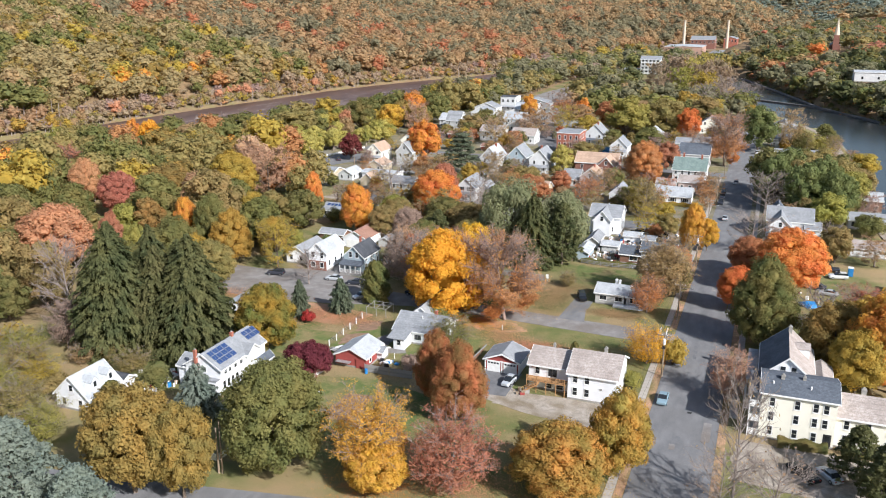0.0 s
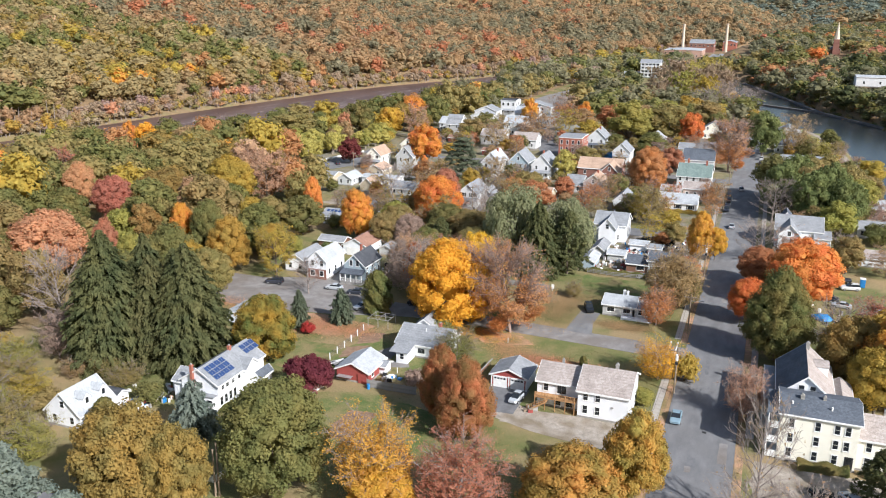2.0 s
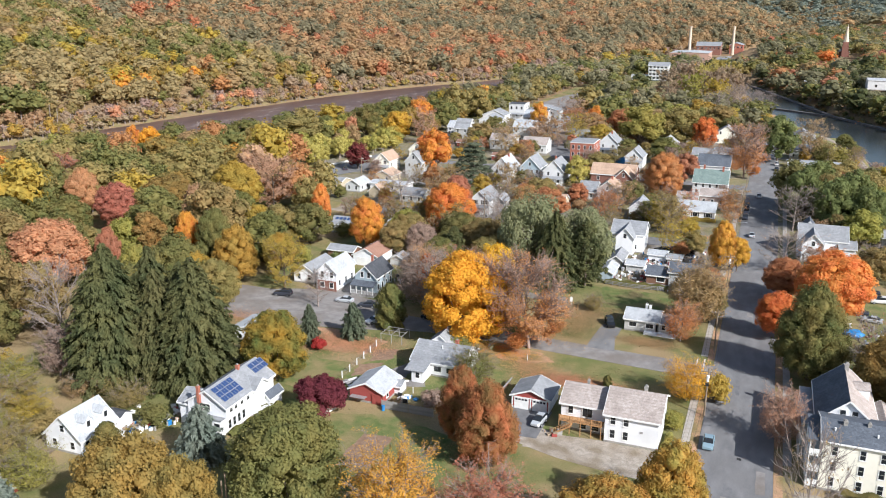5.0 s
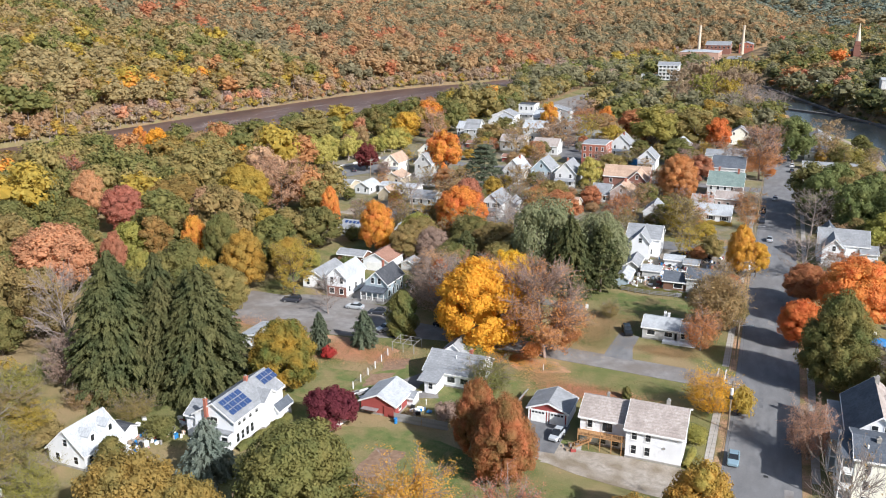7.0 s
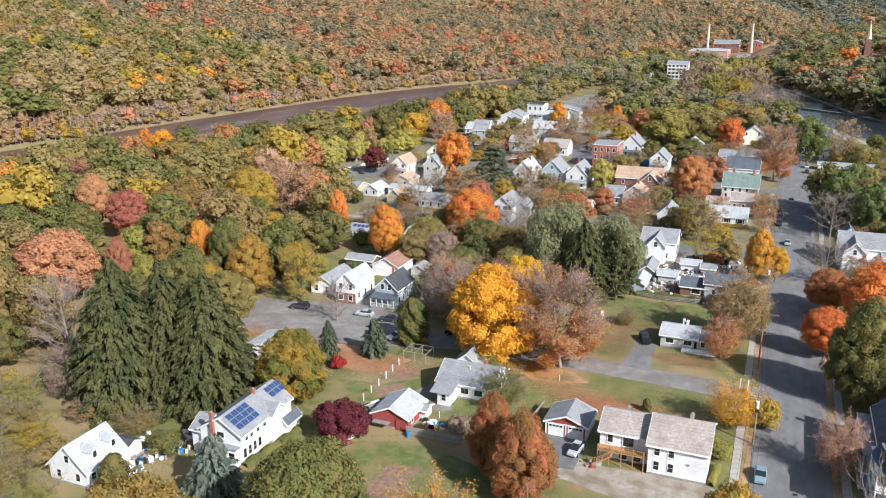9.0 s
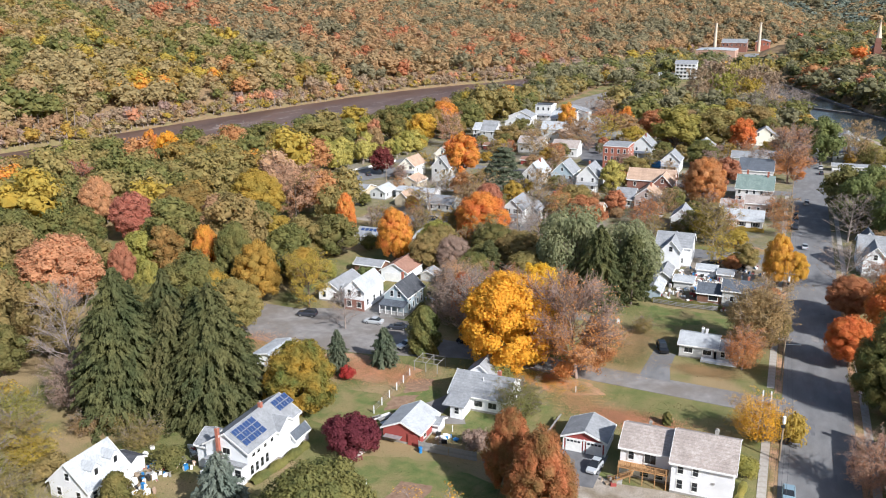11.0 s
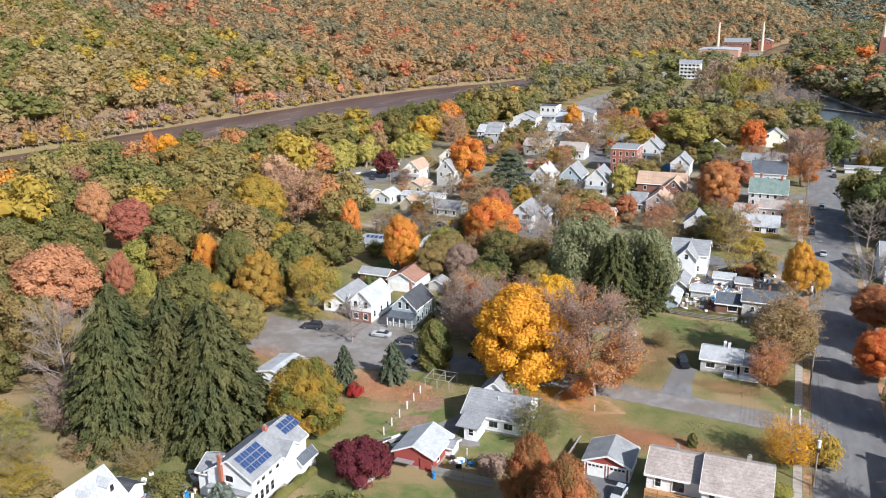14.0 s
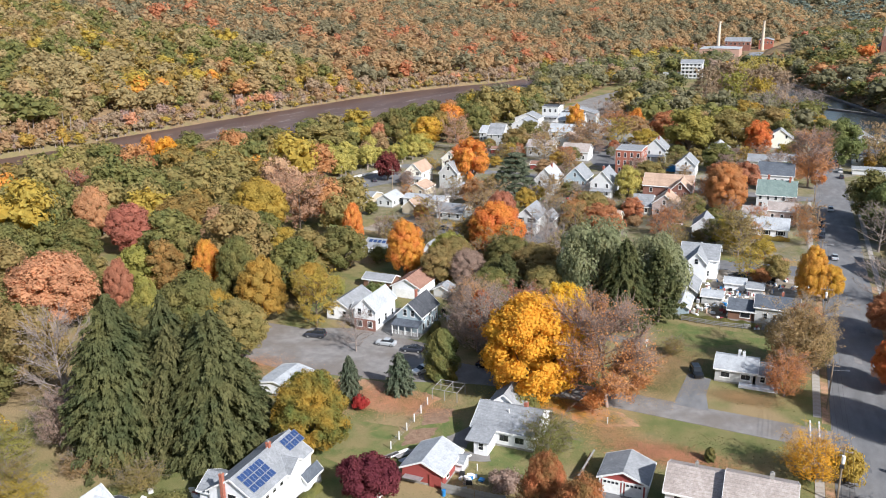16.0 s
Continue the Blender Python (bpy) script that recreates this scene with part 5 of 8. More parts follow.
M["stack"] = material("buff_brick", (0.55, 0.45, 0.34), (0.62, 0.53, 0.42), scale=0.8, rough=0.9)
smokestack(-114.0, 1112.0, 44.0, "tall buff brick smokestack by the mill")
smokestack(-60.0, 1220.0, 43.0, "tall buff brick smokestack behind the mill")
wb, wbx, wby = house("white four-storey building with stacked balconies among trees", (-111, 686, -92, 702), 14.5, 17.5, "x", "white", "roof_light", name="apartment_block", category="building", over=0.8)
for z in (1.2, 4.7, 8.2, 11.4):
    part("balcony", boxes((-9.0, -10.2, z - 0.3, 9.0, -8.0, z), (-9.0, -10.2, z + 0.5, 9.0, -10.1, z + 0.95)), M["trim"], wb)
    for k in range(5):
        window(wb, "s", (wbx, wby), -7.2 + k * 3.6, z + 0.5, 2.0, 2.0)
for k in range(6):
    part("column", boxes((-9.0 + k * 3.55, -10.2, 0, -8.7 + k * 3.55, -9.9, 14.5)), M["trim"], wb)
part("wing_wall", boxes((-26, -4, 0, -9.5, 2, 5.0)), M["white"], wb, "low white wing")
part("wing_roof", boxes((-26.4, -4.4, 5.0, -9.5, 2.4, 5.3)), M["roof_white"], wb)
ch = thing("church", "brick church with a tall pale pointed steeple", "church", 75, 900)
volume(ch, 0, 10, 5, 13, 6, 9.5, "y", "brown_brick", "roof_slate", z0=0.1)
part("tower", boxes((-3.2, -9.8, 0, 3.2, -3.4, 13), (-2.8, -9.4, 13, 2.8, -3.8, 17), (-3.4, -10.0, 12.6, 3.4, -3.2, 13.1)), M["brown_brick"], ch, "square brick tower with belfry")
bm = bmesh.new()
bmesh.ops.create_cone(bm, cap_ends=True, segments=8, radius1=3.0, radius2=0.15, depth=19, matrix=Matrix.Translation((0, -6.6, 26.5)))
part("steeple", bm, M["stack"], ch, "pale octagonal steeple")
for r_ in ((72, 560, 140, 580, 7, 8.2, "white"), (150, 640, 190, 660, 8, 9, "white"), (30, 642, 41, 653, 4, 6.5, "white"), (130, 500, 146, 512, 5, 8, "white")):
    zz = tz((r_[0] + r_[2]) / 2, (r_[1] + r_[3]) / 2)
    h_, _, _ = house("distant building among trees across the canal", r_[:4], r_[4], r_[5], "x", r_[6], "roof_white", windows=[("s", 6, 2, 1.4, 2)], group="buildings across the canal")
    h_.location.z = zz
ch.location.z = tz(75, 900)

# low dam across the canal
strip_dam = thing("dam", "low concrete dam wall with a walkway across the canal", "dam", 0, 0)
tagged(strip_dam, kind="structure")
bm = bmesh.new()
for p_, q_ in (((-14, 716), (0, 663)), ((0, 663), (21, 587)), ((21, 587), (33, 539)), ((33, 539), (46, 488))):
    bar(bm, (*p_, -4.9), (*q_, -4.9), 3.0, 1.8)
bar(bm, (46, 488, -4.9), (150, 270, -4.9), 3.0, 1.8)
bar(bm, (-10, 539, -4.9), (46, 488, -4.9), 2.6, 1.8)
part("wall", bm, M["dam_stone"], strip_dam)
# ---- trees ----


def unit(v):
    return v / np.maximum(np.linalg.norm(v, axis=-1, keepdims=True), 1e-9)


def leaf_sprays(rg, centre, outward, size, aspect=1.0, droop=0.0, spread=0.2):
    """Small three-cornered leaf sprays of uneven size, turned roughly outward."""
    n = len(centre)
    nrm = unit(unit(outward) + rg.normal(0, spread, (n, 3)))
    a = unit(np.cross(nrm, rg.normal(0, 1, (n, 3))))
    if droop:
        a = unit(np.stack([outward[:, 0], outward[:, 1], np.full(n, -droop)], -1) + rg.normal(0, 0.25, (n, 3)))
        a = unit(a - nrm * (a * nrm).sum(1, keepdims=True))
    b = np.cross(nrm, a)
    s = (size * rg.uniform(0.6, 1.4, n))[:, None]
    k = rg.uniform(0.7, 1.2, (n, 3, 1))
    v = np.stack([centre + a * s * aspect * 1.15 * k[:, 0], centre - a * s * aspect * 0.6 + b * s * k[:, 1], centre - a * s * aspect * 0.6 - b * s * k[:, 2]], 1)
    return v.reshape(-1, 3), np.arange(n * 3).reshape(-1, 3)


def tube(p, q, r0, r1, seg=5):
    """Corners and faces of a tapered limb."""
    p, q = np.array(p, float), np.array(q, float)
    d = unit(q - p)
    a = unit(np.cross(d, [0.3, 0.5, 0.81]))
    b = np.cross(d, a)
    t = np.linspace(0, 2 * np.pi, seg, endpoint=False)
    ring = np.cos(t)[:, None] * a + np.sin(t)[:, None] * b
    v = np.concatenate([p + ring * r0, q + ring * r1])
    i = np.arange(seg)
    j = (i + 1) % seg
    return v, np.stack([i, j, j + seg, i + seg], -1)


def join(parts):
    vs, fs, k = [], [], 0
    for v, f in parts:
        vs.append(v)
        fs.append(f + k)
        k += len(v)
    return np.concatenate(vs), np.concatenate(fs)


def icosphere(sub):
    bm = bmesh.new()
    bmesh.ops.create_icosphere(bm, subdivisions=sub, radius=1)
    v = np.array([a.co[:] for a in bm.verts])
    f = np.array([[a.index for a in p.verts] for p in bm.faces])
    bm.free()
    return v, f


ICO = {1: icosphere(1), 2: icosphere(2), 3: icosphere(3)}


def leaf_lumps(rg, centre, radii, sub=2, rough=0.2, freq=3.4):
    """Uneven masses of foliage, one for each centre."""
    v0, f0 = ICO[sub]
    n = len(centre)
    k = rg.normal(0, freq, (n, 3, 3))
    ph = rg.uniform(0, 6.28, (n, 1, 3))
    w = np.sin(np.einsum("vi,nij->nvj", v0, k) + ph).sum(-1) / 3
    v = centre[:, None, :] + v0[None] * radii[:, None, :] * (1 + rough * w + rg.normal(0, rough * 0.3, w.shape))[..., None]
    f = f0[None] + (np.arange(n) * len(v0))[:, None, None]
    return v.reshape(-1, 3), f.reshape(-1, 3)


def broadleaf(seed, h=15.0, r=6.0, leaves=4200, size=0.36, base=0.2, bough=20, clump=8, tall=0.0, core=1):
    """Trunk with limbs, and a crown of boughs that each carry clumps of leaf sprays."""
    rg = np.random.default_rng(seed)
    zc = h * (base + 1) / 2
    hz = h * (1 - base) / 2
    i = np.arange(bough) + 0.5
    ph = np.arccos(1 - 1.86 * i / bough)
    th = np.pi * (1 + 5 ** 0.5) * i + rg.uniform(0, 6)
    d = unit(np.stack([np.cos(th) * np.sin(ph), np.sin(th) * np.sin(ph), np.cos(ph)], -1) + rg.normal(0, 0.15 if bough < 30 else 0.07, (bough, 3)))
    r1 = r * rg.uniform(0.3, 0.45, bough) * (20 / bough) ** (0.4 if bough < 30 else 0.22)
    flatness = 0.6 + 0.3 * min(1.0, hz / r)
    reach = rg.uniform(*((0.9, 1.08) if bough < 30 else (0.95, 1.07)), (bough, 1))
    c1 = d * np.maximum(reach * np.array([r, r, hz]) - r1[:, None] * np.array([0.95, 0.95, 0.9 * flatness]), 0.1) + np.array([0, 0, zc])
    c1[:, :2] *= 1 - (0.1 + tall) * np.clip((c1[:, 2:3] - zc) / hz, -0.3, 1)
    j = np.repeat(np.arange(bough), clump)
    out = unit(c1 - [0, 0, zc - 0.4 * hz])
    d2 = unit(rg.normal(0, 1, (bough * clump, 3)) + out[j] * 1.2)
    c2 = c1[j] + d2 * (r1[j] * 0.8)[:, None] * np.array([1, 1, flatness])
    r2 = r1[j] * rg.uniform(0.3, 0.52, len(j)) * (7 / clump) ** 0.3
    pick = rg.choice(len(j), leaves, p=r2 ** 2 / (r2 ** 2).sum())
    d3 = unit(rg.normal(0, 1, (leaves, 3)) + d2[pick] * 0.7)
    loose = rg.uniform(0, 1, (leaves, 1)) < 0.3
    d4 = unit(rg.normal(0, 1, (leaves, 3)) + out[j[pick]] * 0.9)
    pts = np.where(loose, c1[j[pick]] + d4 * (r1[j[pick]] * rg.uniform(0.8, 1.04, leaves))[:, None] * np.array([1, 1, flatness]), c2[pick] + d3 * (r2[pick] * rg.uniform(0.7, 1.2, leaves))[:, None])
    crown = leaf_sprays(rg, pts, np.where(loose, d4, d3 * 0.7 + d2[pick] * 0.6) + [0, 0, 0.15], size, spread=0.38)
    if leaves > 20:
        crown = join([crown, leaf_lumps(rg, c1, r1[:, None] * np.array([0.7, 0.7, 0.68 * flatness]), core, 0.2), leaf_lumps(rg, np.array([[0, 0, zc]]), np.array([[r * 0.42, r * 0.42, hz * 0.5]]), core, 0.15)])
    tr = [tube((0, 0, -0.3), (rg.normal(0, 0.15), rg.normal(0, 0.15), h * base * 1.1), 0.024 * h, 0.018 * h, 7)]
    top = np.array([0, 0, h * base])
    for k in range(0, bough, max(1, bough // 12)):
        mid = top * 0.6 + c1[k] * 0.4 + rg.normal(0, 0.2, 3)
        tr.append(tube(top, mid, 0.011 * h, 0.008 * h, 5))
        tr.append(tube(mid, c1[k], 0.008 * h, 0.002 * h, 4))
    tr.append(tube(top, (0, 0, h * 0.8), 0.017 * h, 0.003 * h, 6))
    return join(tr), crown


def noise_field(p):
    """A smooth uneven value from -1 to 1 at each point."""
    return np.sin(p[:, 0] * 0.9 + np.sin(p[:, 1] * 0.7) * 1.6) * np.sin(p[:, 2] * 0.8 + np.sin(p[:, 0] * 0.5) * 1.3)


def bare(seed, h=14.0, r=5.5, leaves=500, size=0.24, base=0.16, fine=0, twigs=8, low=0.0):
    """A thinning tree: limbs all up the stem that fork into twigs filling a round crown, with what leaves are left, mostly low ones where low is given."""
    rg = np.random.default_rng(seed)
    tr, along = [], []
    lean = rg.normal(0, 0.25, 2)
    stem = lambda f: np.array([lean[0] * f * 2, lean[1] * f * 2, h * f])
    for k in range(5):
        tr.append(tube(stem(k * 0.18 - 0.02 * (k == 0)), stem((k + 1) * 0.18), 0.02 * h * (1 - k * 0.18), 0.02 * h * (1 - (k + 1) * 0.18) + 0.02, 6))
    nl = 26
    for j in range(nl):
        f = base + (0.86 - base) * (j / (nl - 1)) ** 0.9
        an = j * 2.4 + rg.uniform(-0.3, 0.3)
        half = r * math.sqrt(max(0.08, 1 - ((f - 0.45) / 0.62) ** 2))
        up = rg.uniform(0.55, 0.95) * (0.5 + 1.1 * f)
        d = unit(np.array([math.cos(an), math.sin(an), up]))
        L = half / math.hypot(d[0], d[1]) * rg.uniform(0.8, 1.05)
        L = min(L, (h * 1.0 - stem(f)[2]) / max(d[2], 0.1) + 0.5)
        p0 = stem(f)
        bend = rg.normal(0, 0.12, 3)
        q = p0 + d * L * 0.5
        e = q + unit(d + bend + [0, 0, 0.15]) * L * 0.5
        r0 = 0.008 * h * (1.15 - f)
        tr.append(tube(p0, q, r0, r0 * 0.7, 4))
        tr.append(tube(q, e, r0 * 0.7, 0.03, 3))
        for m in range(twigs):
            t = rg.uniform(0.25, 1.0)
            b0 = p0 + (q - p0) * min(1, t * 2) + (e - q) * max(0, t * 2 - 1)
            bd = unit(d + rg.normal(0, 0.5, 3) + [0, 0, 0.1])
            bl = L * rg.uniform(0.24, 0.42)
            b1 = b0 + bd * bl
            tr.append(tube(b0, b1, 0.04, 0.022, 3))
            for w in range(5):
                tt = rg.uniform(0.2, 1.0)
                c0 = b0 + bd * bl * tt
                cd = unit(bd + rg.normal(0, 0.55, 3) + [0, 0, 0.1])
                c1 = c0 + cd * bl * rg.uniform(0.4, 0.75)
                tr.append(tube(c0, c1, 0.024, 0.012, 3))
                along.append(c0 + (c1 - c0) * rg.uniform(0.3, 1.0))
                along.append(c1)
    along = np.array(along)
    share = np.ones(len(along))
    if low:
        share = np.exp(-(along[:, 2] / h / low) ** 1.5 * 0.5) + 0.012 + 0.05 * (noise_field(along) > 0.3)
    pts = along[rg.choice(len(along), leaves, p=share / share.sum())] + rg.normal(0, 0.22, (leaves, 3))
    out = pts - [0, 0, h * 0.45]
    crown = leaf_sprays(rg, pts, out + [0, 0, 1.0], size, spread=0.6)
    if fine:
        d = unit(rg.normal(0, 1, (fine, 3)))
        q = d * rg.uniform(0.25, 1.0, (fine, 1)) ** 0.5 * [r * 0.97, r * 0.97, h * 0.46] + [0, 0, h * 0.53]
        crown = join([crown, leaf_sprays(rg, q, d, 0.1, 4.0, -0.8, 0.6)])
    return join(tr), crown


def conifer(seed, h=20.0, r=5.0, rows=44, droop=0.5, size=0.3, dense=1.0, base=0.03):
    """Whorls of drooping boughs that shorten towards the tip."""
    rg = np.random.default_rng(seed)
    tr = [tube((0, 0, -0.3), (0, 0, h * 0.97), 0.016 * h, 0.02, 6)]
    P, O = [], []
    for i in range(rows):
        f = i / rows
        z = h * (base + (1 - base) * f ** 0.94)
        rad = r * (1 - f ** 2.3) ** 0.85 * rg.uniform(0.88, 1.06) + 0.12
        nbough = max(5, int(rad * 2.7 + 4))
        for j in range(nbough):
            an = j * 6.283 / nbough + rg.uniform(-0.4, 0.4) + i * 1.7
            L = rad * rg.uniform(0.62, 1.14)
            m = max(3, int(L * 15 * dense))
            t = rg.uniform(0.12, 1.0, m) ** 0.6
            w = rg.normal(0, 0.1, m) * L * (1.25 - t)
            x, y = math.cos(an), math.sin(an)
            dz = -droop * L * t ** 1.5 + 0.14 * L * t - np.abs(rg.normal(0, 0.22, m))
            P.append(np.stack([x * L * t - y * w, y * L * t + x * w, z + dz], -1))
            O.append(np.tile([x, y, 0.9], (m, 1)))
    P, O = np.concatenate(P), np.concatenate(O)
    return join(tr), leaf_sprays(rg, P, O, size, 2.1, 0.9, 0.6)


def pine(seed, h=14.0, r=5.5, leaves=6000, size=0.24, layers=0):
    """A soft-needled pine: open layered boughs of needle tufts."""
    rg = np.random.default_rng(seed)
    tr = [tube((0, 0, -0.3), (0, 0, h * 0.95), 0.018 * h, 0.03, 6)]
    P, O = [], []
    tuft = 230
    for k in range(tuft):
        f = (k + 0.5) / tuft
        if layers:
            f = math.floor(f * layers) / layers + rg.uniform(0, 0.25) / layers
        z = h * (0.08 + 0.9 * f)
        rad = r * (1 - f) ** 0.6 * rg.uniform(0.45, 1.05)
        an = k * 2.39996 + rg.uniform(-0.3, 0.3)
        c = np.array([math.cos(an) * rad, math.sin(an) * rad, z + 0.12 * rad])
        if k % 5 == 0:
            tr.append(tube((0, 0, z - 0.3), c, 0.06, 0.02, 3))
        m = leaves // tuft
        o = unit(rg.normal(0, 1, (m, 3)) + [math.cos(an) * 0.5, math.sin(an) * 0.5, 0.7])
        P.append(c + o * rg.uniform(0.3, 1.0, (m, 1)) * [0.85, 0.85, 0.5] * (0.5 + 0.09 * r))
        O.append(o + [0, 0, 0.4])
    return join(tr), leaf_sprays(rg, np.concatenate(P), np.concatenate(O), size, 1.8, 0, 0.5)


def cedar(seed, h=9.0, r=2.8, leaves=9000, size=0.14):
    """A dense upright evergreen."""
    rg = np.random.default_rng(seed)
    f = rg.uniform(0, 1, leaves) ** 1.2
    an = rg.uniform(0, 6.283, leaves)
    rad = r * np.sqrt(np.clip(1 - ((f - 0.35) / 0.66) ** 2, 0, 1)) * (0.82 + 0.2 * np.sin(an * 5 + f * 14)) * rg.uniform(0.7, 1.06, leaves)
    P = np.stack([np.cos(an) * rad, np.sin(an) * rad, 0.2 + f * (h - 0.2)], -1)
    O = np.stack([np.cos(an), np.sin(an), np.full(leaves, 0.4)], -1)
    return tube((0, 0, -0.2), (0, 0, h * 0.8), 0.16, 0.05, 6), leaf_sprays(rg, P, O, size, 1.5, -0.9, 0.4)


def weeping(seed, h=20.0, r=8.0, leaves=19000, size=0.17):
    """A willow-like crown of hanging sprays."""
    (tv, tf), _ = broadleaf(seed, h, r, 10)
    rg = np.random.default_rng(seed + 7)
    nb = 60
    d = unit(rg.normal(0, 1, (nb, 3)) + [0, 0, 0.3])
    bc = d * np.array([r, r, h * 0.42]) * rg.uniform(0.45, 0.85, (nb, 1)) + [0, 0, h * 0.55]
    br = r * rg.uniform(0.18, 0.3, nb)
    pick = rg.choice(nb, leaves)
    dirs = unit(rg.normal(0, 1, (leaves, 3)) + unit(bc - [0, 0, h * 0.5])[pick] * 0.5)
    pts = bc[pick] + dirs * br[pick][:, None] * np.array([1, 1, 1.2]) - np.array([0, 0, 1]) * rg.exponential(0.9, leaves)[:, None]
    pts[:, 2] = np.maximum(pts[:, 2], 0.3)
    return (tv, tf), leaf_sprays(rg, pts, dirs + [0, 0, 0.3], size, 2.0, 1.2, 0.45)


SHAPES = {}


def shape(key):
    """The two meshes (without materials) of a tree form, built once."""
    if key not in SHAPES:
        form, seed = key
        fn = {"full": lambda: (broadleaf(seed, 15, 6, 19000, 0.17, 0.12, 44, 8, 0, 2), (15, 6)), "mid": lambda: (broadleaf(seed, 15, 6, 4600, 0.28, 0.1, 22, 9, 0, 1), (15, 6)), "tall": lambda: (broadleaf(seed, 15, 6, 19000, 0.165, 0.06, 48, 7, 0.2, 2), (15, 6)),
              "bare": lambda: (bare(seed, leaves=160, size=0.16), (14, 5.5)), "half": lambda: (bare(seed, leaves=8000, size=0.1, base=0.12, fine=3000), (14, 5.5)), "twiggy": lambda: (bare(seed, leaves=9500, size=0.1, base=0.07, fine=8000), (14, 5.5)), "thin": lambda: (bare(seed, leaves=2600, size=0.19, base=0.12, fine=900, twigs=3), (14, 5.5)), "pyramid": lambda: (broadleaf(seed, 15, 6, 29000, 0.13, 0.03, 64, 6, 0.4, 2), (15, 6)), "shedding": lambda: (bare(seed, leaves=24000, size=0.105, base=0.08, twigs=44, low=0.19), (14, 5.5)), "layered": lambda: (pine(seed, leaves=17000, size=0.13, layers=9), (14, 5.5)), "poplar": lambda: (bare(seed, leaves=3600, size=0.34, base=0.08, fine=1200, twigs=3), (14, 5.5)), "dense": lambda: (broadleaf(seed, 15, 6, 29000, 0.145, 0.03, 58, 7, 0.12, 2), (15, 6)), "leafy": lambda: (bare(seed, leaves=10500, size=0.135, base=0.1), (14, 5.5)),
              "conifer": lambda: (conifer(seed, 22, 7.0, 50, 0.5, 0.155, 1.15), (22, 7)), "small_conifer": lambda: (conifer(seed, 8, 2.7, 26, 0.25, 0.13, 1.2), (8, 2.7)), "fir": lambda: (pine(seed, leaves=11000, size=0.16), (14, 5.5)), "blue_pine": lambda: (pine(seed, leaves=17000, size=0.13), (14, 5.5)),
              "cedar": lambda: (cedar(seed), (9, 2.8)), "willow": lambda: (weeping(seed), (20, 8)),
              "grove": lambda: (broadleaf(seed, 15, 6, 6000, 0.27, 0.04, 26, 11, 0.08 * (seed % 3), 1), (15, 6)), "bush": lambda: (broadleaf(seed, 3, 2, 1800, 0.11, 0.02, 12, 5), (3, 2)), "dome": lambda: (broadleaf(seed, 7, 4.2, 13000, 0.14, 0.04, 26, 8, 0, 2), (7, 4.2))}[form]
        (trunk, crown), dims = fn()
        SHAPES[key] = (trunk, crown, dims)
    return SHAPES[key]


TREE_MESH = {}


def tree(form, seed, colour, x, y, h, r, name="maple_tree", label="", category="tree", group="", rz=None, wood="bark", z=None):
    """Plants one tree; trees of one form and colour share their meshes."""
    if y > 100 and form in ("full", "tall"):
        form, seed = "mid", 201 + seed % 4
    if form == "half" and (y > 60 or y > -30 and x < -112):
        form, seed = "thin", 46 + seed % 3
    if form == "full" and x < -100:
        form, seed = "full", 86 + seed % 3
    key = (form, seed, colour, wood)
    trunk, crown, (h0, r0) = shape((form, seed))
    if key not in TREE_MESH:
        stem = (form, seed, wood)
        if stem not in TREE_MESH:
            TREE_MESH[stem] = mesh_of("trunk", *trunk, [M[wood]], None, True)
        TREE_MESH[key] = (TREE_MESH[stem], mesh_of("crown", *crown, [M[colour]], None, True))
    t = thing(name, label, category, x, y, tz(x, y) if z is None else z, random.uniform(0, 360) if rz is None else rz, group, (r / r0, r / r0, h / h0))
    part("trunk", TREE_MESH[key][0], None, t)
    part("crown", TREE_MESH[key][1], None, t)
    return t


WORDS = {"copper": "copper-orange", "ruby": "ruby-red", "turning": "green and orange", "oak": "olive-brown", "leaf_green": "deep green", "green": "green", "olive": "olive-brown", "yellow": "bright yellow", "gold": "dull gold", "orange": "bright orange", "rust": "rust-red", "brown": "brown", "red": "red", "crimson": "dark crimson", "salmon": "salmon-pink", "pink": "pinkish-grey", "conifer": "dark green", "blue": "blue-green", "lime": "yellow-green", "straw": "pale yellow", "tan": "pale tan", "willow": "grey-green", "oak_rust": "rust-red and olive", "fresh": "fresh green", "vivid": "vivid orange", "flame": "fiery orange-red", "pine": "dark blue-green", "mellow": "amber and yellow-green", "amber": "amber-gold", "russet": "russet-brown"}
NAMES = {"full": "maple_tree", "mid": "maple_tree", "leafy": "maple_tree", "pyramid": "oak_tree", "shedding": "maple_tree", "layered": "pine_tree", "twiggy": "maple_tree", "dense": "maple_tree", "blue_pine": "pine_tree", "bare": "bare_tree", "half": "bare_tree", "poplar": "poplar_tree", "conifer": "spruce_tree", "small_conifer": "spruce_tree", "fir": "pine_tree", "cedar": "cedar_tree", "willow": "willow_tree", "tall": "maple_tree", "bush": "bush", "dome": "maple_tree"}
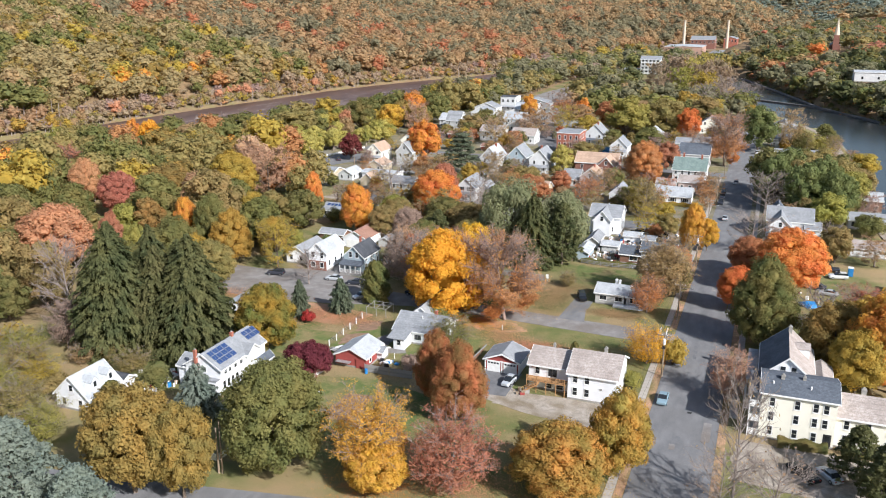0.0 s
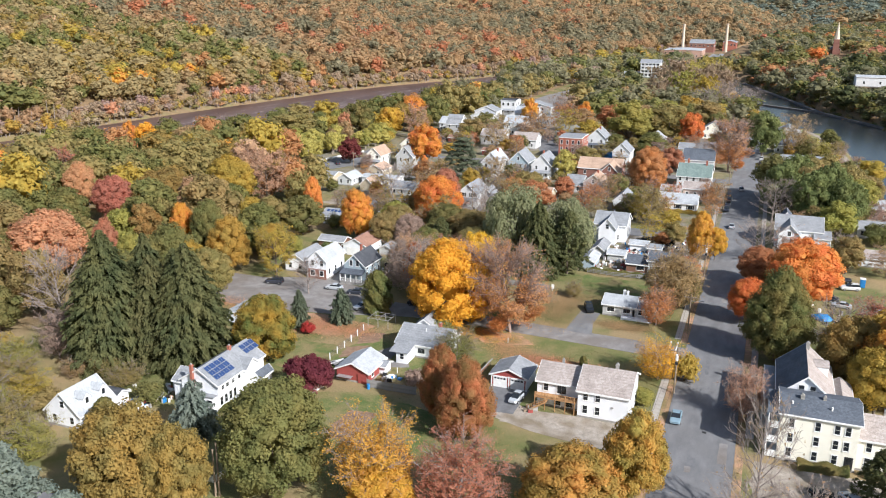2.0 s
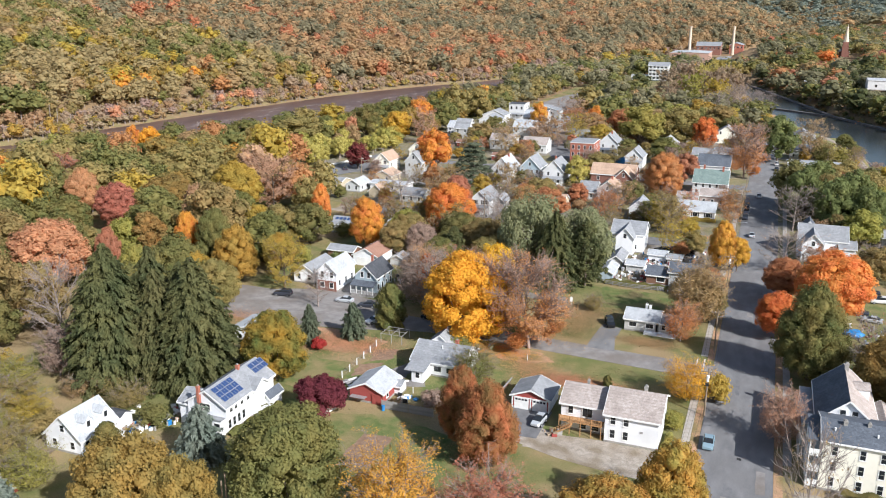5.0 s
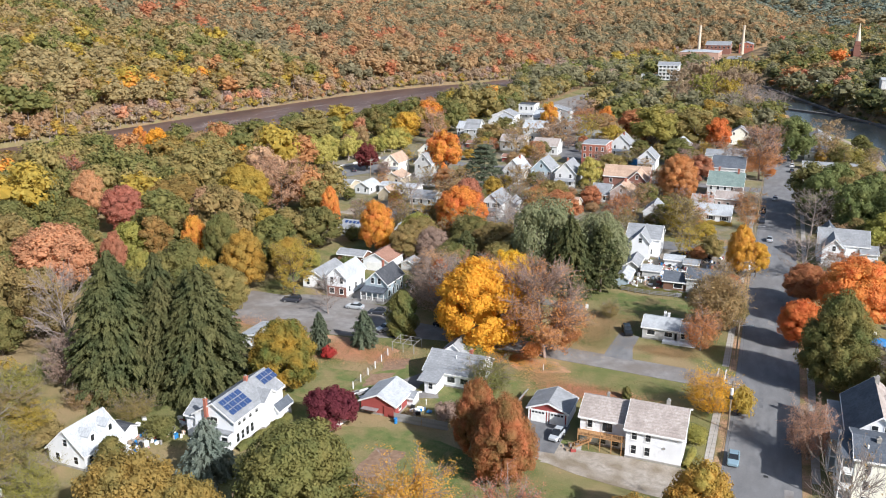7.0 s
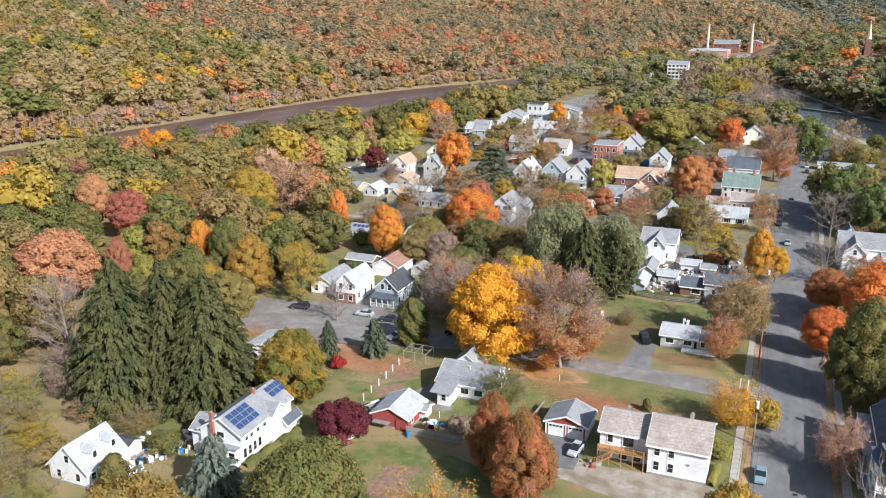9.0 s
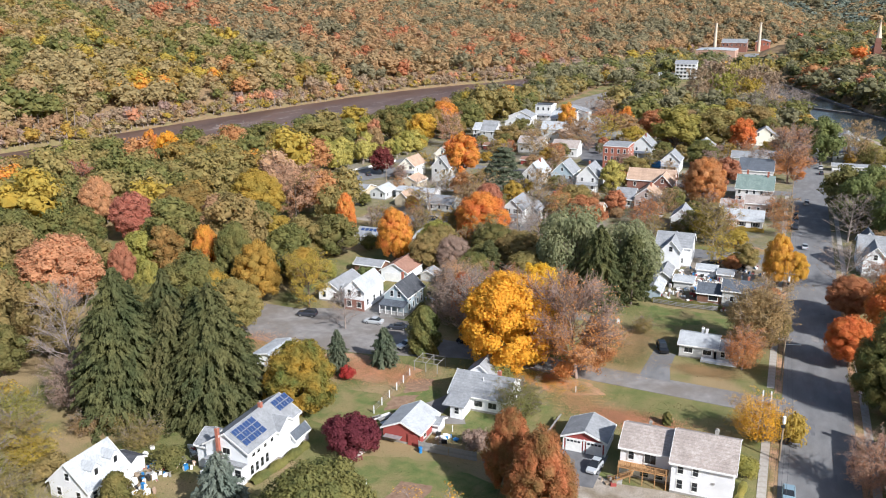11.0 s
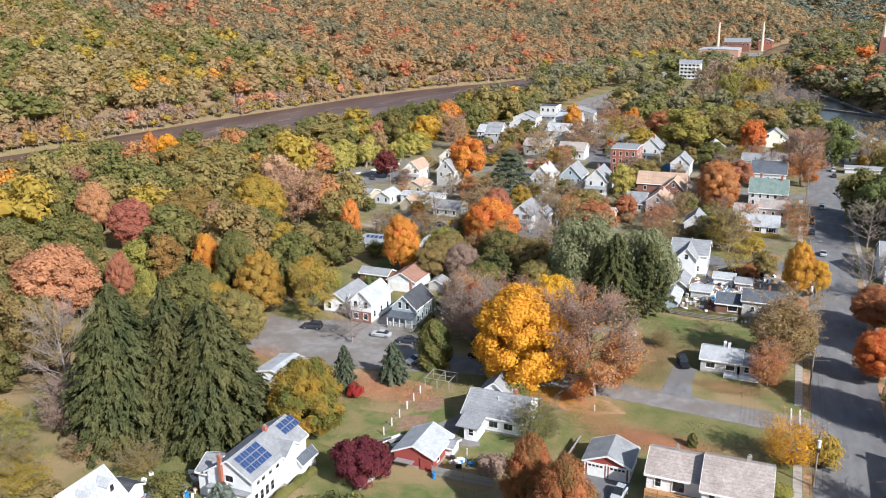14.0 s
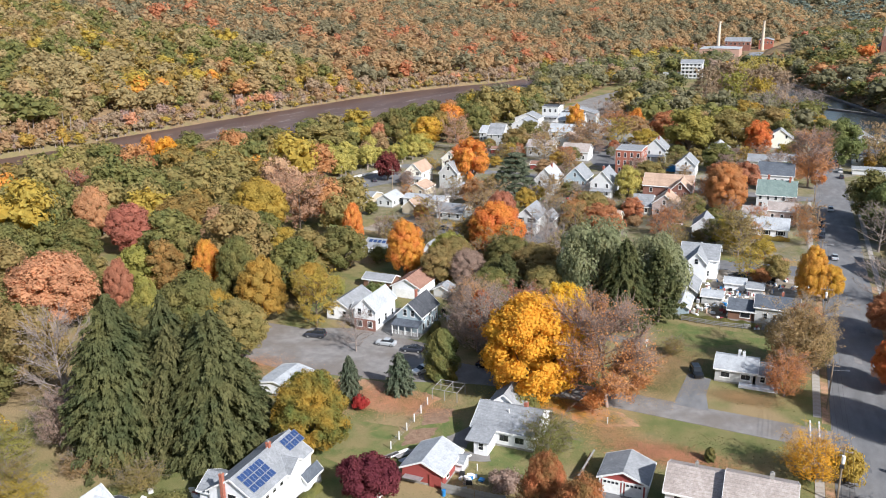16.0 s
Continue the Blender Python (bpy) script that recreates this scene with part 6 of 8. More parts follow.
# form, seed, colour, x, y, height, radius, words on the state
TREES = [
    ("conifer", 1, "conifer", -104.6, -44.5, 27.5, 8.8, "towering %s spruce at the meadow edge"), ("conifer", 2, "conifer", -96.8, -41, 22.5, 6.6, "tall %s spruce in a row"), ("conifer", 3, "conifer", -89.6, -39.2, 25.0, 8.6, "towering %s spruce beside the farmhouse"),
    ("conifer", 1, "conifer", -102, -36, 25, 7.0, "tall %s spruce in a row"), ("conifer", 2, "conifer", -95, -36, 22.5, 7.0, "tall %s spruce in a row"),
    ("dense", 11, "yellow", -49.9, -1.6, 19.8, 9.0, "large %s maple in full autumn leaf"), ("dense", 12, "yellow", -46.5, 7.5, 19.0, 6.0, "large %s maple behind another"),
    ("shedding", 13, "copper", -36.4, -0.4, 17.8, 7.7, "half-bare %s maple by the side street"), ("bare", 14, "brown", -55, 4, 15, 7, "bare %s tree behind the yellow maple"),
    ("dense", 15, "turning", -76.9, -33.0, 13.8, 5.9, "round %s tree turning yellow beside the farmhouse"),
    ("dome", 16, "crimson", -62.3, -41.4, 6.9, 4.3, "dense %s ornamental maple"),
    ("dense", 17, "green", -50.1, -71.2, 17.6, 7.6, "broad %s oak on the lawn"),
    ("full", 18, "oak", -65.6, -84.5, 16.8, 6.4, "broad %s oak by the lane"), ("full", 19, "oak", -58.2, -83.0, 14.6, 4.6, "%s oak turning orange by the lane"),
    ("blue_pine", 20, "blue", -73.0, -98.0, 16.8, 8.2, "soft %s pine with full boughs"), ("blue_pine", 21, "blue", -61.5, -98.5, 13.0, 6.5, "soft %s pine by the lane"), ("blue_pine", 20, "blue", -84.0, -95.0, 15.0, 7.0, "soft %s pine with full boughs"),
    ("half", 22, "red", -23.6, -67.5, 10.6, 6.2, "thinning %s maple on the lawn"),
    ("half", 23, "amber", -35.2, -69.5, 13.0, 5.9, "thinning %s maple with bare upper twigs"), ("full", 23, "amber", -33.4, -71.5, 7.0, 4.6, "low %s leaves of a young maple"),
    ("dense", 24, "mellow", -8.8, -62.5, 10.8, 6.8, "%s maple beside the sidewalk"), ("tall", 25, "mellow", -1.6, -55.0, 13.8, 4.5, "slender %s maple beside the sidewalk"),
    ("pyramid", 26, "oak_rust", -30.2, -46.6, 13.4, 4.8, "full %s oak beside the driveway"), ("pyramid", 27, "oak_rust", -36.2, -41.6, 13.0, 3.6, "%s oak behind another"),
    ("small_conifer", 28, "blue", -71.2, -62.6, 10.2, 4.0, "young %s spruce before the farmhouse"),
    ("small_conifer", 29, "pine", -80.0, -14.8, 9.0, 2.3, "young %s spruce on the leafy lawn"), ("small_conifer", 30, "pine", -73.0, -8.7, 8.2, 2.8, "young %s spruce on the leafy lawn"), ("cedar", 31, "leaf_green", -68.1, -0.3, 10.0, 3.6, "dense upright %s cedar"),
    ("willow", 32, "willow", -49.5, 47.5, 22.5, 9.4, "huge %s tree with hanging sprays"), ("willow", 33, "willow", -37.0, 50.0, 20, 8.5, "large %s tree behind the yard"), ("conifer", 3, "conifer", -41.4, 40.5, 20.0, 6.2, "tall %s spruce before the willow"), ("fir", 35, "conifer", -34.3, 44.2, 17.0, 6.0, "%s pine beside the yard"),
    ("full", 36, "orange", -83.5, 75.4, 16.4, 7.6, "%s maple between houses"), ("full", 37, "red", -89.5, 98.0, 14.5, 4.8, "%s maple behind an orange one"), ("tall", 38, "orange", -125.6, 166.0, 19.5, 7.6, "tall %s maple between houses"),
    ("layered", 39, "pine", -102.3, 150.7, 18.0, 8.6, "broad %s pine among houses"), ("tall", 40, "orange", -101.5, 54.8, 14.8, 4.9, "%s maple by the lot"), ("full", 41, "pink", -82.5, 50.7, 9.8, 4.6, "small %s tree losing its leaves"),
    ("full", 42, "green", -75, 62, 11, 6.5, "%s tree among the houses"), ("full", 43, "olive", -66, 58, 11, 7, "%s tree among the houses"), ("bare", 44, "brown", -62, 68, 12, 6, "bare %s tree among the houses"), ("full", 45, "olive", -90, 60, 10, 5.5, "%s tree among the houses"),
    ("half", 46, "pink", -66, 14, 12, 6.5, "half-bare %s tree behind the cedar"), ("half", 47, "red", -58, 20, 12, 5.5, "thinning %s maple"), ("half", 48, "salmon", -70, 24, 11, 5, "thinning %s tree"),
    ("dense", 49, "copper", -29.0, 155, 16.8, 6.7, "large round %s maple"), ("full", 50, "red", -24.5, 190, 12, 5.5, "%s maple behind the rust one"), ("half", 51, "olive", -21.3, 103.5, 11.4, 6.4, "thinning %s tree by the cross street"),
    ("tall", 52, "amber", -2.9, 70.2, 13.6, 3.7, "%s street maple"), ("full", 53, "amber", 1.0, 71, 9.6, 3.0, "small %s street maple"), ("twiggy", 54, "brown", -5.6, 26.3, 13.4, 6.6, "thinning %s street tree"), ("half", 55, "copper", -7.6, 15.4, 7.6, 3.8, "thinning %s tree before the ranch house"), ("full", 56, "green", -2.8, 29, 9, 3.5, "%s tree in shade by the street"), ("full", 57, "rust", -4.6, 44.5, 8, 4.0, "small %s tree by the street"),
    ("half", 58, "yellow", -3.6, -12.6, 7.0, 4.2, "low %s tree around a street pole"), ("bush", 59, "gold", 1.2, -11.5, 5.4, 3.0, "%s bush by the street pole"), ("bush", 60, "lime", -4.4, -24.6, 3.2, 1.9, "%s shrub at the house corner"),
    ("full", 61, "vivid", 22.4, 38.6, 16.8, 8.0, "large %s maple across the street"), ("full", 62, "flame", 11.4, 24.5, 10.2, 4.6, "%s maple by the street"), ("pyramid", 63, "leaf_green", 17.0, 4.9, 18.8, 6.5, "tall %s linden in leaf"), ("full", 64, "rust", 12.8, 52.7, 9.8, 5.2, "%s tree by the street"), ("bare", 65, "brown", 12.6, 75.5, 10.4, 6.5, "bare %s tree by the street"),
    ("half", 66, "russet", 12.2, -22.8, 8.4, 3.6, "half-bare %s tree before the porches"), ("bare", 67, "brown", 14.6, -56.1, 18.5, 4.2, "tall bare tree with pale bark"), ("bare", 82, "brown", 19.5, -60, 10, 5.0, "low bare tree by the yard"), ("bare", 65, "brown", 12.8, -62, 9.5, 4.2, "low bare tree by the street"), ("fir", 73, "conifer", 35.0, -50.5, 11, 5.5, "dark %s pine beside the yard"), ("full", 68, "orange", 39.0, -9.6, 18.4, 7.4, "%s maple behind the wing"), ("full", 69, "oak", 30.0, -4.5, 14, 6.5, "%s tree behind the house"), ("full", 70, "gold", 36.0, 3.5, 13, 5.5, "%s tree behind the house"), ("bare", 71, "brown", 27.5, 6.0, 12, 6, "bare %s tree behind the house"), ("half", 72, "red", 36, 18, 10, 5, "thinning %s maple by the yard"),
    ("fir", 73, "conifer", 31.3, -43.2, 8.8, 4.2, "dark %s yew before the wing"),
    ("full", 74, "fresh", 18, 136, 18, 6.6, "tall %s tree over the street"), ("full", 77, "fresh", 22, 148, 19, 7.0, "tall %s tree over the street"), ("full", 80, "olive", 26, 138, 17, 6.0, "tall %s tree behind the street"), ("full", 75, "fresh", 27, 124, 18, 6.4, "tall %s tree over the houses"), ("full", 76, "fresh", 37, 122, 16, 6.0, "tall %s tree over the houses"), ("full", 78, "fresh", 33, 134, 19, 6.6, "tall %s tree over the houses"), ("full", 79, "lime", 42, 132, 15, 5.4, "%s tree over the houses"),  ("full", 76, "olive", 38, 142, 17, 8, "%s tree by the canal"), ("full", 77, "green", 15.8, 158, 17, 8, "%s street tree"), ("full", 42, "lime", 34, 108, 12, 6, "%s tree behind the white house"), ("bare", 44, "brown", 15.5, 122, 13, 7, "bare %s street tree"),
    ("full", 78, "lime", -55, 273, 21.8, 12.6, "broad %s tree at the far end"), ("full", 79, "olive", -36.5, 281, 20.4, 12.5, "broad %s tree at the far end"), ("full", 80, "flame", -24.2, 273, 16.5, 6.8, "%s maple at the far end"), ("full", 81, "fresh", 10.2, 252, 21.6, 8.4, "tall %s street tree"), ("shedding", 13, "copper", -2.6, 208, 20, 8.0, "tall thinning street tree with %s leaves"), ("half", 83, "brown", 24, 256, 17.9, 7.1, "thinning %s tree by the canal"), ("half", 84, "rust", -3.2, 122, 7.0, 3.6, "small %s street tree"), ("half", 57, "brown", -3.0, 142, 7.5, 4.2, "small %s street tree"), ("bush", 85, "lime", 34, 262, 8, 7, "%s shrubs by the canal"),
    ("full", 86, "salmon", -156.6, -9.5, 17.5, 9.4, "round %s maple at the wood's edge"), ("full", 87, "gold", -157.7, 69.9, 18.5, 8.3, "%s tree in the wood"), ("tall", 88, "gold", -116.4, 11.1, 15.6, 5.2, "%s tree by the lot"), ("leafy", 89, "gold", -104.0, 13.5, 12.0, 4.8, "half-bare %s tree before the white house"), ("full", 90, "red", -184.2, 43.4, 14.5, 6.4, "%s maple in the wood"), ("tall", 91, "orange", -136.8, 18.3, 15.5, 3.6, "slender %s maple in the wood"), ("half", 88, "red", -234.4, 73.7, 15, 6.2, "%s maple deep in the wood"), ("full", 86, "salmon", -206.1, 52, 16, 5.4, "%s maple in the wood"), ("full", 87, "gold", -226.6, 83.5, 14.5, 3.4, "%s tree deep in the wood"), ("leafy", 89, "russet", -152, 83.2, 17, 7.6, "thinning %s tree beside a yellow one"), ("full", 88, "red", -149.6, 2.7, 13.5, 3.2, "slender %s maple behind the spruces"), ("tall", 91, "green", -127, 17, 17.5, 4.8, "tall %s tree in the wood"), ("tall", 91, "vivid", -125.8, 70.4, 14, 3.0, "slender %s maple at the wood's edge"), ("full", 87, "yellow", -263, 151.3, 15, 5.0, "%s tree near the river"), ("full", 86, "orange", -280.3, 159.7, 13.5, 4.0, "%s tree near the river"), ("full", 88, "salmon", -246.9, 181.5, 13.5, 5.8, "%s tree near the river"), ("full", 86, "salmon", -200.3, 155.2, 15, 5.4, "%s maple in the wood"), ("full", 88, "green", -121, -6.2, 16.5, 7.0, "broad %s tree behind the spruces"), ("full", 87, "oak", -172.5, 54.3, 15.5, 10.0, "broad %s tree in the wood"),
    ("bare", 92, "brown", -119.5, -41, 19, 6.5, "pale bare tree at the wood's edge"), ("half", 65, "pink", -116, -47, 9, 3.6, "pale bare shrub at the wood's edge"), ("bush", 94, "ruby", -76.5, -17.5, 2.6, 1.5, "small %s shrub on the lawn"), ("bush", 95, "green", -49.5, -8.0, 4.4, 3.0, "%s shrub behind the bungalow"), ("half", 96, "green", -41.5, -20.4, 6.4, 4.0, "small %s apple tree beside the bungalow"), ("bush", 97, "pink", -44.6, -31.8, 3.0, 2.6, "low %s shrub inside the fence"),
    ("half", 98, "lime", -108, -72, 7, 5, "straggling %s shrub near the cape house"), ("half", 99, "olive", -98.5, -75, 6.5, 4.6, "straggling %s shrub near the cape house"), ("bush", 100, "green", -86.4, -55.5, 3.5, 3.0, "%s shrub behind the cape house"), ("cedar", 31, "leaf_green", -83.5, -69.0, 7.5, 2.6, "upright %s evergreen beside the cape house"),
    ("half", 101, "olive", -95, -52, 3.4, 3.4, "low %s thicket behind the cape house"), ("full", 102, "crimson", -160.8, 164, 12.0, 5.4, "%s maple by the far lot"), ("full", 103, "rust", -62, 112, 10, 6, "%s tree between houses"), ("full", 104, "olive", -70, 130, 9, 5.5, "%s tree between houses"), ("full", 105, "straw", -63.5, 164, 12.5, 4.6, "%s tree beside the brick house"), ("half", 106, "brown", -40, 132, 9, 5, "thinning %s tree between houses"), ("full", 107, "green", -28, 112, 8.5, 4.0, "%s shrub beside the cottage"), ("bare", 108, "brown", -113, 106, 12, 7, "bare tree before the white cottage"), ("bare", 44, "brown", -76, 100, 11, 5.0, "bare grey tree by the porch house"), ("full", 110, "gold", -100, 205, 9, 5, "%s tree beside the street"), ("full", 57, "green", -55, 232, 10, 5, "%s tree beside the white house"),
    ("half", 78, "russet", -160.9, 239.7, 16, 6.4, "thinning %s tree near the river"), ("full", 79, "amber", -178.3, 245.2, 16, 7.2, "%s tree near the river"), ("full", 74, "leaf_green", -196.5, 243.4, 18, 9, "dense %s tree near the river"), ("full", 86, "salmon", -201, 235, 13, 4, "%s tree near the river"), ("full", 80, "orange", -181.2, 281.3, 18, 8, "%s maple near the river"), ("full", 12, "gold", -189.9, 341.4, 17, 8, "%s tree near the river"), ("full", 36, "orange", -183.5, 352.4, 17, 7, "%s maple near the river"), ("full", 15, "gold", -175.9, 363.9, 17, 7, "%s tree near the river"), ("tall", 26, "orange", -122.8, 324.5, 15, 5.5, "%s maple at the far end"), ("half", 49, "brown", -98.4, 257.6, 14, 7.5, "thinning %s tree at the far end"), ("half", 50, "gold", -88, 270, 14, 7, "thinning %s tree behind the brick block"), ("tall", 37, "orange", -86.2, 309, 16, 4.5, "slender %s tree at the far end"), ("half", 61, "rust", -96, 300, 14, 8, "thinning %s tree at the far end"), ("half", 51, "pink", -108, 345, 14, 7, "thinning %s tree at the far end"),
    ("half", 98, "lime", -113, -61, 5.5, 4.4, "straggling %s bush in the meadow"), ("half", 99, "gold", -106, -63.5, 5.0, 4.2, "straggling %s bush in the meadow"), ("bush", 100, "olive", -101, -65.0, 3.6, 3.4, "%s bush in the meadow"), ("half", 101, "lime", -119, -55, 6.0, 4.6, "straggling %s bush in the meadow"), ("bush", 95, "gold", -126, -51, 4.5, 4.0, "%s bush at the meadow edge"), ("bush", 94, "olive", -110, -69, 4.0, 3.8, "%s bush in the meadow"), ("half", 98, "olive", -102, -49.5, 4.0, 3.2, "low %s thicket before the spruces"), ("half", 99, "brown", -106.5, -52.3, 3.2, 2.6, "low %s thicket before the spruces"),
    ("cedar", 31, "leaf_green", -17.8, -12.5, 2.4, 0.9, "small %s cedar sapling on the lawn"), ("half", 96, "olive", -28.6, 27.0, 3.4, 2.2, "small %s sapling on the lawn"), ("bare", 65, "pink", -89.5, 5.0, 8.0, 3.8, "bare pinkish tree beside the lot"),
    ("full", 43, "olive", -90, 50, 10, 4.8, "%s tree behind the garage"), ("bush", 100, "lime", -112, 34, 4.5, 3.6, "%s shrub at the lot's edge"), ("full", 41, "gold", -113, 26, 10, 4.4, "%s tree at the lot's edge"), ("full", 42, "green", -74, 48, 9, 4.4, "%s tree behind the blue house"), ("half", 46, "pink", -74, 27, 9, 4.4, "half-bare %s tree beside the blue house"), ("bush", 94, "fresh", -101, 36, 3.6, 3.0, "%s shrub behind the white house"),
    ("bare", 67, "pink", -284, 226, 15, 8, "pale bare tree at the river's edge"), ("bare", 82, "pink", -276, 236, 15, 8, "pale bare tree at the river's edge"), ("full", 86, "salmon", -270, 222, 13, 7, "%s tree at the river's edge"), ("full", 87, "olive", -218.7, 209.3, 15, 13.0, "broad round %s tree near the river"), ("full", 88, "oak", -168, 262, 12, 6, "%s tree near the river"),
    # fill between the houses of the town
    ("bare", 44, "brown", -71, 82, 9, 3.5, "thin bare tree beside the street"), ("full", 43, "olive", -92, 84, 10, 5, "%s tree between houses"), ("bush", 95, "green", -113, 62.5, 4.6, 3.2, "%s shrubs before the solar house"), ("full", 43, "lime", -92.0, 62.0, 10.5, 5.2, "%s tree behind the garage"), ("half", 101, "olive", -79.0, 66, 11, 5.5, "thinning %s tree before the orange maple"), ("small_conifer", 30, "pine", -71.3, 61.5, 7.5, 2.6, "small %s spruce in the back yards"), ("tall", 38, "flame", -66.5, 17.5, 12.0, 3.0, "slender %s maple behind the yellow ones"),
    ("fir", 35, "conifer", -70, 44, 12, 4.5, "%s pine behind the yellow maple"), ("full", 41, "olive", -60, 44, 10, 5.5, "%s tree behind the yellow maple"), ("full", 45, "green", -72, 38, 10, 5, "%s tree behind the yellow maple"),
    ("half", 51, "brown", -105, 130, 10, 5.5, "thinning %s tree between houses"), ("full", 110, "rust", -112, 134, 10, 5, "%s tree between houses"), ("full", 104, "rust", -72, 118, 9, 5, "%s tree before the blue house"), ("full", 107, "green", -84, 160, 6, 4, "%s shrub before the blue house"), ("half", 106, "brown", -100, 110, 10, 6, "thinning %s tree by the street"),
    ("half", 109, "olive", -22, 114, 7, 4, "thinning %s tree by the cottage"), ("full", 57, "rust", -56, 132, 8, 4, "%s tree between houses"), ("full", 42, "green", -38, 140, 9, 4.5, "%s tree between houses"), ("full", 43, "olive", -60, 190, 10, 6, "%s tree between houses"), ("full", 45, "green", -38, 230, 12, 7, "%s tree between houses"), ("full", 103, "brown", -100, 185, 9, 5, "%s tree by the cross street"),
    ("half", 51, "brown", -112, 225, 13, 7, "thinning %s tree at the far end"), ("full", 104, "olive", -132, 246, 12, 7, "%s tree at the far end"), ("full", 41, "brown", -86, 300, 13, 8, "%s tree at the far end"), ("half", 54, "brown", -104, 255, 12, 7, "thinning %s tree at the far end"), ("full", 105, "gold", -74, 262, 12, 7, "%s tree at the far end"), ("full", 42, "green", -136, 280, 11, 6, "%s tree at the far end"), ("full", 49, "rust", -70, 308, 15, 9, "%s tree at the far end"), ("full", 43, "brown", -58, 322, 15, 9, "%s tree at the far end"),
    ("full", 75, "lime", -42, 316, 18, 10, "%s tree at the far end"), ("full", 74, "olive", -20, 330, 17, 10, "%s tree at the far end"), ("bare", 67, "brown", -24, 372, 19, 9, "bare %s tree at the far end"), ("full", 76, "gold", -34, 366, 16, 9, "%s tree at the far end"), ("full", 74, "green", -14, 310, 13, 6, "%s tree at the far end"),
    ("full", 45, "green", 40, 128, 10, 5, "%s tree near the canal"), ("full", 43, "olive", 46, 156, 12, 6, "%s tree near the canal"), ("bush", 100, "green", 46, 104, 6, 5, "%s shrub near the canal"), ("bush", 95, "lime", 36, 124, 7, 5, "%s shrub near the canal"), ("full", 42, "green", 40, 170, 14, 8, "%s tree near the canal"), ("full", 43, "olive", 30, 180, 13, 8, "%s tree near the canal"), ("full", 79, "gold", 50, 190, 12, 6, "%s tree near the canal"),
    ("half", 101, "brown", 44, 72, 7, 5, "thinning %s shrub by the lawn"), ("full", 69, "gold", 33, -14, 13, 5, "%s tree behind the wing"), ("full", 70, "orange", 47, -4, 16, 7, "%s maple behind the wing"), ("half", 72, "red", 44, 10, 11, 6, "thinning %s maple by the yard"),
    ("poplar", 46, "tan", -60, 532, 24, 9, "tall thinning %s poplar near the canal"), ("poplar", 47, "straw", -48, 545, 23, 7, "tall thinning %s poplar near the canal"), ("poplar", 48, "straw", -40, 575, 24, 8, "tall thinning %s poplar near the canal"), ("poplar", 46, "straw", -28, 560, 23, 8, "tall thinning %s poplar near the canal"), ("poplar", 47, "tan", -27, 508, 24, 8, "tall thinning %s poplar near the canal"), ("poplar", 48, "tan", -20, 470, 21, 8, "tall thinning %s poplar near the canal"), ("poplar", 46, "tan", -36, 492, 22, 8, "tall thinning %s poplar near the canal"), ("poplar", 47, "gold", -30, 452, 19, 8, "thinning %s tree near the canal"), ("poplar", 48, "lime", -50, 470, 20, 8, "thinning %s tree near the canal"), ("poplar", 46, "tan", -70, 500, 21, 8, "thinning %s tree near the canal"), ("full", 76, "gold", -12, 436, 12, 6, "%s tree near the canal"), ("full", 74, "green", -24, 420, 15, 7, "%s tree near the canal"),
    ("bare", 82, "brown", -8, 380, 19, 8, "tall bare %s poplar at the street end"), ("bare", 67, "pink", 0, 400, 18, 8, "tall bare %s poplar at the street end"), ("full", 76, "gold", 2, 350, 11, 6, "%s tree at the street end"), ("full", 79, "gold", -18, 345, 15, 8, "%s tree at the street end"), ("bare", 65, "pink", -14, 420, 19, 9, "tall bare %s poplar at the street end"), ("full", 74, "green", 4, 330, 12, 6, "%s tree at the street end"),
    ("half", 99, "lime", -104, -82, 7, 5, "straggling %s shrub in the rough corner"), ("half", 98, "olive", -112, -62, 6, 5, "straggling %s shrub in the rough corner"), ("half", 101, "gold", -118, -70, 7, 6, "straggling %s shrub in the rough corner"), ("half", 99, "lime", -90, -78, 6, 4, "straggling %s shrub in the rough corner"), ("half", 93, "orange", -120, -32, 8, 5, "thinning %s tree at the wood's edge"), ("full", 91, "lime", -112, -14, 10, 5, "%s tree behind the spruces"), ("full", 88, "gold", -118, -4, 13, 5, "%s tree behind the spruces"), ("full", 42, "green", -124, -18, 14, 6, "%s tree behind the spruces"), ("full", 43, "olive", -110, -6, 12, 5.5, "%s tree behind the spruces"), ("full", 87, "lime", -123.9, -16.1, 17, 3.6, "%s tree between the spruces"),
]
for i, (form, seed, colour, x, y, h, r, words) in enumerate(TREES):
    lab = words % WORDS[colour] if "%s" in words else words
    if len(lab.split()) < 4:
        lab += " in autumn"
    tree(form, seed, colour, x, y, h, r, "bush" if form == "bush" else NAMES[form], lab, "bush" if form == "bush" else "tree", wood="mauve" if form == "shedding" else "twig" if form in ("bare", "half", "twiggy", "poplar") else "bark")


def wood_edge(y):
    return np.interp(y, [-60, -40, 0, 14, 34, 60, 66, 82, 104, 118, 150, 180, 200, 260, 320, 420], [-120, -114, -122, -120, -112, -121, -128, -130, -138, -160, -180, -174, -167, -160, -165, -165])


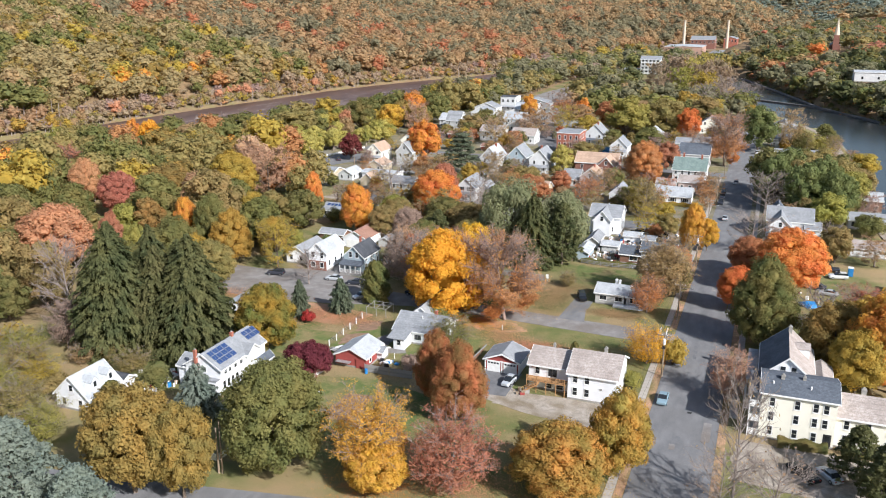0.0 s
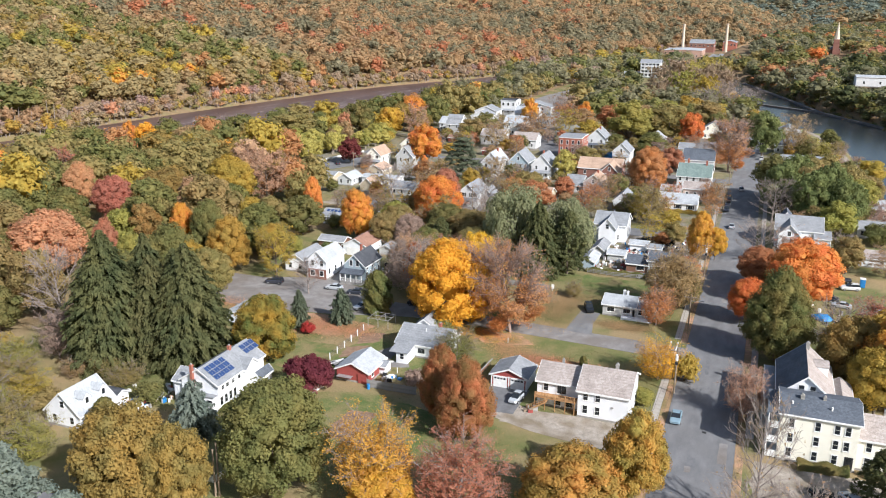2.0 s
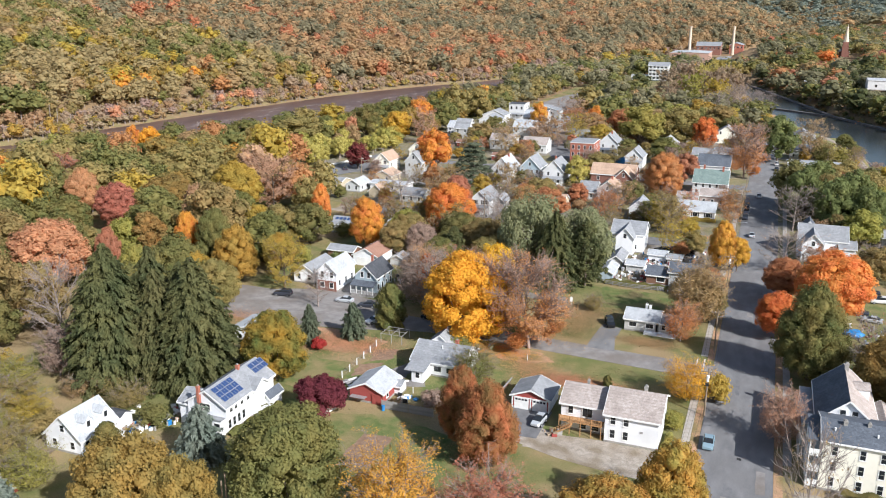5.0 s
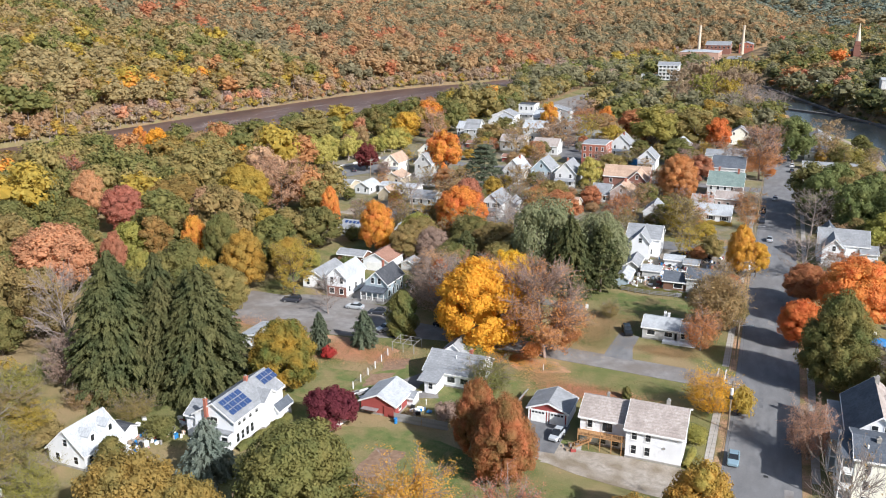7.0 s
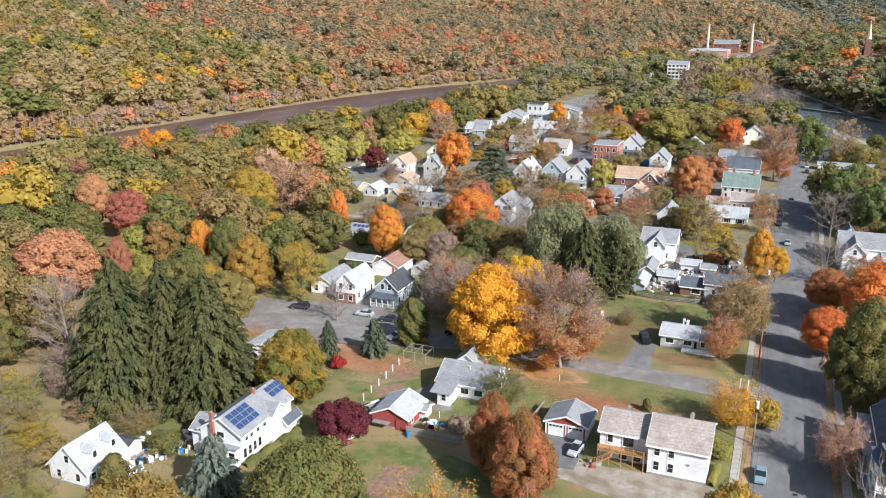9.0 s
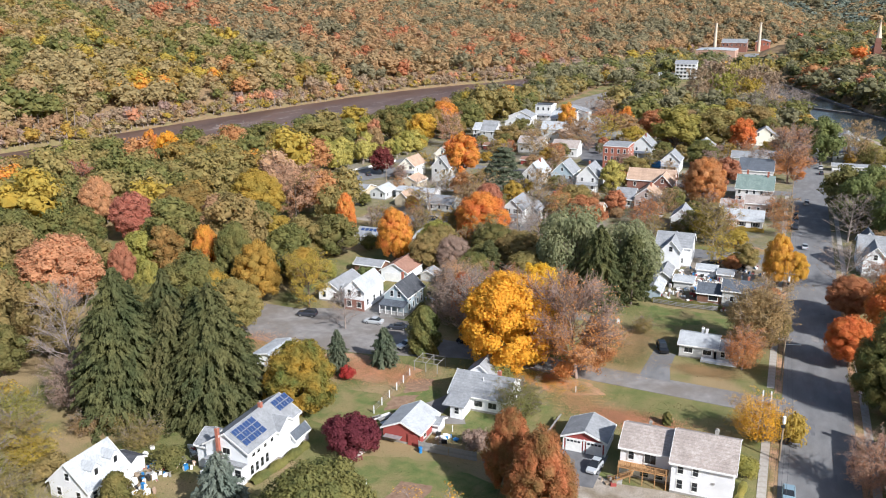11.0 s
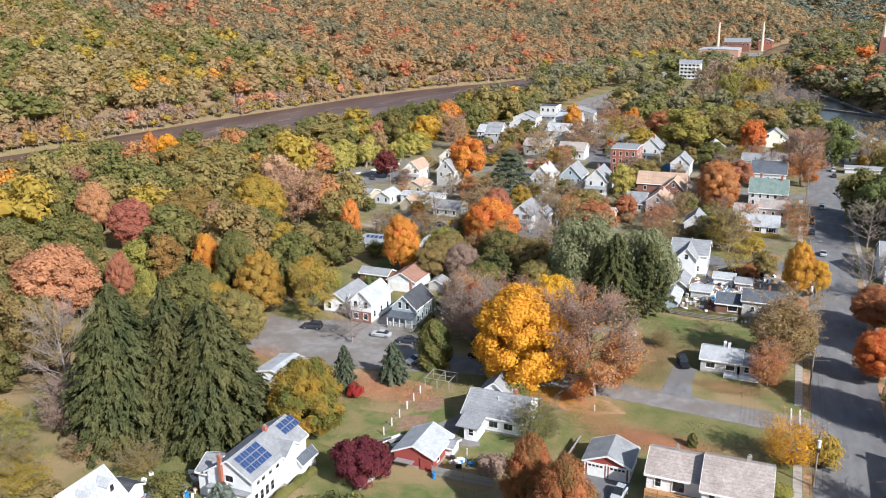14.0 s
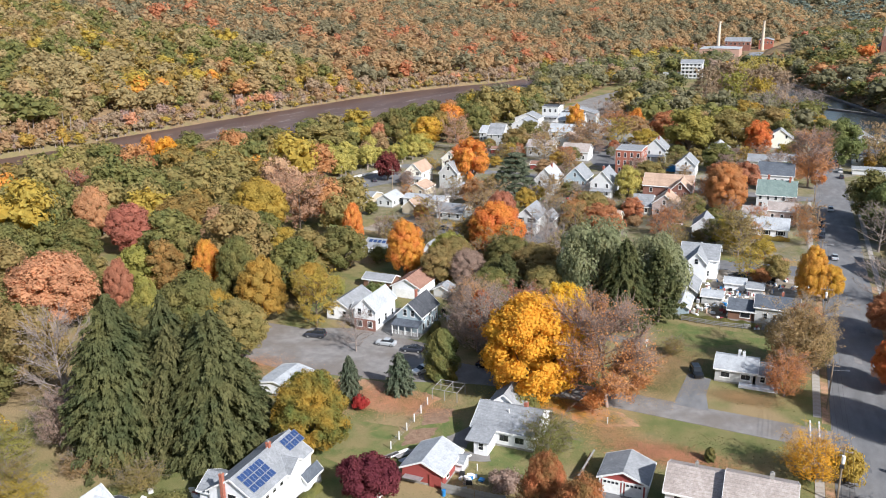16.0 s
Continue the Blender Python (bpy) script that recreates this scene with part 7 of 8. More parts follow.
# small trees and shrubs in the gardens of the town
rgt = np.random.default_rng(77)
planted = 0
garden = [("half", "brown"), ("mid", "olive"), ("half", "olive"), ("mid", "green"), ("half", "pink"), ("bush", "green"), ("bush", "olive"), ("mid", "rust"), ("half", "rust"), ("half", "gold"), ("mid", "gold"), ("bush", "brown"), ("bare", "brown")]
for k in range(1500):
    x, y = rgt.uniform(-150, 50), rgt.uniform(62, 335)
    form, colour = garden[int(rgt.integers(len(garden)))]
    r = rgt.uniform(1.8, 3.0) if form == "bush" else rgt.uniform(2.4, 4.4)
    if planted >= 250 or -5 < x < 15.5 or any(abs(y - c) < 6.5 + r * 0.6 for c in (94, 189)) or x > near_bank(y) - 6 or x < wood_edge(y) + 4 or (-165 < x < -95 and y > 250 and k % 2):
        continue
    if any(a - r * 0.8 < x < c + r * 0.8 and b - r * 0.9 < y < d + r * 0.7 for a, b, c, d in PLOTS):
        continue
    h = 2.2 + r * 0.5 if form == "bush" else r * rgt.uniform(1.7, 2.4)
    lab = "%s %s in a garden among houses" % (WORDS[colour], "shrub" if form == "bush" else "small tree")
    tree(form, {"half": 46, "mid": 201, "bush": 95, "bare": 65}[form] + k % 3, colour, x, y, h, r, "bush" if form == "bush" else "garden_tree", lab, "bush" if form == "bush" else "tree", "garden trees of the town", wood="twig" if form in ("bare", "half") else "bark")
    planted += 1

# ---- woods ----
rgw = np.random.default_rng(5)


def taken(x, y, f=0.95):
    return any((x - t[3]) ** 2 + (y - t[4]) ** 2 < (t[6] * f) ** 2 for t in TREES)


def drift(x, y, size, seed):
    """A slow wavering value, about -1 to 1, by which kinds of trees gather in stands."""
    return noise.noise(Vector((x / size, y / size, seed * 7.3))) * 1.6


def stand(x, y, mixes, size=55, seed=1, swing=1.1):
    """A colour for the tree at x, y out of several mixes, one for each kind of stand."""
    f = (drift(x, y, size, seed) * swing + 1) / 2 * (len(mixes) - 1) + rgw.normal(0, 0.3)
    mix = mixes[int(np.clip(round(f), 0, len(mixes) - 1))]
    p = np.array([b for _, b in mix])
    return mix[rgw.choice(len(mix), p=p / p.sum())][0]


WOOD_MIX = [
    [("leaf_green", 0.35), ("green", 0.45), ("olive", 0.15), ("conifer", 0.05)],
    [("green", 0.45), ("olive", 0.3), ("leaf_green", 0.15), ("gold", 0.06), ("lime", 0.06)],
    [("olive", 0.4), ("oak", 0.26), ("green", 0.14), ("gold", 0.08), ("rust", 0.04), ("brown", 0.06)],
    [("gold", 0.12), ("russet", 0.08), ("oak", 0.24), ("olive", 0.26), ("salmon", 0.05), ("orange", 0.03), ("red", 0.03), ("green", 0.2)],
]
MARKED = [(t[3], t[4], t[6]) for t in TREES if t[3] < -116 and t[4] < 190 and t[6] > 4.2 and t[0] in ("full", "tall", "leafy") and t[2] not in ("green", "olive")]


def before_marked(x, y):
    """How far a spot lies on the sunny open side of one of the marked trees; 99 if it doesn't."""
    near = 99.0
    for tx, ty, tr in MARKED:
        dx, dy = 5 - tx, -148 - ty
        L = math.hypot(dx, dy)
        d, side = ((x - tx) * dx + (y - ty) * dy) / L, abs((x - tx) * dy - (y - ty) * dx) / L
        if 0 < d < tr + 17 and side < tr * 0.95:
            near = min(near, d - tr)
    return near


near_wood, far_wood = [], []
for yy in np.arange(-44, 420, 12.2):
    for xx in np.arange(-440, -112, 12.2):
        x, y = xx + rgw.uniform(-4.4, 4.4), yy + rgw.uniform(-4.4, 4.4)
        u = river_u(x, y)
        if u > river_near(y) - 10 or x > wood_edge(y) or x < -150 - 1.25 * (y + 150) or taken(x, y) or before_marked(x, y) < 3:
            continue
        (near_wood if (x - 5) ** 2 + (y + 150) ** 2 < 262 ** 2 else far_wood).append((x, y))
for k, (x, y) in enumerate(near_wood[:300]):
    c = stand(x, y, WOOD_MIX, 38, 2)
    sz = float(np.clip(rgw.normal(1.0, 0.2), 0.62, 1.4))
    if before_marked(x, y) < 20:
        sz *= 0.7
    if y < -12 and c in ("brown", "salmon", "rust", "red"):
        c = "lime" if k % 2 else "green"
    edge = float(wood_edge(y)) - x < 14
    if rgw.uniform() < 0.05:
        tree("half", 13 + (k % 2) * 10, "brown", x, y, 14 * sz, 5.6 * sz, "bare_tree", "half-bare brown tree in the wood", group="trees of the wood", wood="twig")
        continue
    tree("grove", 201 + int(rgw.integers(6)), c, x, y, (12.5 if edge else 15.0) * sz * rgw.uniform(0.82, 1.2), 6.5 * sz, "oak_tree", "%s tree in the dense wood" % WORDS[c], group="trees of the wood")
far_wood += near_wood[300:]

CROWNS = {}


def crowns(level):
    """Crowns of unit size in several forms, coarser for woods that lie further off."""
    if level not in CROWNS:
        bough, clump, leaves, size = {"mid": (15, 6, 1250, 0.4), "far": (9, 3, 230, 0.72), "dim": (6, 3, 110, 0.95), "hazy": (5, 2, 46, 1.25)}[level]
        CROWNS[level] = []
        for k in range(7):
            v, f = broadleaf(900 + k, 15, 6, leaves, size, 0.06 + 0.05 * (k % 3), bough, clump, 0.1 * (k % 2))[1]
            CROWNS[level].append((v / [6, 6, 15], f))
    return CROWNS[level]


def woodland(name, label, spots, seed, level="far", mixes=None, size=55, stems=1):
    """Many crowns far off, joined into one mesh with their stems. spots: x, y, height, radius."""
    rg = np.random.default_rng(seed)
    S = np.array(spots)
    n = len(S)
    z = terrain(S[:, 0], S[:, 1])
    names = sorted({c for m in mixes for c, _ in m})
    kind = np.array([names.index(stand(x, y, mixes, size, seed)) for x, y in S[:, :2]])
    form = rg.integers(0, 7, n)
    turn = rg.uniform(0, 6.283, n)
    V, F, I, k0 = [], [], [], 0
    for k, (v0, f0) in enumerate(crowns(level)):
        w = np.where(form == k)[0]
        if not len(w):
            continue
        c, s_ = np.cos(turn[w])[:, None], np.sin(turn[w])[:, None]
        x, y = v0[None, :, 0], v0[None, :, 1]
        v = np.stack([(x * c - y * s_) * S[w, 3:4] + S[w, 0:1], (x * s_ + y * c) * S[w, 3:4] + S[w, 1:2], v0[None, :, 2] * S[w, 2:3] + z[w, None]], -1)
        V.append(v.reshape(-1, 3))
        F.append((f0[None] + (np.arange(len(w)) * len(v0))[:, None, None]).reshape(-1, 3) + k0)
        I.append(np.repeat(kind[w], len(f0)))
        k0 += v.shape[0] * v.shape[1]
    S = np.repeat(S, stems, 0)
    if stems > 1:
        S[:, :2] += rg.normal(0, 2.2, (len(S), 2))
        S[:, 2] *= rg.uniform(1.0, 1.7, len(S))
    n, z = len(S), terrain(S[:, 0], S[:, 1])
    ring = np.array([[math.cos(t), math.sin(t), 0] for t in (0.3, 2.4, 4.5)])
    lo = np.stack([S[:, 0], S[:, 1], z - 1], -1)[:, None, :] + ring * 0.3
    hi = np.stack([S[:, 0] + rg.normal(0, 0.8, n), S[:, 1], z + S[:, 2] * 0.6], -1)[:, None, :] + ring * 0.15
    one = np.array([(0, 1, 4), (0, 4, 3), (1, 2, 5), (1, 5, 4), (2, 0, 3), (2, 3, 5)])
    V.append(np.concatenate([lo, hi], 1).reshape(-1, 3))
    F.append((np.arange(n)[:, None, None] * 6 + one).reshape(-1, 3) + k0)
    I.append(np.full(n * 6, len(names)))
    ob = new(name, mesh_of(name, np.concatenate(V), np.concatenate(F), [M[a] for a in names] + [M["twig"]], np.concatenate(I)))
    return tagged(ob, label, "woods", kind="stuff")


def wood_size(x, y):
    """Height and radius of a tree of the wood; lower towards the river."""
    s = float(np.clip(rgw.normal(1.0, 0.2), 0.6, 1.45))
    low = float(sstep(5, 60, river_near(y) - river_u(x, y)))
    if before_marked(x, y) < 20:
        s *= 0.7
    return (9.0 + 5.5 * low) * s * rgw.uniform(0.82, 1.2), 6.7 * s


thicket = [(x + rgw.uniform(-5, 5), y + rgw.uniform(-5, 5), rgw.uniform(5.0, 10.5), rgw.uniform(2.6, 4.4)) for x, y in far_wood if x > -224 and 160 < y < 264 for k in range(3)]
far_wood = [(x, y) for x, y in far_wood if not (x > -224 and 160 < y < 264)]
woodland("thicket", "young yellow-green trees and shrubs beside the lot", thicket, 27, "mid", [[("lime", 0.4), ("green", 0.15), ("straw", 0.45)], [("straw", 0.4), ("gold", 0.25), ("lime", 0.2), ("brown", 0.15)]], 20)
woodland("woods", "dense mixed autumn wood beside the river", [(x, y, *wood_size(x, y)) for x, y in far_wood], 11, "mid", WOOD_MIX, 42)

hill, shore, hill_far = [], [], []
for a0, a1, u0, u1, step in ((-420, 760, 4, 330, 11.4), (-420, 900, 330, 640, 14.0), (760, 1400, -60, 420, 14.0), (900, 1400, 420, 900, 18.0), (1400, 2300, -420, 900, 18.0), (900, 2300, 900, 1500, 36.0)):
    for a in np.arange(a0, a1, step):
        for u in np.arange(u0, u1, step):
            a_, u_ = a + rgw.uniform(-0.45, 0.45) * step, u + rgw.uniform(-0.45, 0.45) * step
            x, y = RX + RDX * a_ - RDY * u_, RY + RDY * a_ + RDX * u_
            bank = float(far_bank(y))
            if x < -170 - 1.3 * (y + 150) or u_ < bank + 4 or (x > 0.02 * y + 40):
                continue
            s = float(np.clip(rgw.normal(1.0, 0.22), 0.6, 1.5)) * (step / 11.0) ** 0.8
            edge = u_ < bank + 26
            (shore if edge else hill if step < 15 else hill_far).append((x, y, (8.5 if edge else 14.0) * s, (3.8 if edge else 7.2) * s))
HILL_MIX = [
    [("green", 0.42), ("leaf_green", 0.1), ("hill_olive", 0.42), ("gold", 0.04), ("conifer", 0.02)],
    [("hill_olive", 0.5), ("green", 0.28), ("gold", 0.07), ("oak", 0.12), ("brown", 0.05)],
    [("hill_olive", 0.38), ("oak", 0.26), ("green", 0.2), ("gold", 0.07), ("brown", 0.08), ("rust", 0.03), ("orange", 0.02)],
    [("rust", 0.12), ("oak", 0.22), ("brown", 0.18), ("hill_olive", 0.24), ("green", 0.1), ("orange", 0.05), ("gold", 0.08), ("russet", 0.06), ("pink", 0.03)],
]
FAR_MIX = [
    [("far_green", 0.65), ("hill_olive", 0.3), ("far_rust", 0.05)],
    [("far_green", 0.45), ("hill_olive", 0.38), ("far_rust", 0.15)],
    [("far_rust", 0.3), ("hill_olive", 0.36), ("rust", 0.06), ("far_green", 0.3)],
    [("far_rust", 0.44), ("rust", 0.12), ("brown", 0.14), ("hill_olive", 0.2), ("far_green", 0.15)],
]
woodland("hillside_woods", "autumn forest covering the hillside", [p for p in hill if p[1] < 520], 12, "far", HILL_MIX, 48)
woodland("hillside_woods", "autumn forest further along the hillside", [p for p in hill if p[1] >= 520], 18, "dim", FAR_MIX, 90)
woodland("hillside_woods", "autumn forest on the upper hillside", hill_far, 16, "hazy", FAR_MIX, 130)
woodland("riverside_woods", "thin pale trees along the river bank", shore, 17, "far", [[("tan", 0.4), ("pink", 0.16), ("brown", 0.24), ("gold", 0.12), ("salmon", 0.08)], [("tan", 0.3), ("gold", 0.22), ("brown", 0.24), ("olive", 0.22)]], 20, 2)

under = []
for k in range(1100):
    a_ = rgw.uniform(-260, 520)
    x0, y0 = RX + RDX * a_, RY + RDY * a_
    u_ = float(far_bank(y0)) + abs(rgw.normal(0, 1)) * 13 + 3.5
    under.append((x0 - RDY * u_, y0 + RDX * u_, rgw.uniform(2.5, 6.5), rgw.uniform(1.8, 3.4)))
woodland("scrub", "tangled tan and grey scrub along the river bank", under, 21, "hazy", [[("tan", 0.3), ("pink", 0.08), ("brown", 0.28), ("gold", 0.12), ("olive", 0.18), ("salmon", 0.04)]], 20)

flat = []
for yy in np.arange(345, 1500, 13.0):
    for xx in np.arange(-330, 60, 13.0):
        x, y = xx + rgw.uniform(-5, 5), yy + rgw.uniform(-5, 5)
        u = river_u(x, y)
        if u > river_near(y) - (30 if y < 430 else 10) or canal_v(x, y) > -40 and x > near_bank(y) - 12 or x > near_bank(y) - 12:
            continue
        if x > (2 if y < 400 else -24 if y < 560 else -30) or (-165 < x < -95 and y < 372) or (-160 < x < -120 and 372 < y < 590):
            continue
        if (-74 < x and 435 < y < 600) or (-136 < x < -66 and 620 < y < 690) or (-140 < x < -30 and 940 < y < 1290) or (-84 < x < -34 and 768 < y < 1100) or (abs(x + 95 - (640 - y) * 0.115) < 13 and 470 < y < 665) or (-140 < x < -84 and 600 < y < 712):
            continue
        s = float(np.clip(rgw.normal(1.0, 0.2), 0.6, 1.4))
        flat.append((x, y, 13.5 * s, 7.0 * s))
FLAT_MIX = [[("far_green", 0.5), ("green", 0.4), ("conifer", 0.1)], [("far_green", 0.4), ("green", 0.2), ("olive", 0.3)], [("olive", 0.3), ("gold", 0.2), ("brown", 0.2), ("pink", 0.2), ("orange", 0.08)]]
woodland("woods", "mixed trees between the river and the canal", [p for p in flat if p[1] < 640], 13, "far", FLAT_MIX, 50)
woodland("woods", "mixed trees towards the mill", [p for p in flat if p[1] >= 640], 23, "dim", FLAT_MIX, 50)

east, scrub = [], []
for yy in np.arange(200, 1700, 13.0):
    for xx in np.arange(-60, 620, 13.0):
        x, y = xx + rgw.uniform(-5, 5), yy + rgw.uniform(-5, 5)
        v = canal_v(x, y) - float(canal_edge(y))
        if (v < 5 and y < 790) or x < -60 or (x < -15 and 860 < y < 1300) or x > 60 + 0.45 * (y + 160) or (y > 1300 and x < 0.02 * y + 40):
            continue
        if any(a - 8 < x < c + 8 and b - 55 < y < d + 4 for a, b, c, d in ((72, 560, 140, 580), (150, 640, 190, 660), (30, 642, 41, 653), (130, 500, 146, 512), (66, 800, 84, 935))):
            continue
        s = float(np.clip(rgw.normal(1.0, 0.22), 0.6, 1.45))
        east.append((x, y, 13 * s, 7.6 * s))
for k in range(420):
    y = rgw.uniform(230, 730)
    x = -3 + (float(canal_edge(y)) + rgw.uniform(1.5, 14) - (y - 595) * 0.413) / 0.911
    scrub.append((x, y, rgw.uniform(2.5, 6), rgw.uniform(2, 4)))
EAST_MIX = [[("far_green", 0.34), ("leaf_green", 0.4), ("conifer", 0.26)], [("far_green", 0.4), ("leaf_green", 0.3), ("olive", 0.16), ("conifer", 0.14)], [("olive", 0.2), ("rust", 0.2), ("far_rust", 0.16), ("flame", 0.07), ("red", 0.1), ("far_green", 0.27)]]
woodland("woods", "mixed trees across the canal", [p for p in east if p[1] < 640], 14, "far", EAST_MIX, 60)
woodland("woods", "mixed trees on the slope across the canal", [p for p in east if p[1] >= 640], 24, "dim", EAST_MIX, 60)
woodland("scrub", "low scrub along the canal's far shore", scrub, 19, "far", EAST_MIX, 20)

ridge = []
for yy in np.arange(1800, 3700, 36.0):
    for xx in np.arange(-900, 1900, 36.0):
        x, y = xx + rgw.uniform(-14, 14), yy + rgw.uniform(-14, 14)
        if x > 0.5 * y + 150 or (x < 0.02 * y + 30 and y < 2500) or x < -0.35 * (y - 1500):
            continue
        ridge.append((x, y, 24 * rgw.uniform(0.8, 1.2), 19))
# The blue share of the mix is aerial haze painted as leaf colour.
woodland("distant_woods", "wooded hills on the horizon, leaf colour tinted blue-green for haze", ridge, 15, "hazy", [[("far_green", 0.4), ("blue", 0.6)], [("far_green", 0.5), ("blue", 0.5)], [("far_rust", 0.4), ("far_green", 0.3), ("blue", 0.3)]], 260)

# ---- vehicles ----


def loft(stations):
    """A closed rounded body through cross-sections (x, bottom, top, half width)."""
    bm = bmesh.new()
    rows = []
    for x, zb, zt, hw in stations:
        k = min(0.16, (zt - zb) * 0.3)
        pts = [(-hw, zb + k), (-hw * 0.93, zb), (hw * 0.93, zb), (hw, zb + k), (hw, zt - k), (hw * 0.86, zt), (-hw * 0.86, zt), (-hw, zt - k)]
        rows.append([bm.verts.new((y, x, z)) for y, z in pts])
    for a, b in zip(rows, rows[1:]):
        for i in range(8):
            j = (i + 1) % 8
            bm.faces.new((a[i], a[j], b[j], b[i]))
    bm.faces.new(rows[0][::-1])
    bm.faces.new(rows[-1])
    return bm


CARS = {"hatchback": ([(-1.85, 0.38, 0.95, 0.76), (-1.72, 0.28, 1.02, 0.82), (0.8, 0.26, 1.0, 0.84), (1.65, 0.28, 0.86, 0.8), (1.85, 0.38, 0.74, 0.7)], [(-1.78, 0.92, 1.0, 0.74), (-1.5, 0.92, 1.5, 0.66), (0.1, 0.92, 1.54, 0.67), (0.95, 0.92, 1.02, 0.74)]),
        "sedan": ([(-2.2, 0.35, 0.8, 0.78), (-2.05, 0.25, 0.95, 0.86), (-0.9, 0.22, 1.0, 0.9), (0.9, 0.22, 0.97, 0.9), (2.0, 0.25, 0.82, 0.86), (2.2, 0.35, 0.7, 0.74)], [(-1.6, 0.9, 1.0, 0.78), (-0.95, 0.9, 1.42, 0.7), (0.3, 0.9, 1.44, 0.7), (1.05, 0.9, 1.0, 0.78)]),
        "suv": ([(-2.25, 0.4, 1.0, 0.82), (-2.1, 0.3, 1.1, 0.92), (0.9, 0.28, 1.1, 0.94), (2.1, 0.3, 0.98, 0.9), (2.3, 0.4, 0.85, 0.78)], [(-2.15, 1.0, 1.1, 0.82), (-1.9, 1.0, 1.7, 0.76), (0.2, 1.0, 1.74, 0.76), (1.0, 1.0, 1.12, 0.82)]),
        "truck": ([(-2.8, 0.5, 1.05, 0.9), (-2.7, 0.45, 1.1, 0.95), (1.1, 0.4, 1.12, 0.97), (2.5, 0.42, 1.08, 0.94), (2.75, 0.5, 0.95, 0.85)], [(-0.9, 1.0, 1.1, 0.85), (-0.75, 1.0, 1.8, 0.78), (0.6, 1.0, 1.82, 0.78), (1.2, 1.0, 1.14, 0.85)])}
CAR_MESH = {}


def car(form, colour, x, y, rz, label):
    """A parked car: painted body, glass, roof, wheels and lamps."""
    c = thing("car", label, "car", x, y, 0.06 if abs(x) < 14 else 0.04, rz)
    body, glass = CARS[form]
    if form not in CAR_MESH:
        CAR_MESH[form] = {}
    d = CAR_MESH[form]

    def shared(name, make, mat, parent, at=None, lab=""):
        key = (name, mat)
        if key in d:
            return part(name, d[key], None, parent, lab, at)
        o = part(name, make(), M[mat], parent, lab, at)
        d[key] = o.data
        return o

    shared("body", lambda: loft(body), colour, c)
    shared("cabin_glass", lambda: loft(glass), "glass", c)
    g1, g2 = glass[1], glass[2]
    shared("roof", lambda: boxes((-g1[3] + 0.06, g1[0] + 0.05, g1[2] - 0.03, g1[3] - 0.06, g2[0] - 0.02, g1[2] + 0.03)), colour, c)
    L0, L1 = body[0][0], body[-1][0]

    def wheel():
        bm = bmesh.new()
        rod(bm, (-0.11, 0, 0), (0.11, 0, 0), 0.33, 0.33, 14)
        return bm

    def rim():
        bm = bmesh.new()
        rod(bm, (-0.125, 0, 0), (0.125, 0, 0), 0.2, 0.2, 10)
        return bm

    for sx in (-1, 1):
        for yy in (L0 + 0.8, L1 - 0.85):
            w = shared("wheel", wheel, "dark", c, pose(sx * 0.82, yy, 0.33))
            shared("rim", rim, "metal", w)
        shared("headlight", lambda: boxes((-0.16, -0.05, -0.08, 0.16, 0.05, 0.08)), "trim", c, pose(sx * 0.58, L1 - 0.06, body[-1][2] - 0.14))
        shared("tail_light", lambda: boxes((-0.14, -0.05, -0.1, 0.14, 0.05, 0.1)), "car_red", c, pose(sx * 0.6, L0 + 0.04, body[0][2] - 0.12))
    return c


car("sedan", "car_blue", 1.5, -27.9, 180, "pale blue sedan parked at the street edge")
car("hatchback", "car_silver", -25.9, -31.2, 172, "silver hatchback parked before the garage")
car("suv", "car_black", -23.2, 19.0, 200, "dark sport utility car on the driveway")
car("suv", "car_dark", -101.4, 8.6, 100, "dark sport utility car in the lot")
car("sedan", "car_silver", -85.2, 10.2, 95, "silver station wagon before the blue house")
car("sedan", "car_dark", -78.6, 9.2, 100, "dark green station wagon before the blue house")
car("sedan", "car_white", -72.6, 0.8, 150, "white sedan half hidden by trees")
car("suv", "car_black", -61.5, 7.0, 80, "dark car under the trees")
car("truck", "car_black", 24.0, -45.2, 40, "black pickup truck in the yard")
car("sedan", "car_silver", 27.6, -44.2, 35, "silver sedan in the yard")
car("sedan", "car_dark", 35.5, -46.0, 20, "dark sedan in the yard")
car("suv", "car_red", 17.0, -6.5, 90, "red car beside the street")
car("suv", "car_white", 34.4, 57.6, 100, "white sport utility car on the grass")
car("truck", "car_dark", 32.2, 63.2, 95, "dark pickup truck on the grass")
car("sedan", "car_silver", 31.5, 43.0, 80, "grey car in the yard")
car("sedan", "car_dark", 29.0, 47.0, 85, "dark car in the yard")
for k, (x, y, col, rz) in enumerate(((4.4, 170, "car_white", 0), (0.9, 152, "car_black", 180), (1.0, 133, "car_dark", 180), (10.2, 231, "car_dark", 0), (10.2, 244, "car_white", 0), (1.0, 224, "car_white", 180), (9.8, 262, "car_silver", 0), (3.8, 110, "car_silver", 0), (1.0, 142, "car_dark", 180))):
    car("sedan" if k % 2 else "suv", col, x, y, rz, "%s car on the main street" % {"car_white": "small white", "car_black": "small black", "car_dark": "small dark", "car_silver": "small silver"}[col])
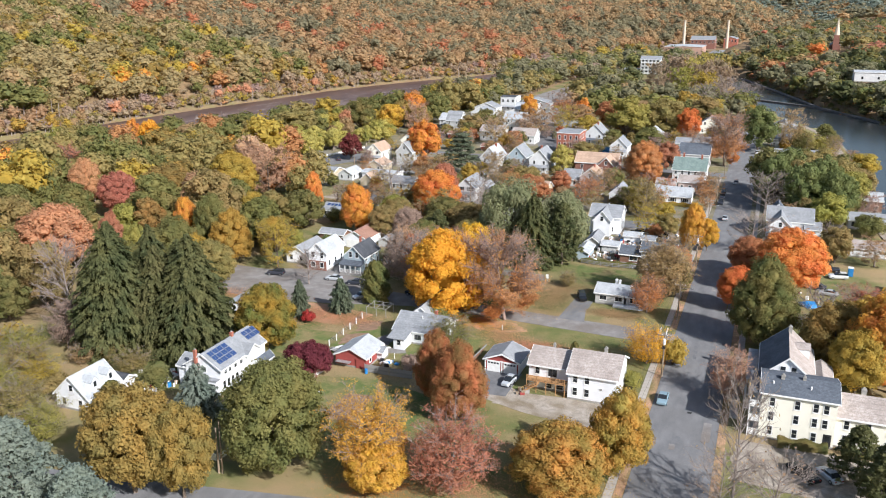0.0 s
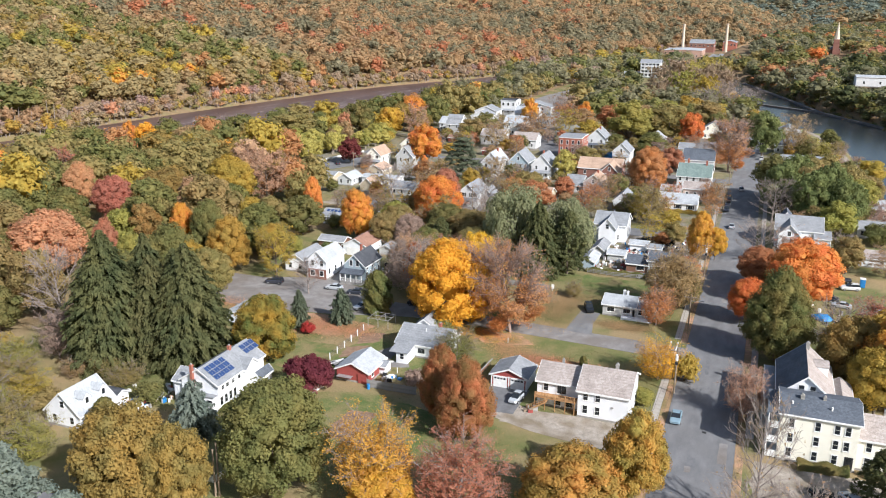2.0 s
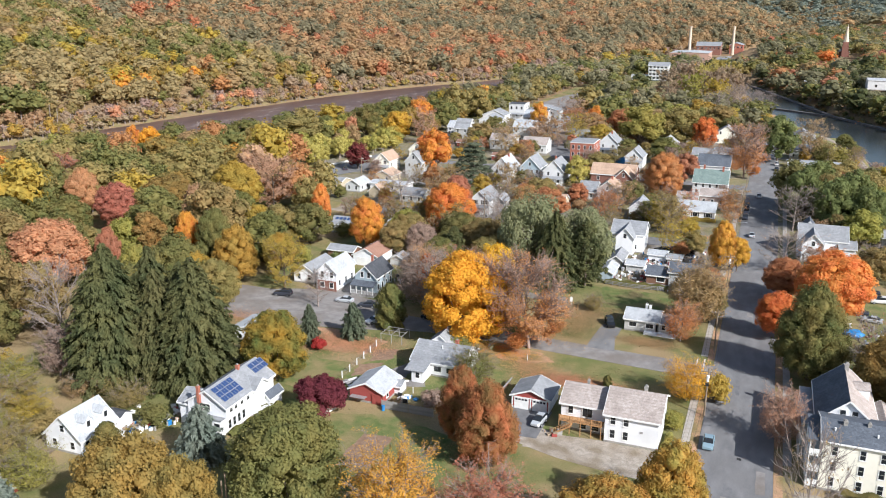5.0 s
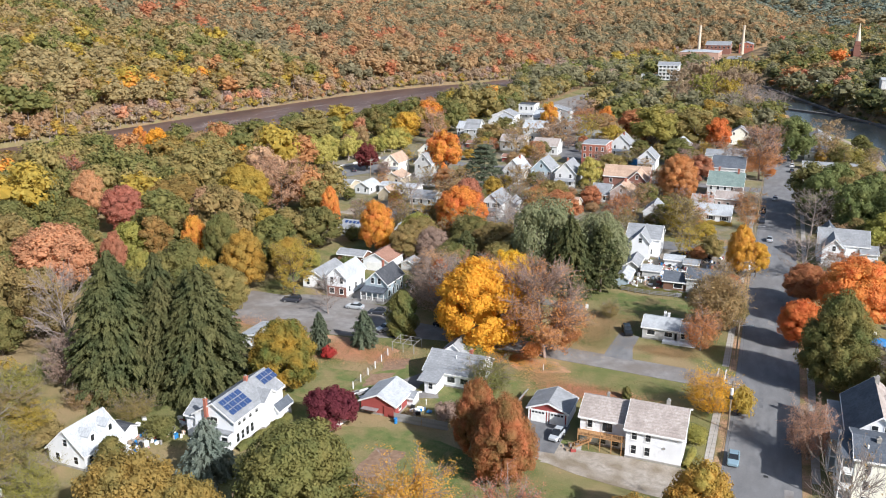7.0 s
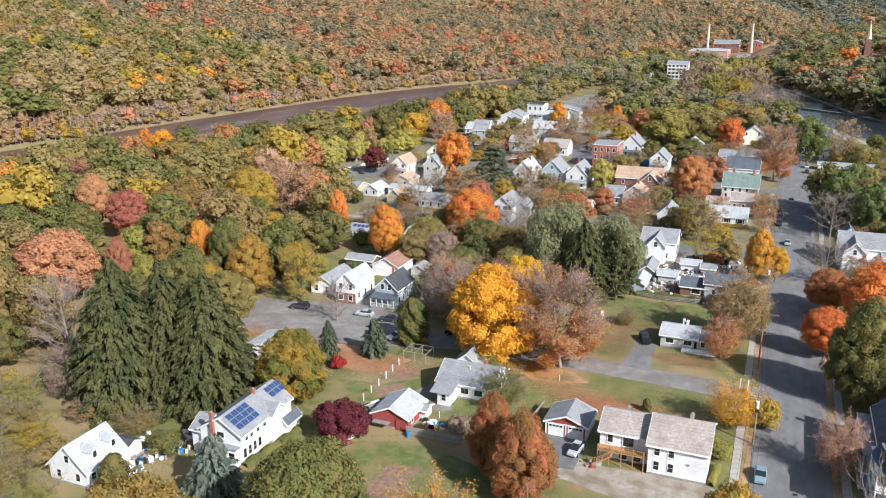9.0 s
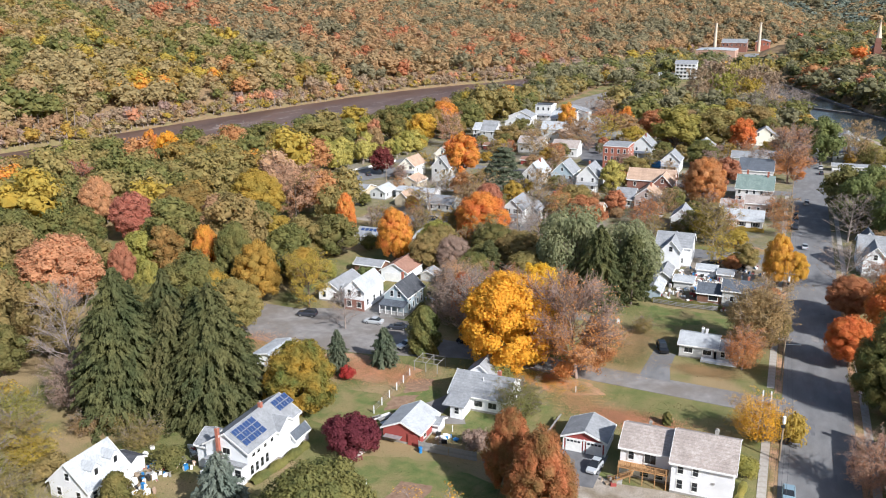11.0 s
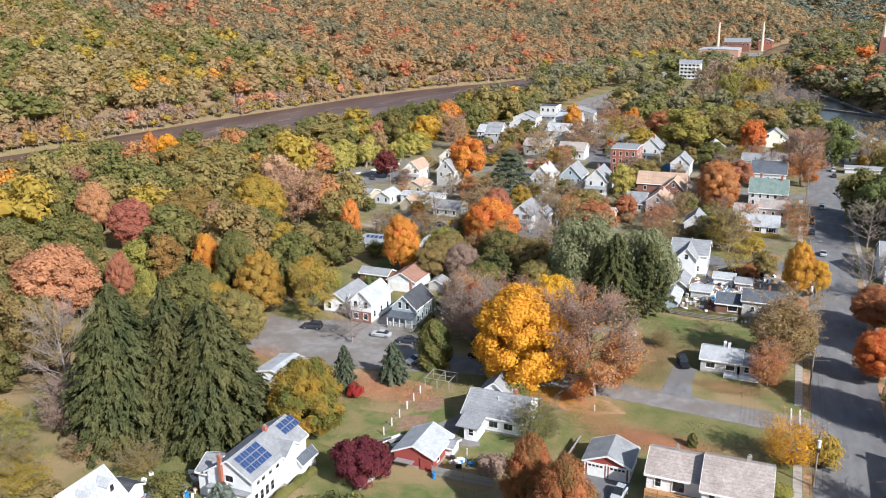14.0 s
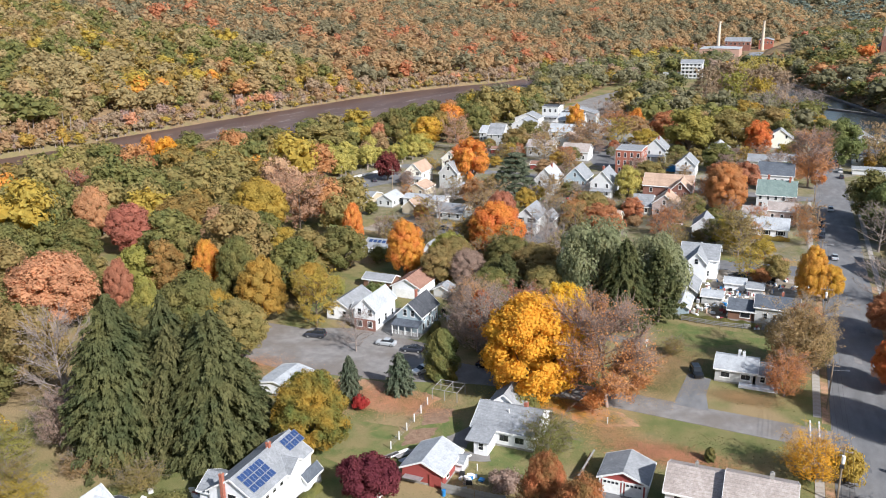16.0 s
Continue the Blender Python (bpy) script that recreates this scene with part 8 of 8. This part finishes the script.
for k, (x, y, col, rz) in enumerate(((-20, 82, "car_dark", 90), (-13, 81, "car_black", 80), (-42, 132, "car_white", 60), (-58, 198, "car_silver", 90), (-72, 200, "car_dark", 90), (-110, 100, "car_dark", 90), (-120, 97, "car_black", 90), (-165, 160, "car_dark", 30), (-130, 322, "car_white", 40), (-108, 300, "car_silver", 60), (-128, 270, "car_dark", 20), (-16, 86, "car_red", 100))):
    car("sedan" if k % 2 else "suv", col, x, y, rz, "parked %s car between houses" % col.split("_")[1])

# ---- poles and wires ----


def utility_pole(x, y, h, lamp=False, can=False, arm=True, rz=0, label="weathered wooden utility pole with a crossarm"):
    p = thing("utility_pole", label, "utility pole", x, y, 0, rz)
    bm = bmesh.new()
    rod(bm, (0, 0, -0.3), (0.05, 0, h), 0.17, 0.11, 10)
    part("pole", bm, M["wood"], p)
    if arm:
        a = part("crossarm", boxes((-1.2, -0.06, h - 0.75, 1.2, 0.06, h - 0.6)), M["wood"], p)
        for k in (-1.1, -0.45, 0.45, 1.1):
            bm = bmesh.new()
            rod(bm, (k, 0, h - 0.6), (k, 0, h - 0.4), 0.05, 0.035, 8)
            part("insulator", bm, M["trim"], a)
    if can:
        bm = bmesh.new()
        rod(bm, (0.05, -0.38, h - 2.3), (0.05, -0.38, h - 1.2), 0.25, 0.25, 14)
        part("transformer", bm, M["trim"], p, "pale grey transformer can")
        part("meter_box", boxes((-0.3, -0.3, h - 3.2, 0.3, -0.14, h - 2.7)), M["dark"], p)
    if lamp:
        bm = bmesh.new()
        rod(bm, (0, 0, h - 1.5), (2.3, 0, h - 1.2), 0.04, 0.035, 6)
        l = part("lamp_arm", bm, M["metal"], p)
        part("lamp_head", boxes((2.1, -0.13, h - 1.3, 2.75, 0.13, h - 1.12)), M["metal"], l)
    return p


POLES = [(-0.7, -50.0, 9.2), (0.0, -17.6, 9.0), (-0.5, 12.9, 9.0), (-0.4, 55.4, 9.0), (-0.5, 95.0, 9.2), (-0.5, 135.0, 9.2), (-0.6, 178.0, 9.2), (-0.6, 222.0, 9.2), (-0.8, 268.0, 9.2)]
for k, (x, y, h) in enumerate(POLES):
    utility_pole(x, y, h, lamp=k in (2, 4, 6), can=k in (1, 3))
utility_pole(-57.0, -75.7, 8.8, arm=False, label="bare wooden utility pole by the white fence")
utility_pole(-57.5, -75.9, 7.6, arm=False, label="shorter wooden pole braced beside another")
utility_pole(-97.0, 96, 9, label="wooden utility pole by the cross street")
utility_pole(-80.5, 100, 9, lamp=True, label="wooden utility pole with a street lamp")
utility_pole(-152, 150, 8, lamp=True, label="street lamp pole at the far lot")
utility_pole(-1.0, 446, 10, label="tall pole beside the canal")


def wire(points, label):
    """Sagging wires from pole to pole, as one line."""
    cu = bpy.data.curves.new("power_line", "CURVE")
    cu.dimensions = "3D"
    cu.bevel_depth = 0.018
    cu.bevel_resolution = 0
    for off in (-1.1, -0.45, 0.45, 1.1):
        sp = cu.splines.new("POLY")
        pts = []
        for (x0, y0, h0), (x1, y1, h1) in zip(points, points[1:]):
            for i in range(8):
                f = i / 8
                pts.append((x0 + (x1 - x0) * f + off, y0 + (y1 - y0) * f, h0 - 0.4 + (h1 - h0) * f - 2.4 * f * (1 - f)))
        sp.points.add(len(pts) - 1)
        for q, c in zip(sp.points, pts):
            q.co = (*c, 1)
    cu.materials.append(M["dark"])
    return tagged(new("power_line", cu), label, "power line", kind="structure")


wire(POLES, "thin dark sagging wires between street poles")

# ---- fences and yard things ----


def board_fence(line, h, mat, label, step=0.21, gap=0.02, posts=2.2):
    f = thing("fence", label, "fence", line[0][0], line[0][1])
    bd = pm = None
    for (x0, y0), (x1, y1) in zip(line, line[1:]):
        L = math.hypot(x1 - x0, y1 - y0)
        an = math.degrees(math.atan2(y1 - y0, x1 - x0))
        base = pose(x0 - line[0][0], y0 - line[0][1], 0, 0, 0, an)
        for i in range(int(L / step)):
            at = base @ pose(i * step, 0, random.uniform(-0.03, 0.03), 0, random.uniform(-0.6, 0.6), 0)
            if bd is None:
                bd = part("board", boxes((0, -0.02, 0.05, step - gap, 0.02, h)), M[mat], f, at=at).data
            else:
                part("board", bd, None, f, at=at)
        for i in range(int(L / posts) + 1):
            at = base @ pose(min(L, i * posts), 0.07, 0)
            if pm is None:
                pm = part("post", boxes((-0.05, -0.05, -0.2, 0.05, 0.05, h + 0.08)), M[mat], f, at=at).data
            else:
                part("post", pm, None, f, at=at)
        bm = boxes((0, 0.02, 0.35, L, 0.06, 0.43), (0, 0.02, h - 0.35, L, 0.06, h - 0.27))
        part("rail", bm, M[mat], f, at=base)
    return f


def post_fence(line, h, mat, label, spacing=2.8, wires=3, bars=0.012, thick=0.06):
    f = thing("fence", label, "fence", line[0][0], line[0][1])
    pm = None
    for (x0, y0), (x1, y1) in zip(line, line[1:]):
        L = math.hypot(x1 - x0, y1 - y0)
        n = max(1, round(L / spacing))
        for i in range(n + 1):
            x, y = x0 + (x1 - x0) * i / n - line[0][0], y0 + (y1 - y0) * i / n - line[0][1]
            at = pose(x, y, 0, random.uniform(-2, 2), random.uniform(-2, 2), 0)
            if pm is None:
                pm = part("post", boxes((-thick, -thick, -0.2, thick, thick, h)), M[mat], f, at=at).data
            else:
                part("post", pm, None, f, at=at)
        for k in range(wires):
            bm = bmesh.new()
            z = h * (k + 1) / (wires + 0.4)
            bar(bm, (x0 - line[0][0], y0 - line[0][1], z), (x1 - line[0][0], y1 - line[0][1], z), bars * 2, bars * 2)
            part("wire" if bars < 0.03 else "rail", bm, M["metal" if bars < 0.03 else mat], f)
    return f


post_fence([(-65.5, -27.7), (-65.8, -18), (-66.2, -11.4)], 1.5, "trim", "white wooden posts of a garden wire fence", thick=0.07)
board_fence([(-53.2, -36.0), (-48, -35.9), (-43.2, -35.7)], 1.6, "grey_wood", "weathered grey board fence beside the red shed")
board_fence([(-65.2, -73.6), (-59.8, -73.1), (-58.6, -66.4)], 1.2, "trim", "white painted board fence by the lane")
board_fence([(-61.4, -43.6), (-60.6, -38.8)], 1.1, "trim", "short white board fence by the crimson maple")
board_fence([(-42.4, -35.7), (-40.0, -36.2)], 1.4, "grey_wood", "short weathered board fence at the lawn")
post_fence([(-29.5, 47.2), (-22.5, 46.4), (-15.0, 46.9)], 1.2, "grey_wood", "rough grey rail fence behind the lawn", 1.6, 3, 0.05)
post_fence([(57, 86), (53, 100), (50, 134), (51.5, 184), (50.5, 250), (46, 312)], 1.1, "metal", "low metal guard rail along the canal path", 4, 2, 0.05)
board_fence([(-52, 30), (-35, 29.2)], 1.5, "grey_wood", "grey board fence behind the lawn")
board_fence([(-176.5, 160), (-172.5, 177), (-168.5, 193)], 1.0, "trim", "white picket fence by the far lot", 0.4, 0.15, 3)
strip("path", [(52, 96), (48, 120), (46.5, 134), (48, 184), (47, 250), (42, 312), (32, 352)], 3.0, M["gravel"], "pale gravel path along the canal", "path", z=0.05)

# wooden rail and its posts beside the garage
fb = thing("fence", "pale wooden rail on posts beside the garage", "fence", -35.2, -22)
for k in range(4):
    part("post", boxes((-0.06, -4 + k * 2.5, 0, 0.06, -3.88 + k * 2.5, 1.25)), M["wood"], fb, at=pose(k * 0.12, 0, 0))
bm = bmesh.new()
bar(bm, (-0.1, -4.2, 1.2), (0.5, 4.0, 1.3), 0.24, 0.12)
part("rail", bm, M["grey_wood"], fb)
part("screen", boxes((-0.02, -4, 0.1, 0.02, 3.6, 1.1)), M["brown_siding"], fb)

# open frame of a vine arbour
pg = thing("pergola", "pale weathered open timber frame over the garden", "pergola", -64.0, -7.0)
for x in (-2.4, 0, 2.4):
    for y in (-1.8, 2.2):
        part("post", boxes((x - 0.05, y - 0.05, 0, x + 0.05, y + 0.05, 1.9)), M["grey_wood"], pg)
    part("rafter", boxes((x - 0.035, -2.0, 1.9, x + 0.035, 2.4, 1.98)), M["grey_wood"], pg)
for y in (-1.85, 0.2, 2.2):
    part("beam", boxes((-2.6, y - 0.035, 1.97, 2.6, y + 0.035, 2.05)), M["grey_wood"], pg)

bl = thing("barrel", "bright blue plastic barrel at the shed corner", "barrel", -52.6, -36.6)
bm = bmesh.new()
rod(bm, (0, 0, 0), (0, 0, 0.9), 0.3, 0.3, 14)
part("body", bm, M["blue_plastic"], bl)
bm = bmesh.new()
rod(bm, (0, 0, 0.9), (0, 0, 0.95), 0.32, 0.3, 14)
part("lid", bm, M["blue_plastic"], bl)
for k, (x, y, an, ln, mt) in enumerate(((-64.6, -30.6, 60, 4.0, "grey_wood"), (-63.6, -29.4, 58, 4.6, "trim"), (-62.2, -28.6, 60, 4.2, "grey_wood"), (-61.2, -29.6, 58, 4.0, "metal"))):
    bd = thing("board_stack", "stack of pale boards on trestles beside the shed", "lumber", x, y, 0, an, "board stacks")
    for j in range(4):
        part("board", boxes((-ln / 2, -0.4 + j * 0.22, 0.5, ln / 2, -0.2 + j * 0.22, 0.58)), M[mt], bd)
    for e in (-1, 1):
        part("trestle", boxes((e * ln * 0.35 - 0.08, -0.5, 0, e * ln * 0.35 + 0.08, 0.5, 0.5)), M["wood"], bd)
sg = thing("sign_board", "white board standing on the lawn", "sign", -34.3, 28.9)
part("post", boxes((-0.04, -0.04, 0, 0.04, 0.04, 2.0)), M["trim"], sg)
part("board", boxes((-0.35, -0.07, 0.8, 0.35, -0.04, 1.9)), M["trim"], sg)
for x, y in ((-35.0, -6.4), (-50.4, -28.5), (-56.0, -48.5)):
    lp = thing("marker_post", "slim white post standing in the lawn", "post", x, y, group="lawn posts")
    part("post", boxes((-0.05, -0.05, 0, 0.05, 0.05, 1.1)), M["trim"], lp)
    part("cap", boxes((-0.08, -0.08, 1.1, 0.08, 0.08, 1.16)), M["trim"], lp)
tp = thing("portable_toilet", "blue portable toilet with a white roof", "portable toilet", 37.4, 61.0)
part("cabin", boxes((-0.6, -0.6, 0.1, 0.6, 0.6, 2.2)), M["blue_plastic"], tp)
part("roof", boxes((-0.65, -0.65, 2.2, 0.65, 0.65, 2.4)), M["trim"], tp, "white translucent roof")
part("door", boxes((-0.4, -0.64, 0.2, 0.4, -0.6, 2.0)), M["blue_plastic"], tp)
for x, y, w, h in ((27.0, 33.5, 2.2, 1.2), (-55.7, 224.5, 3.6, 2.6)):
    t_ = thing("tarpaulin", "crumpled bright blue tarpaulin over a pile", "tarpaulin", x, y)
    bm = bmesh.new()
    bmesh.ops.create_icosphere(bm, subdivisions=3, radius=1)
    for v in bm.verts:
        k = 1 + 0.22 * noise.noise(v.co * 2.1 + Vector((x, 0, 0)))
        v.co = Vector((v.co.x * w * k, v.co.y * w * 0.8 * k, max(0.0, v.co.z) * h * k))
    part("sheet", bm, M["blue_plastic"], t_)


def hedge(line, w, h, colour, label, seed, n=60):
    """A clipped hedge of leaf sprays along a line."""
    rg = np.random.default_rng(seed)
    P, O = [], []
    for (x0, y0), (x1, y1) in zip(line, line[1:]):
        L = math.hypot(x1 - x0, y1 - y0)
        m = int(L * n)
        t = rg.uniform(0, 1, m)
        a = rg.uniform(0, np.pi, m)
        lump = 1 + 0.18 * np.sin(t * L * 1.7 + seed)
        off = np.cos(a) * w / 2 * lump
        z = np.sin(a) ** 0.6 * h * lump * rg.uniform(0.75, 1.05, m)
        nx_, ny_ = -(y1 - y0) / L, (x1 - x0) / L
        P.append(np.stack([x0 + (x1 - x0) * t + nx_ * off, y0 + (y1 - y0) * t + ny_ * off, z], -1))
        O.append(np.stack([nx_ * np.cos(a), ny_ * np.cos(a), np.sin(a) + 0.3], -1))
    hd = thing("hedge", label, "hedge", 0, 0)
    v, f = leaf_sprays(rg, np.concatenate(P), np.concatenate(O), 0.13)
    part("leaves", mesh_of("leaves", v, f, [M[colour]]), None, hd)
    return hd


hedge([(20.4, -36.6), (27.6, -36.2)], 1.8, 1.4, "leaf_green", "dark clipped hedge before the cream building", 1, 900)
hedge([(29.8, -35.6), (45, -35.4)], 1.4, 1.1, "leaf_green", "low green hedge before the wing", 2, 700)
hedge([(-21, 124.4), (-8, 124.6)], 1.6, 1.2, "gold", "low yellow-green hedge before the white cottage", 3, 500)
hedge([(-30, 48.6), (-14, 48.4)], 1.8, 1.1, "green", "rough green border along the rail fence", 4, 500)
hedge([(-72.0, -54.5), (-70.8, -47), (-70.4, -42)], 1.4, 1.0, "green", "low shrubs along the farmhouse wall", 5, 500)
hedge([(-5.2, -33), (-4.6, -27)], 1.0, 0.8, "lime", "low shrubs at the house wall", 6, 500)
hedge([(-78, 17.0), (-79.4, 24)], 1.6, 1.3, "green", "garden shrubs beside the blue house", 7, 500)


def clutter(x, y, rx, ry, n, seed, label):
    """Odds and ends lying in a yard: many small boxes, drums and boards."""
    rg = random.Random(seed)
    bm = bmesh.new()
    mats = ["trim", "grey_wood", "red_siding", "blue_plastic", "dark", "metal", "wood", "roof_tan"]
    for i in range(n):
        w, d, h = rg.uniform(0.25, 1.1), rg.uniform(0.25, 0.9), rg.uniform(0.2, 1.0)
        m = pose(x + rg.gauss(0, rx), y + rg.gauss(0, ry), 0.03, rg.uniform(-8, 8), rg.uniform(-8, 8), rg.uniform(0, 180))
        k = len(bm.faces)
        if rg.random() < 0.3:
            bmesh.ops.create_cone(bm, cap_ends=True, segments=8, radius1=w / 2.4, radius2=w / 2.6, depth=h, matrix=m @ Matrix.Translation((0, 0, h / 2)))
        else:
            add_box(bm, -w / 2, -d / 2, 0, w / 2, d / 2, h, m)
        bm.faces.ensure_lookup_table()
        q = rg.randrange(len(mats))
        for f in bm.faces[k:]:
            f.material_index = q
    me = bpy.data.meshes.new("yard_clutter")
    bmesh.ops.recalc_face_normals(bm, faces=bm.faces)
    bm.to_mesh(me)
    bm.free()
    for a in mats:
        me.materials.append(M[a])
    return tagged(new("yard_clutter", me), label, "clutter", kind="stuff")


clutter(-87.4, -60.5, 1.4, 2.6, 60, 1, "colourful jumble of yard things behind the cape house")
clutter(-88.5, -55.0, 2.4, 1.8, 40, 14, "dark jumble of yard things between the two houses")
clutter(-84.2, -50.5, 1.5, 2.0, 40, 2, "pale jumble of yard things beside the farmhouse")
clutter(-19.0, 68.0, 5.0, 3.6, 110, 3, "crowded jumble of things in the back yard")
clutter(-12.0, 80.0, 6.0, 2.0, 40, 4, "white and dark jumble along the cross street")
clutter(-13.6, 47.6, 1.6, 0.5, 10, 5, "pots and drums by the rail fence")
clutter(-50.9, -31.6, 1.0, 1.2, 12, 6, "white garden furniture beside the red shed")
clutter(-25.0, 56.0, 4.0, 3.0, 70, 7, "yard things between the sheds")
clutter(30.0, 34.0, 3.0, 4.0, 24, 8, "colourful yard things under the orange maple")
clutter(-97.0, -80.0, 3.5, 1.6, 22, 9, "pale scattered things in the rough corner")
clutter(-80.0, 30.0, 2.0, 3.0, 12, 10, "yard things behind the blue house")
clutter(-118.0, 130.0, 7.0, 6.0, 24, 11, "yard things between distant houses")
clutter(-75.0, 150.0, 9.0, 4.0, 24, 12, "yard things between distant houses")
clutter(-140.0, 320.0, 14.0, 10.0, 50, 13, "pale vehicles and things at the far yards")
clutter(-23.0, -34.0, 1.0, 0.6, 6, 14, "dark bins beside the deck stairs")

# yard and railway siding at the far end
strip("road", [(-120, 300), (-138, 400), (-138, 482), (-130, 570), (-118, 640)], [12, 28, 32, 22, 10], M["asphalt_pale"], "pale grey yard road at the far end of town", "road", z=0.05)
patch("parking_lot", [(-178, 142), (-162, 150), (-150, 172), (-152, 184), (-172, 176)], M["asphalt"], "grey asphalt parking lot beside the houses", "parking lot", z=0.05, wob=0.6)
patch("parking_lot", [(-112, 276), (-78, 284), (-76, 226), (-90, 226), (-100, 250)], M["asphalt_new"], "grey asphalt parking lot behind the brick block", "parking lot", z=0.03, wob=0.6)
patch("parking_lot", [(-26, 60), (-4, 60), (-4, 90), (-26, 90)], M["gravel"], "worn gravel back yard between the sheds", "yard", z=0.03, wob=0.8)
patch("yard", [(-100, 92), (-70, 92), (-66, 112), (-104, 112)], M["asphalt"], "grey paved yard by the porch house", "yard", z=0.035, wob=0.8)
patch("yard", [(-136, 92), (-106, 90), (-104, 106), (-130, 112)], M["gravel"], "pale worn yard between houses", "yard", z=0.03, wob=0.8)
patch("yard", [(-160, 296), (-100, 300), (-104, 372), (-156, 372)], M["gravel"], "pale gravel yards among white houses", "yard", z=0.03, wob=1.5)
for k in range(7):
    rc = thing("rail_car", "rust-red freight car on the siding", "rail car", -121 + k * 1.3, 440 + k * 15.5, 0, -5, "freight cars")
    part("body", boxes((-1.4, -6.8, 1.0, 1.4, 6.8, 3.8)), M["roof_red"], rc)
    part("roof", boxes((-1.5, -6.9, 3.8, 1.5, 6.9, 3.95)), M["roof_brown"], rc)
    for yy in (-4.5, 4.5):
        part("bogie", boxes((-1.2, yy - 1.0, 0.1, 1.2, yy + 1.0, 1.0)), M["dark"], rc)
patch("manhole_cover", [(6.0, -31.0), (6.7, -31.0), (6.7, -30.3), (6.0, -30.3)], M["dark"], "dark round iron manhole cover in the street", "manhole", z=0.066, thick=0.005, wob=0.05)
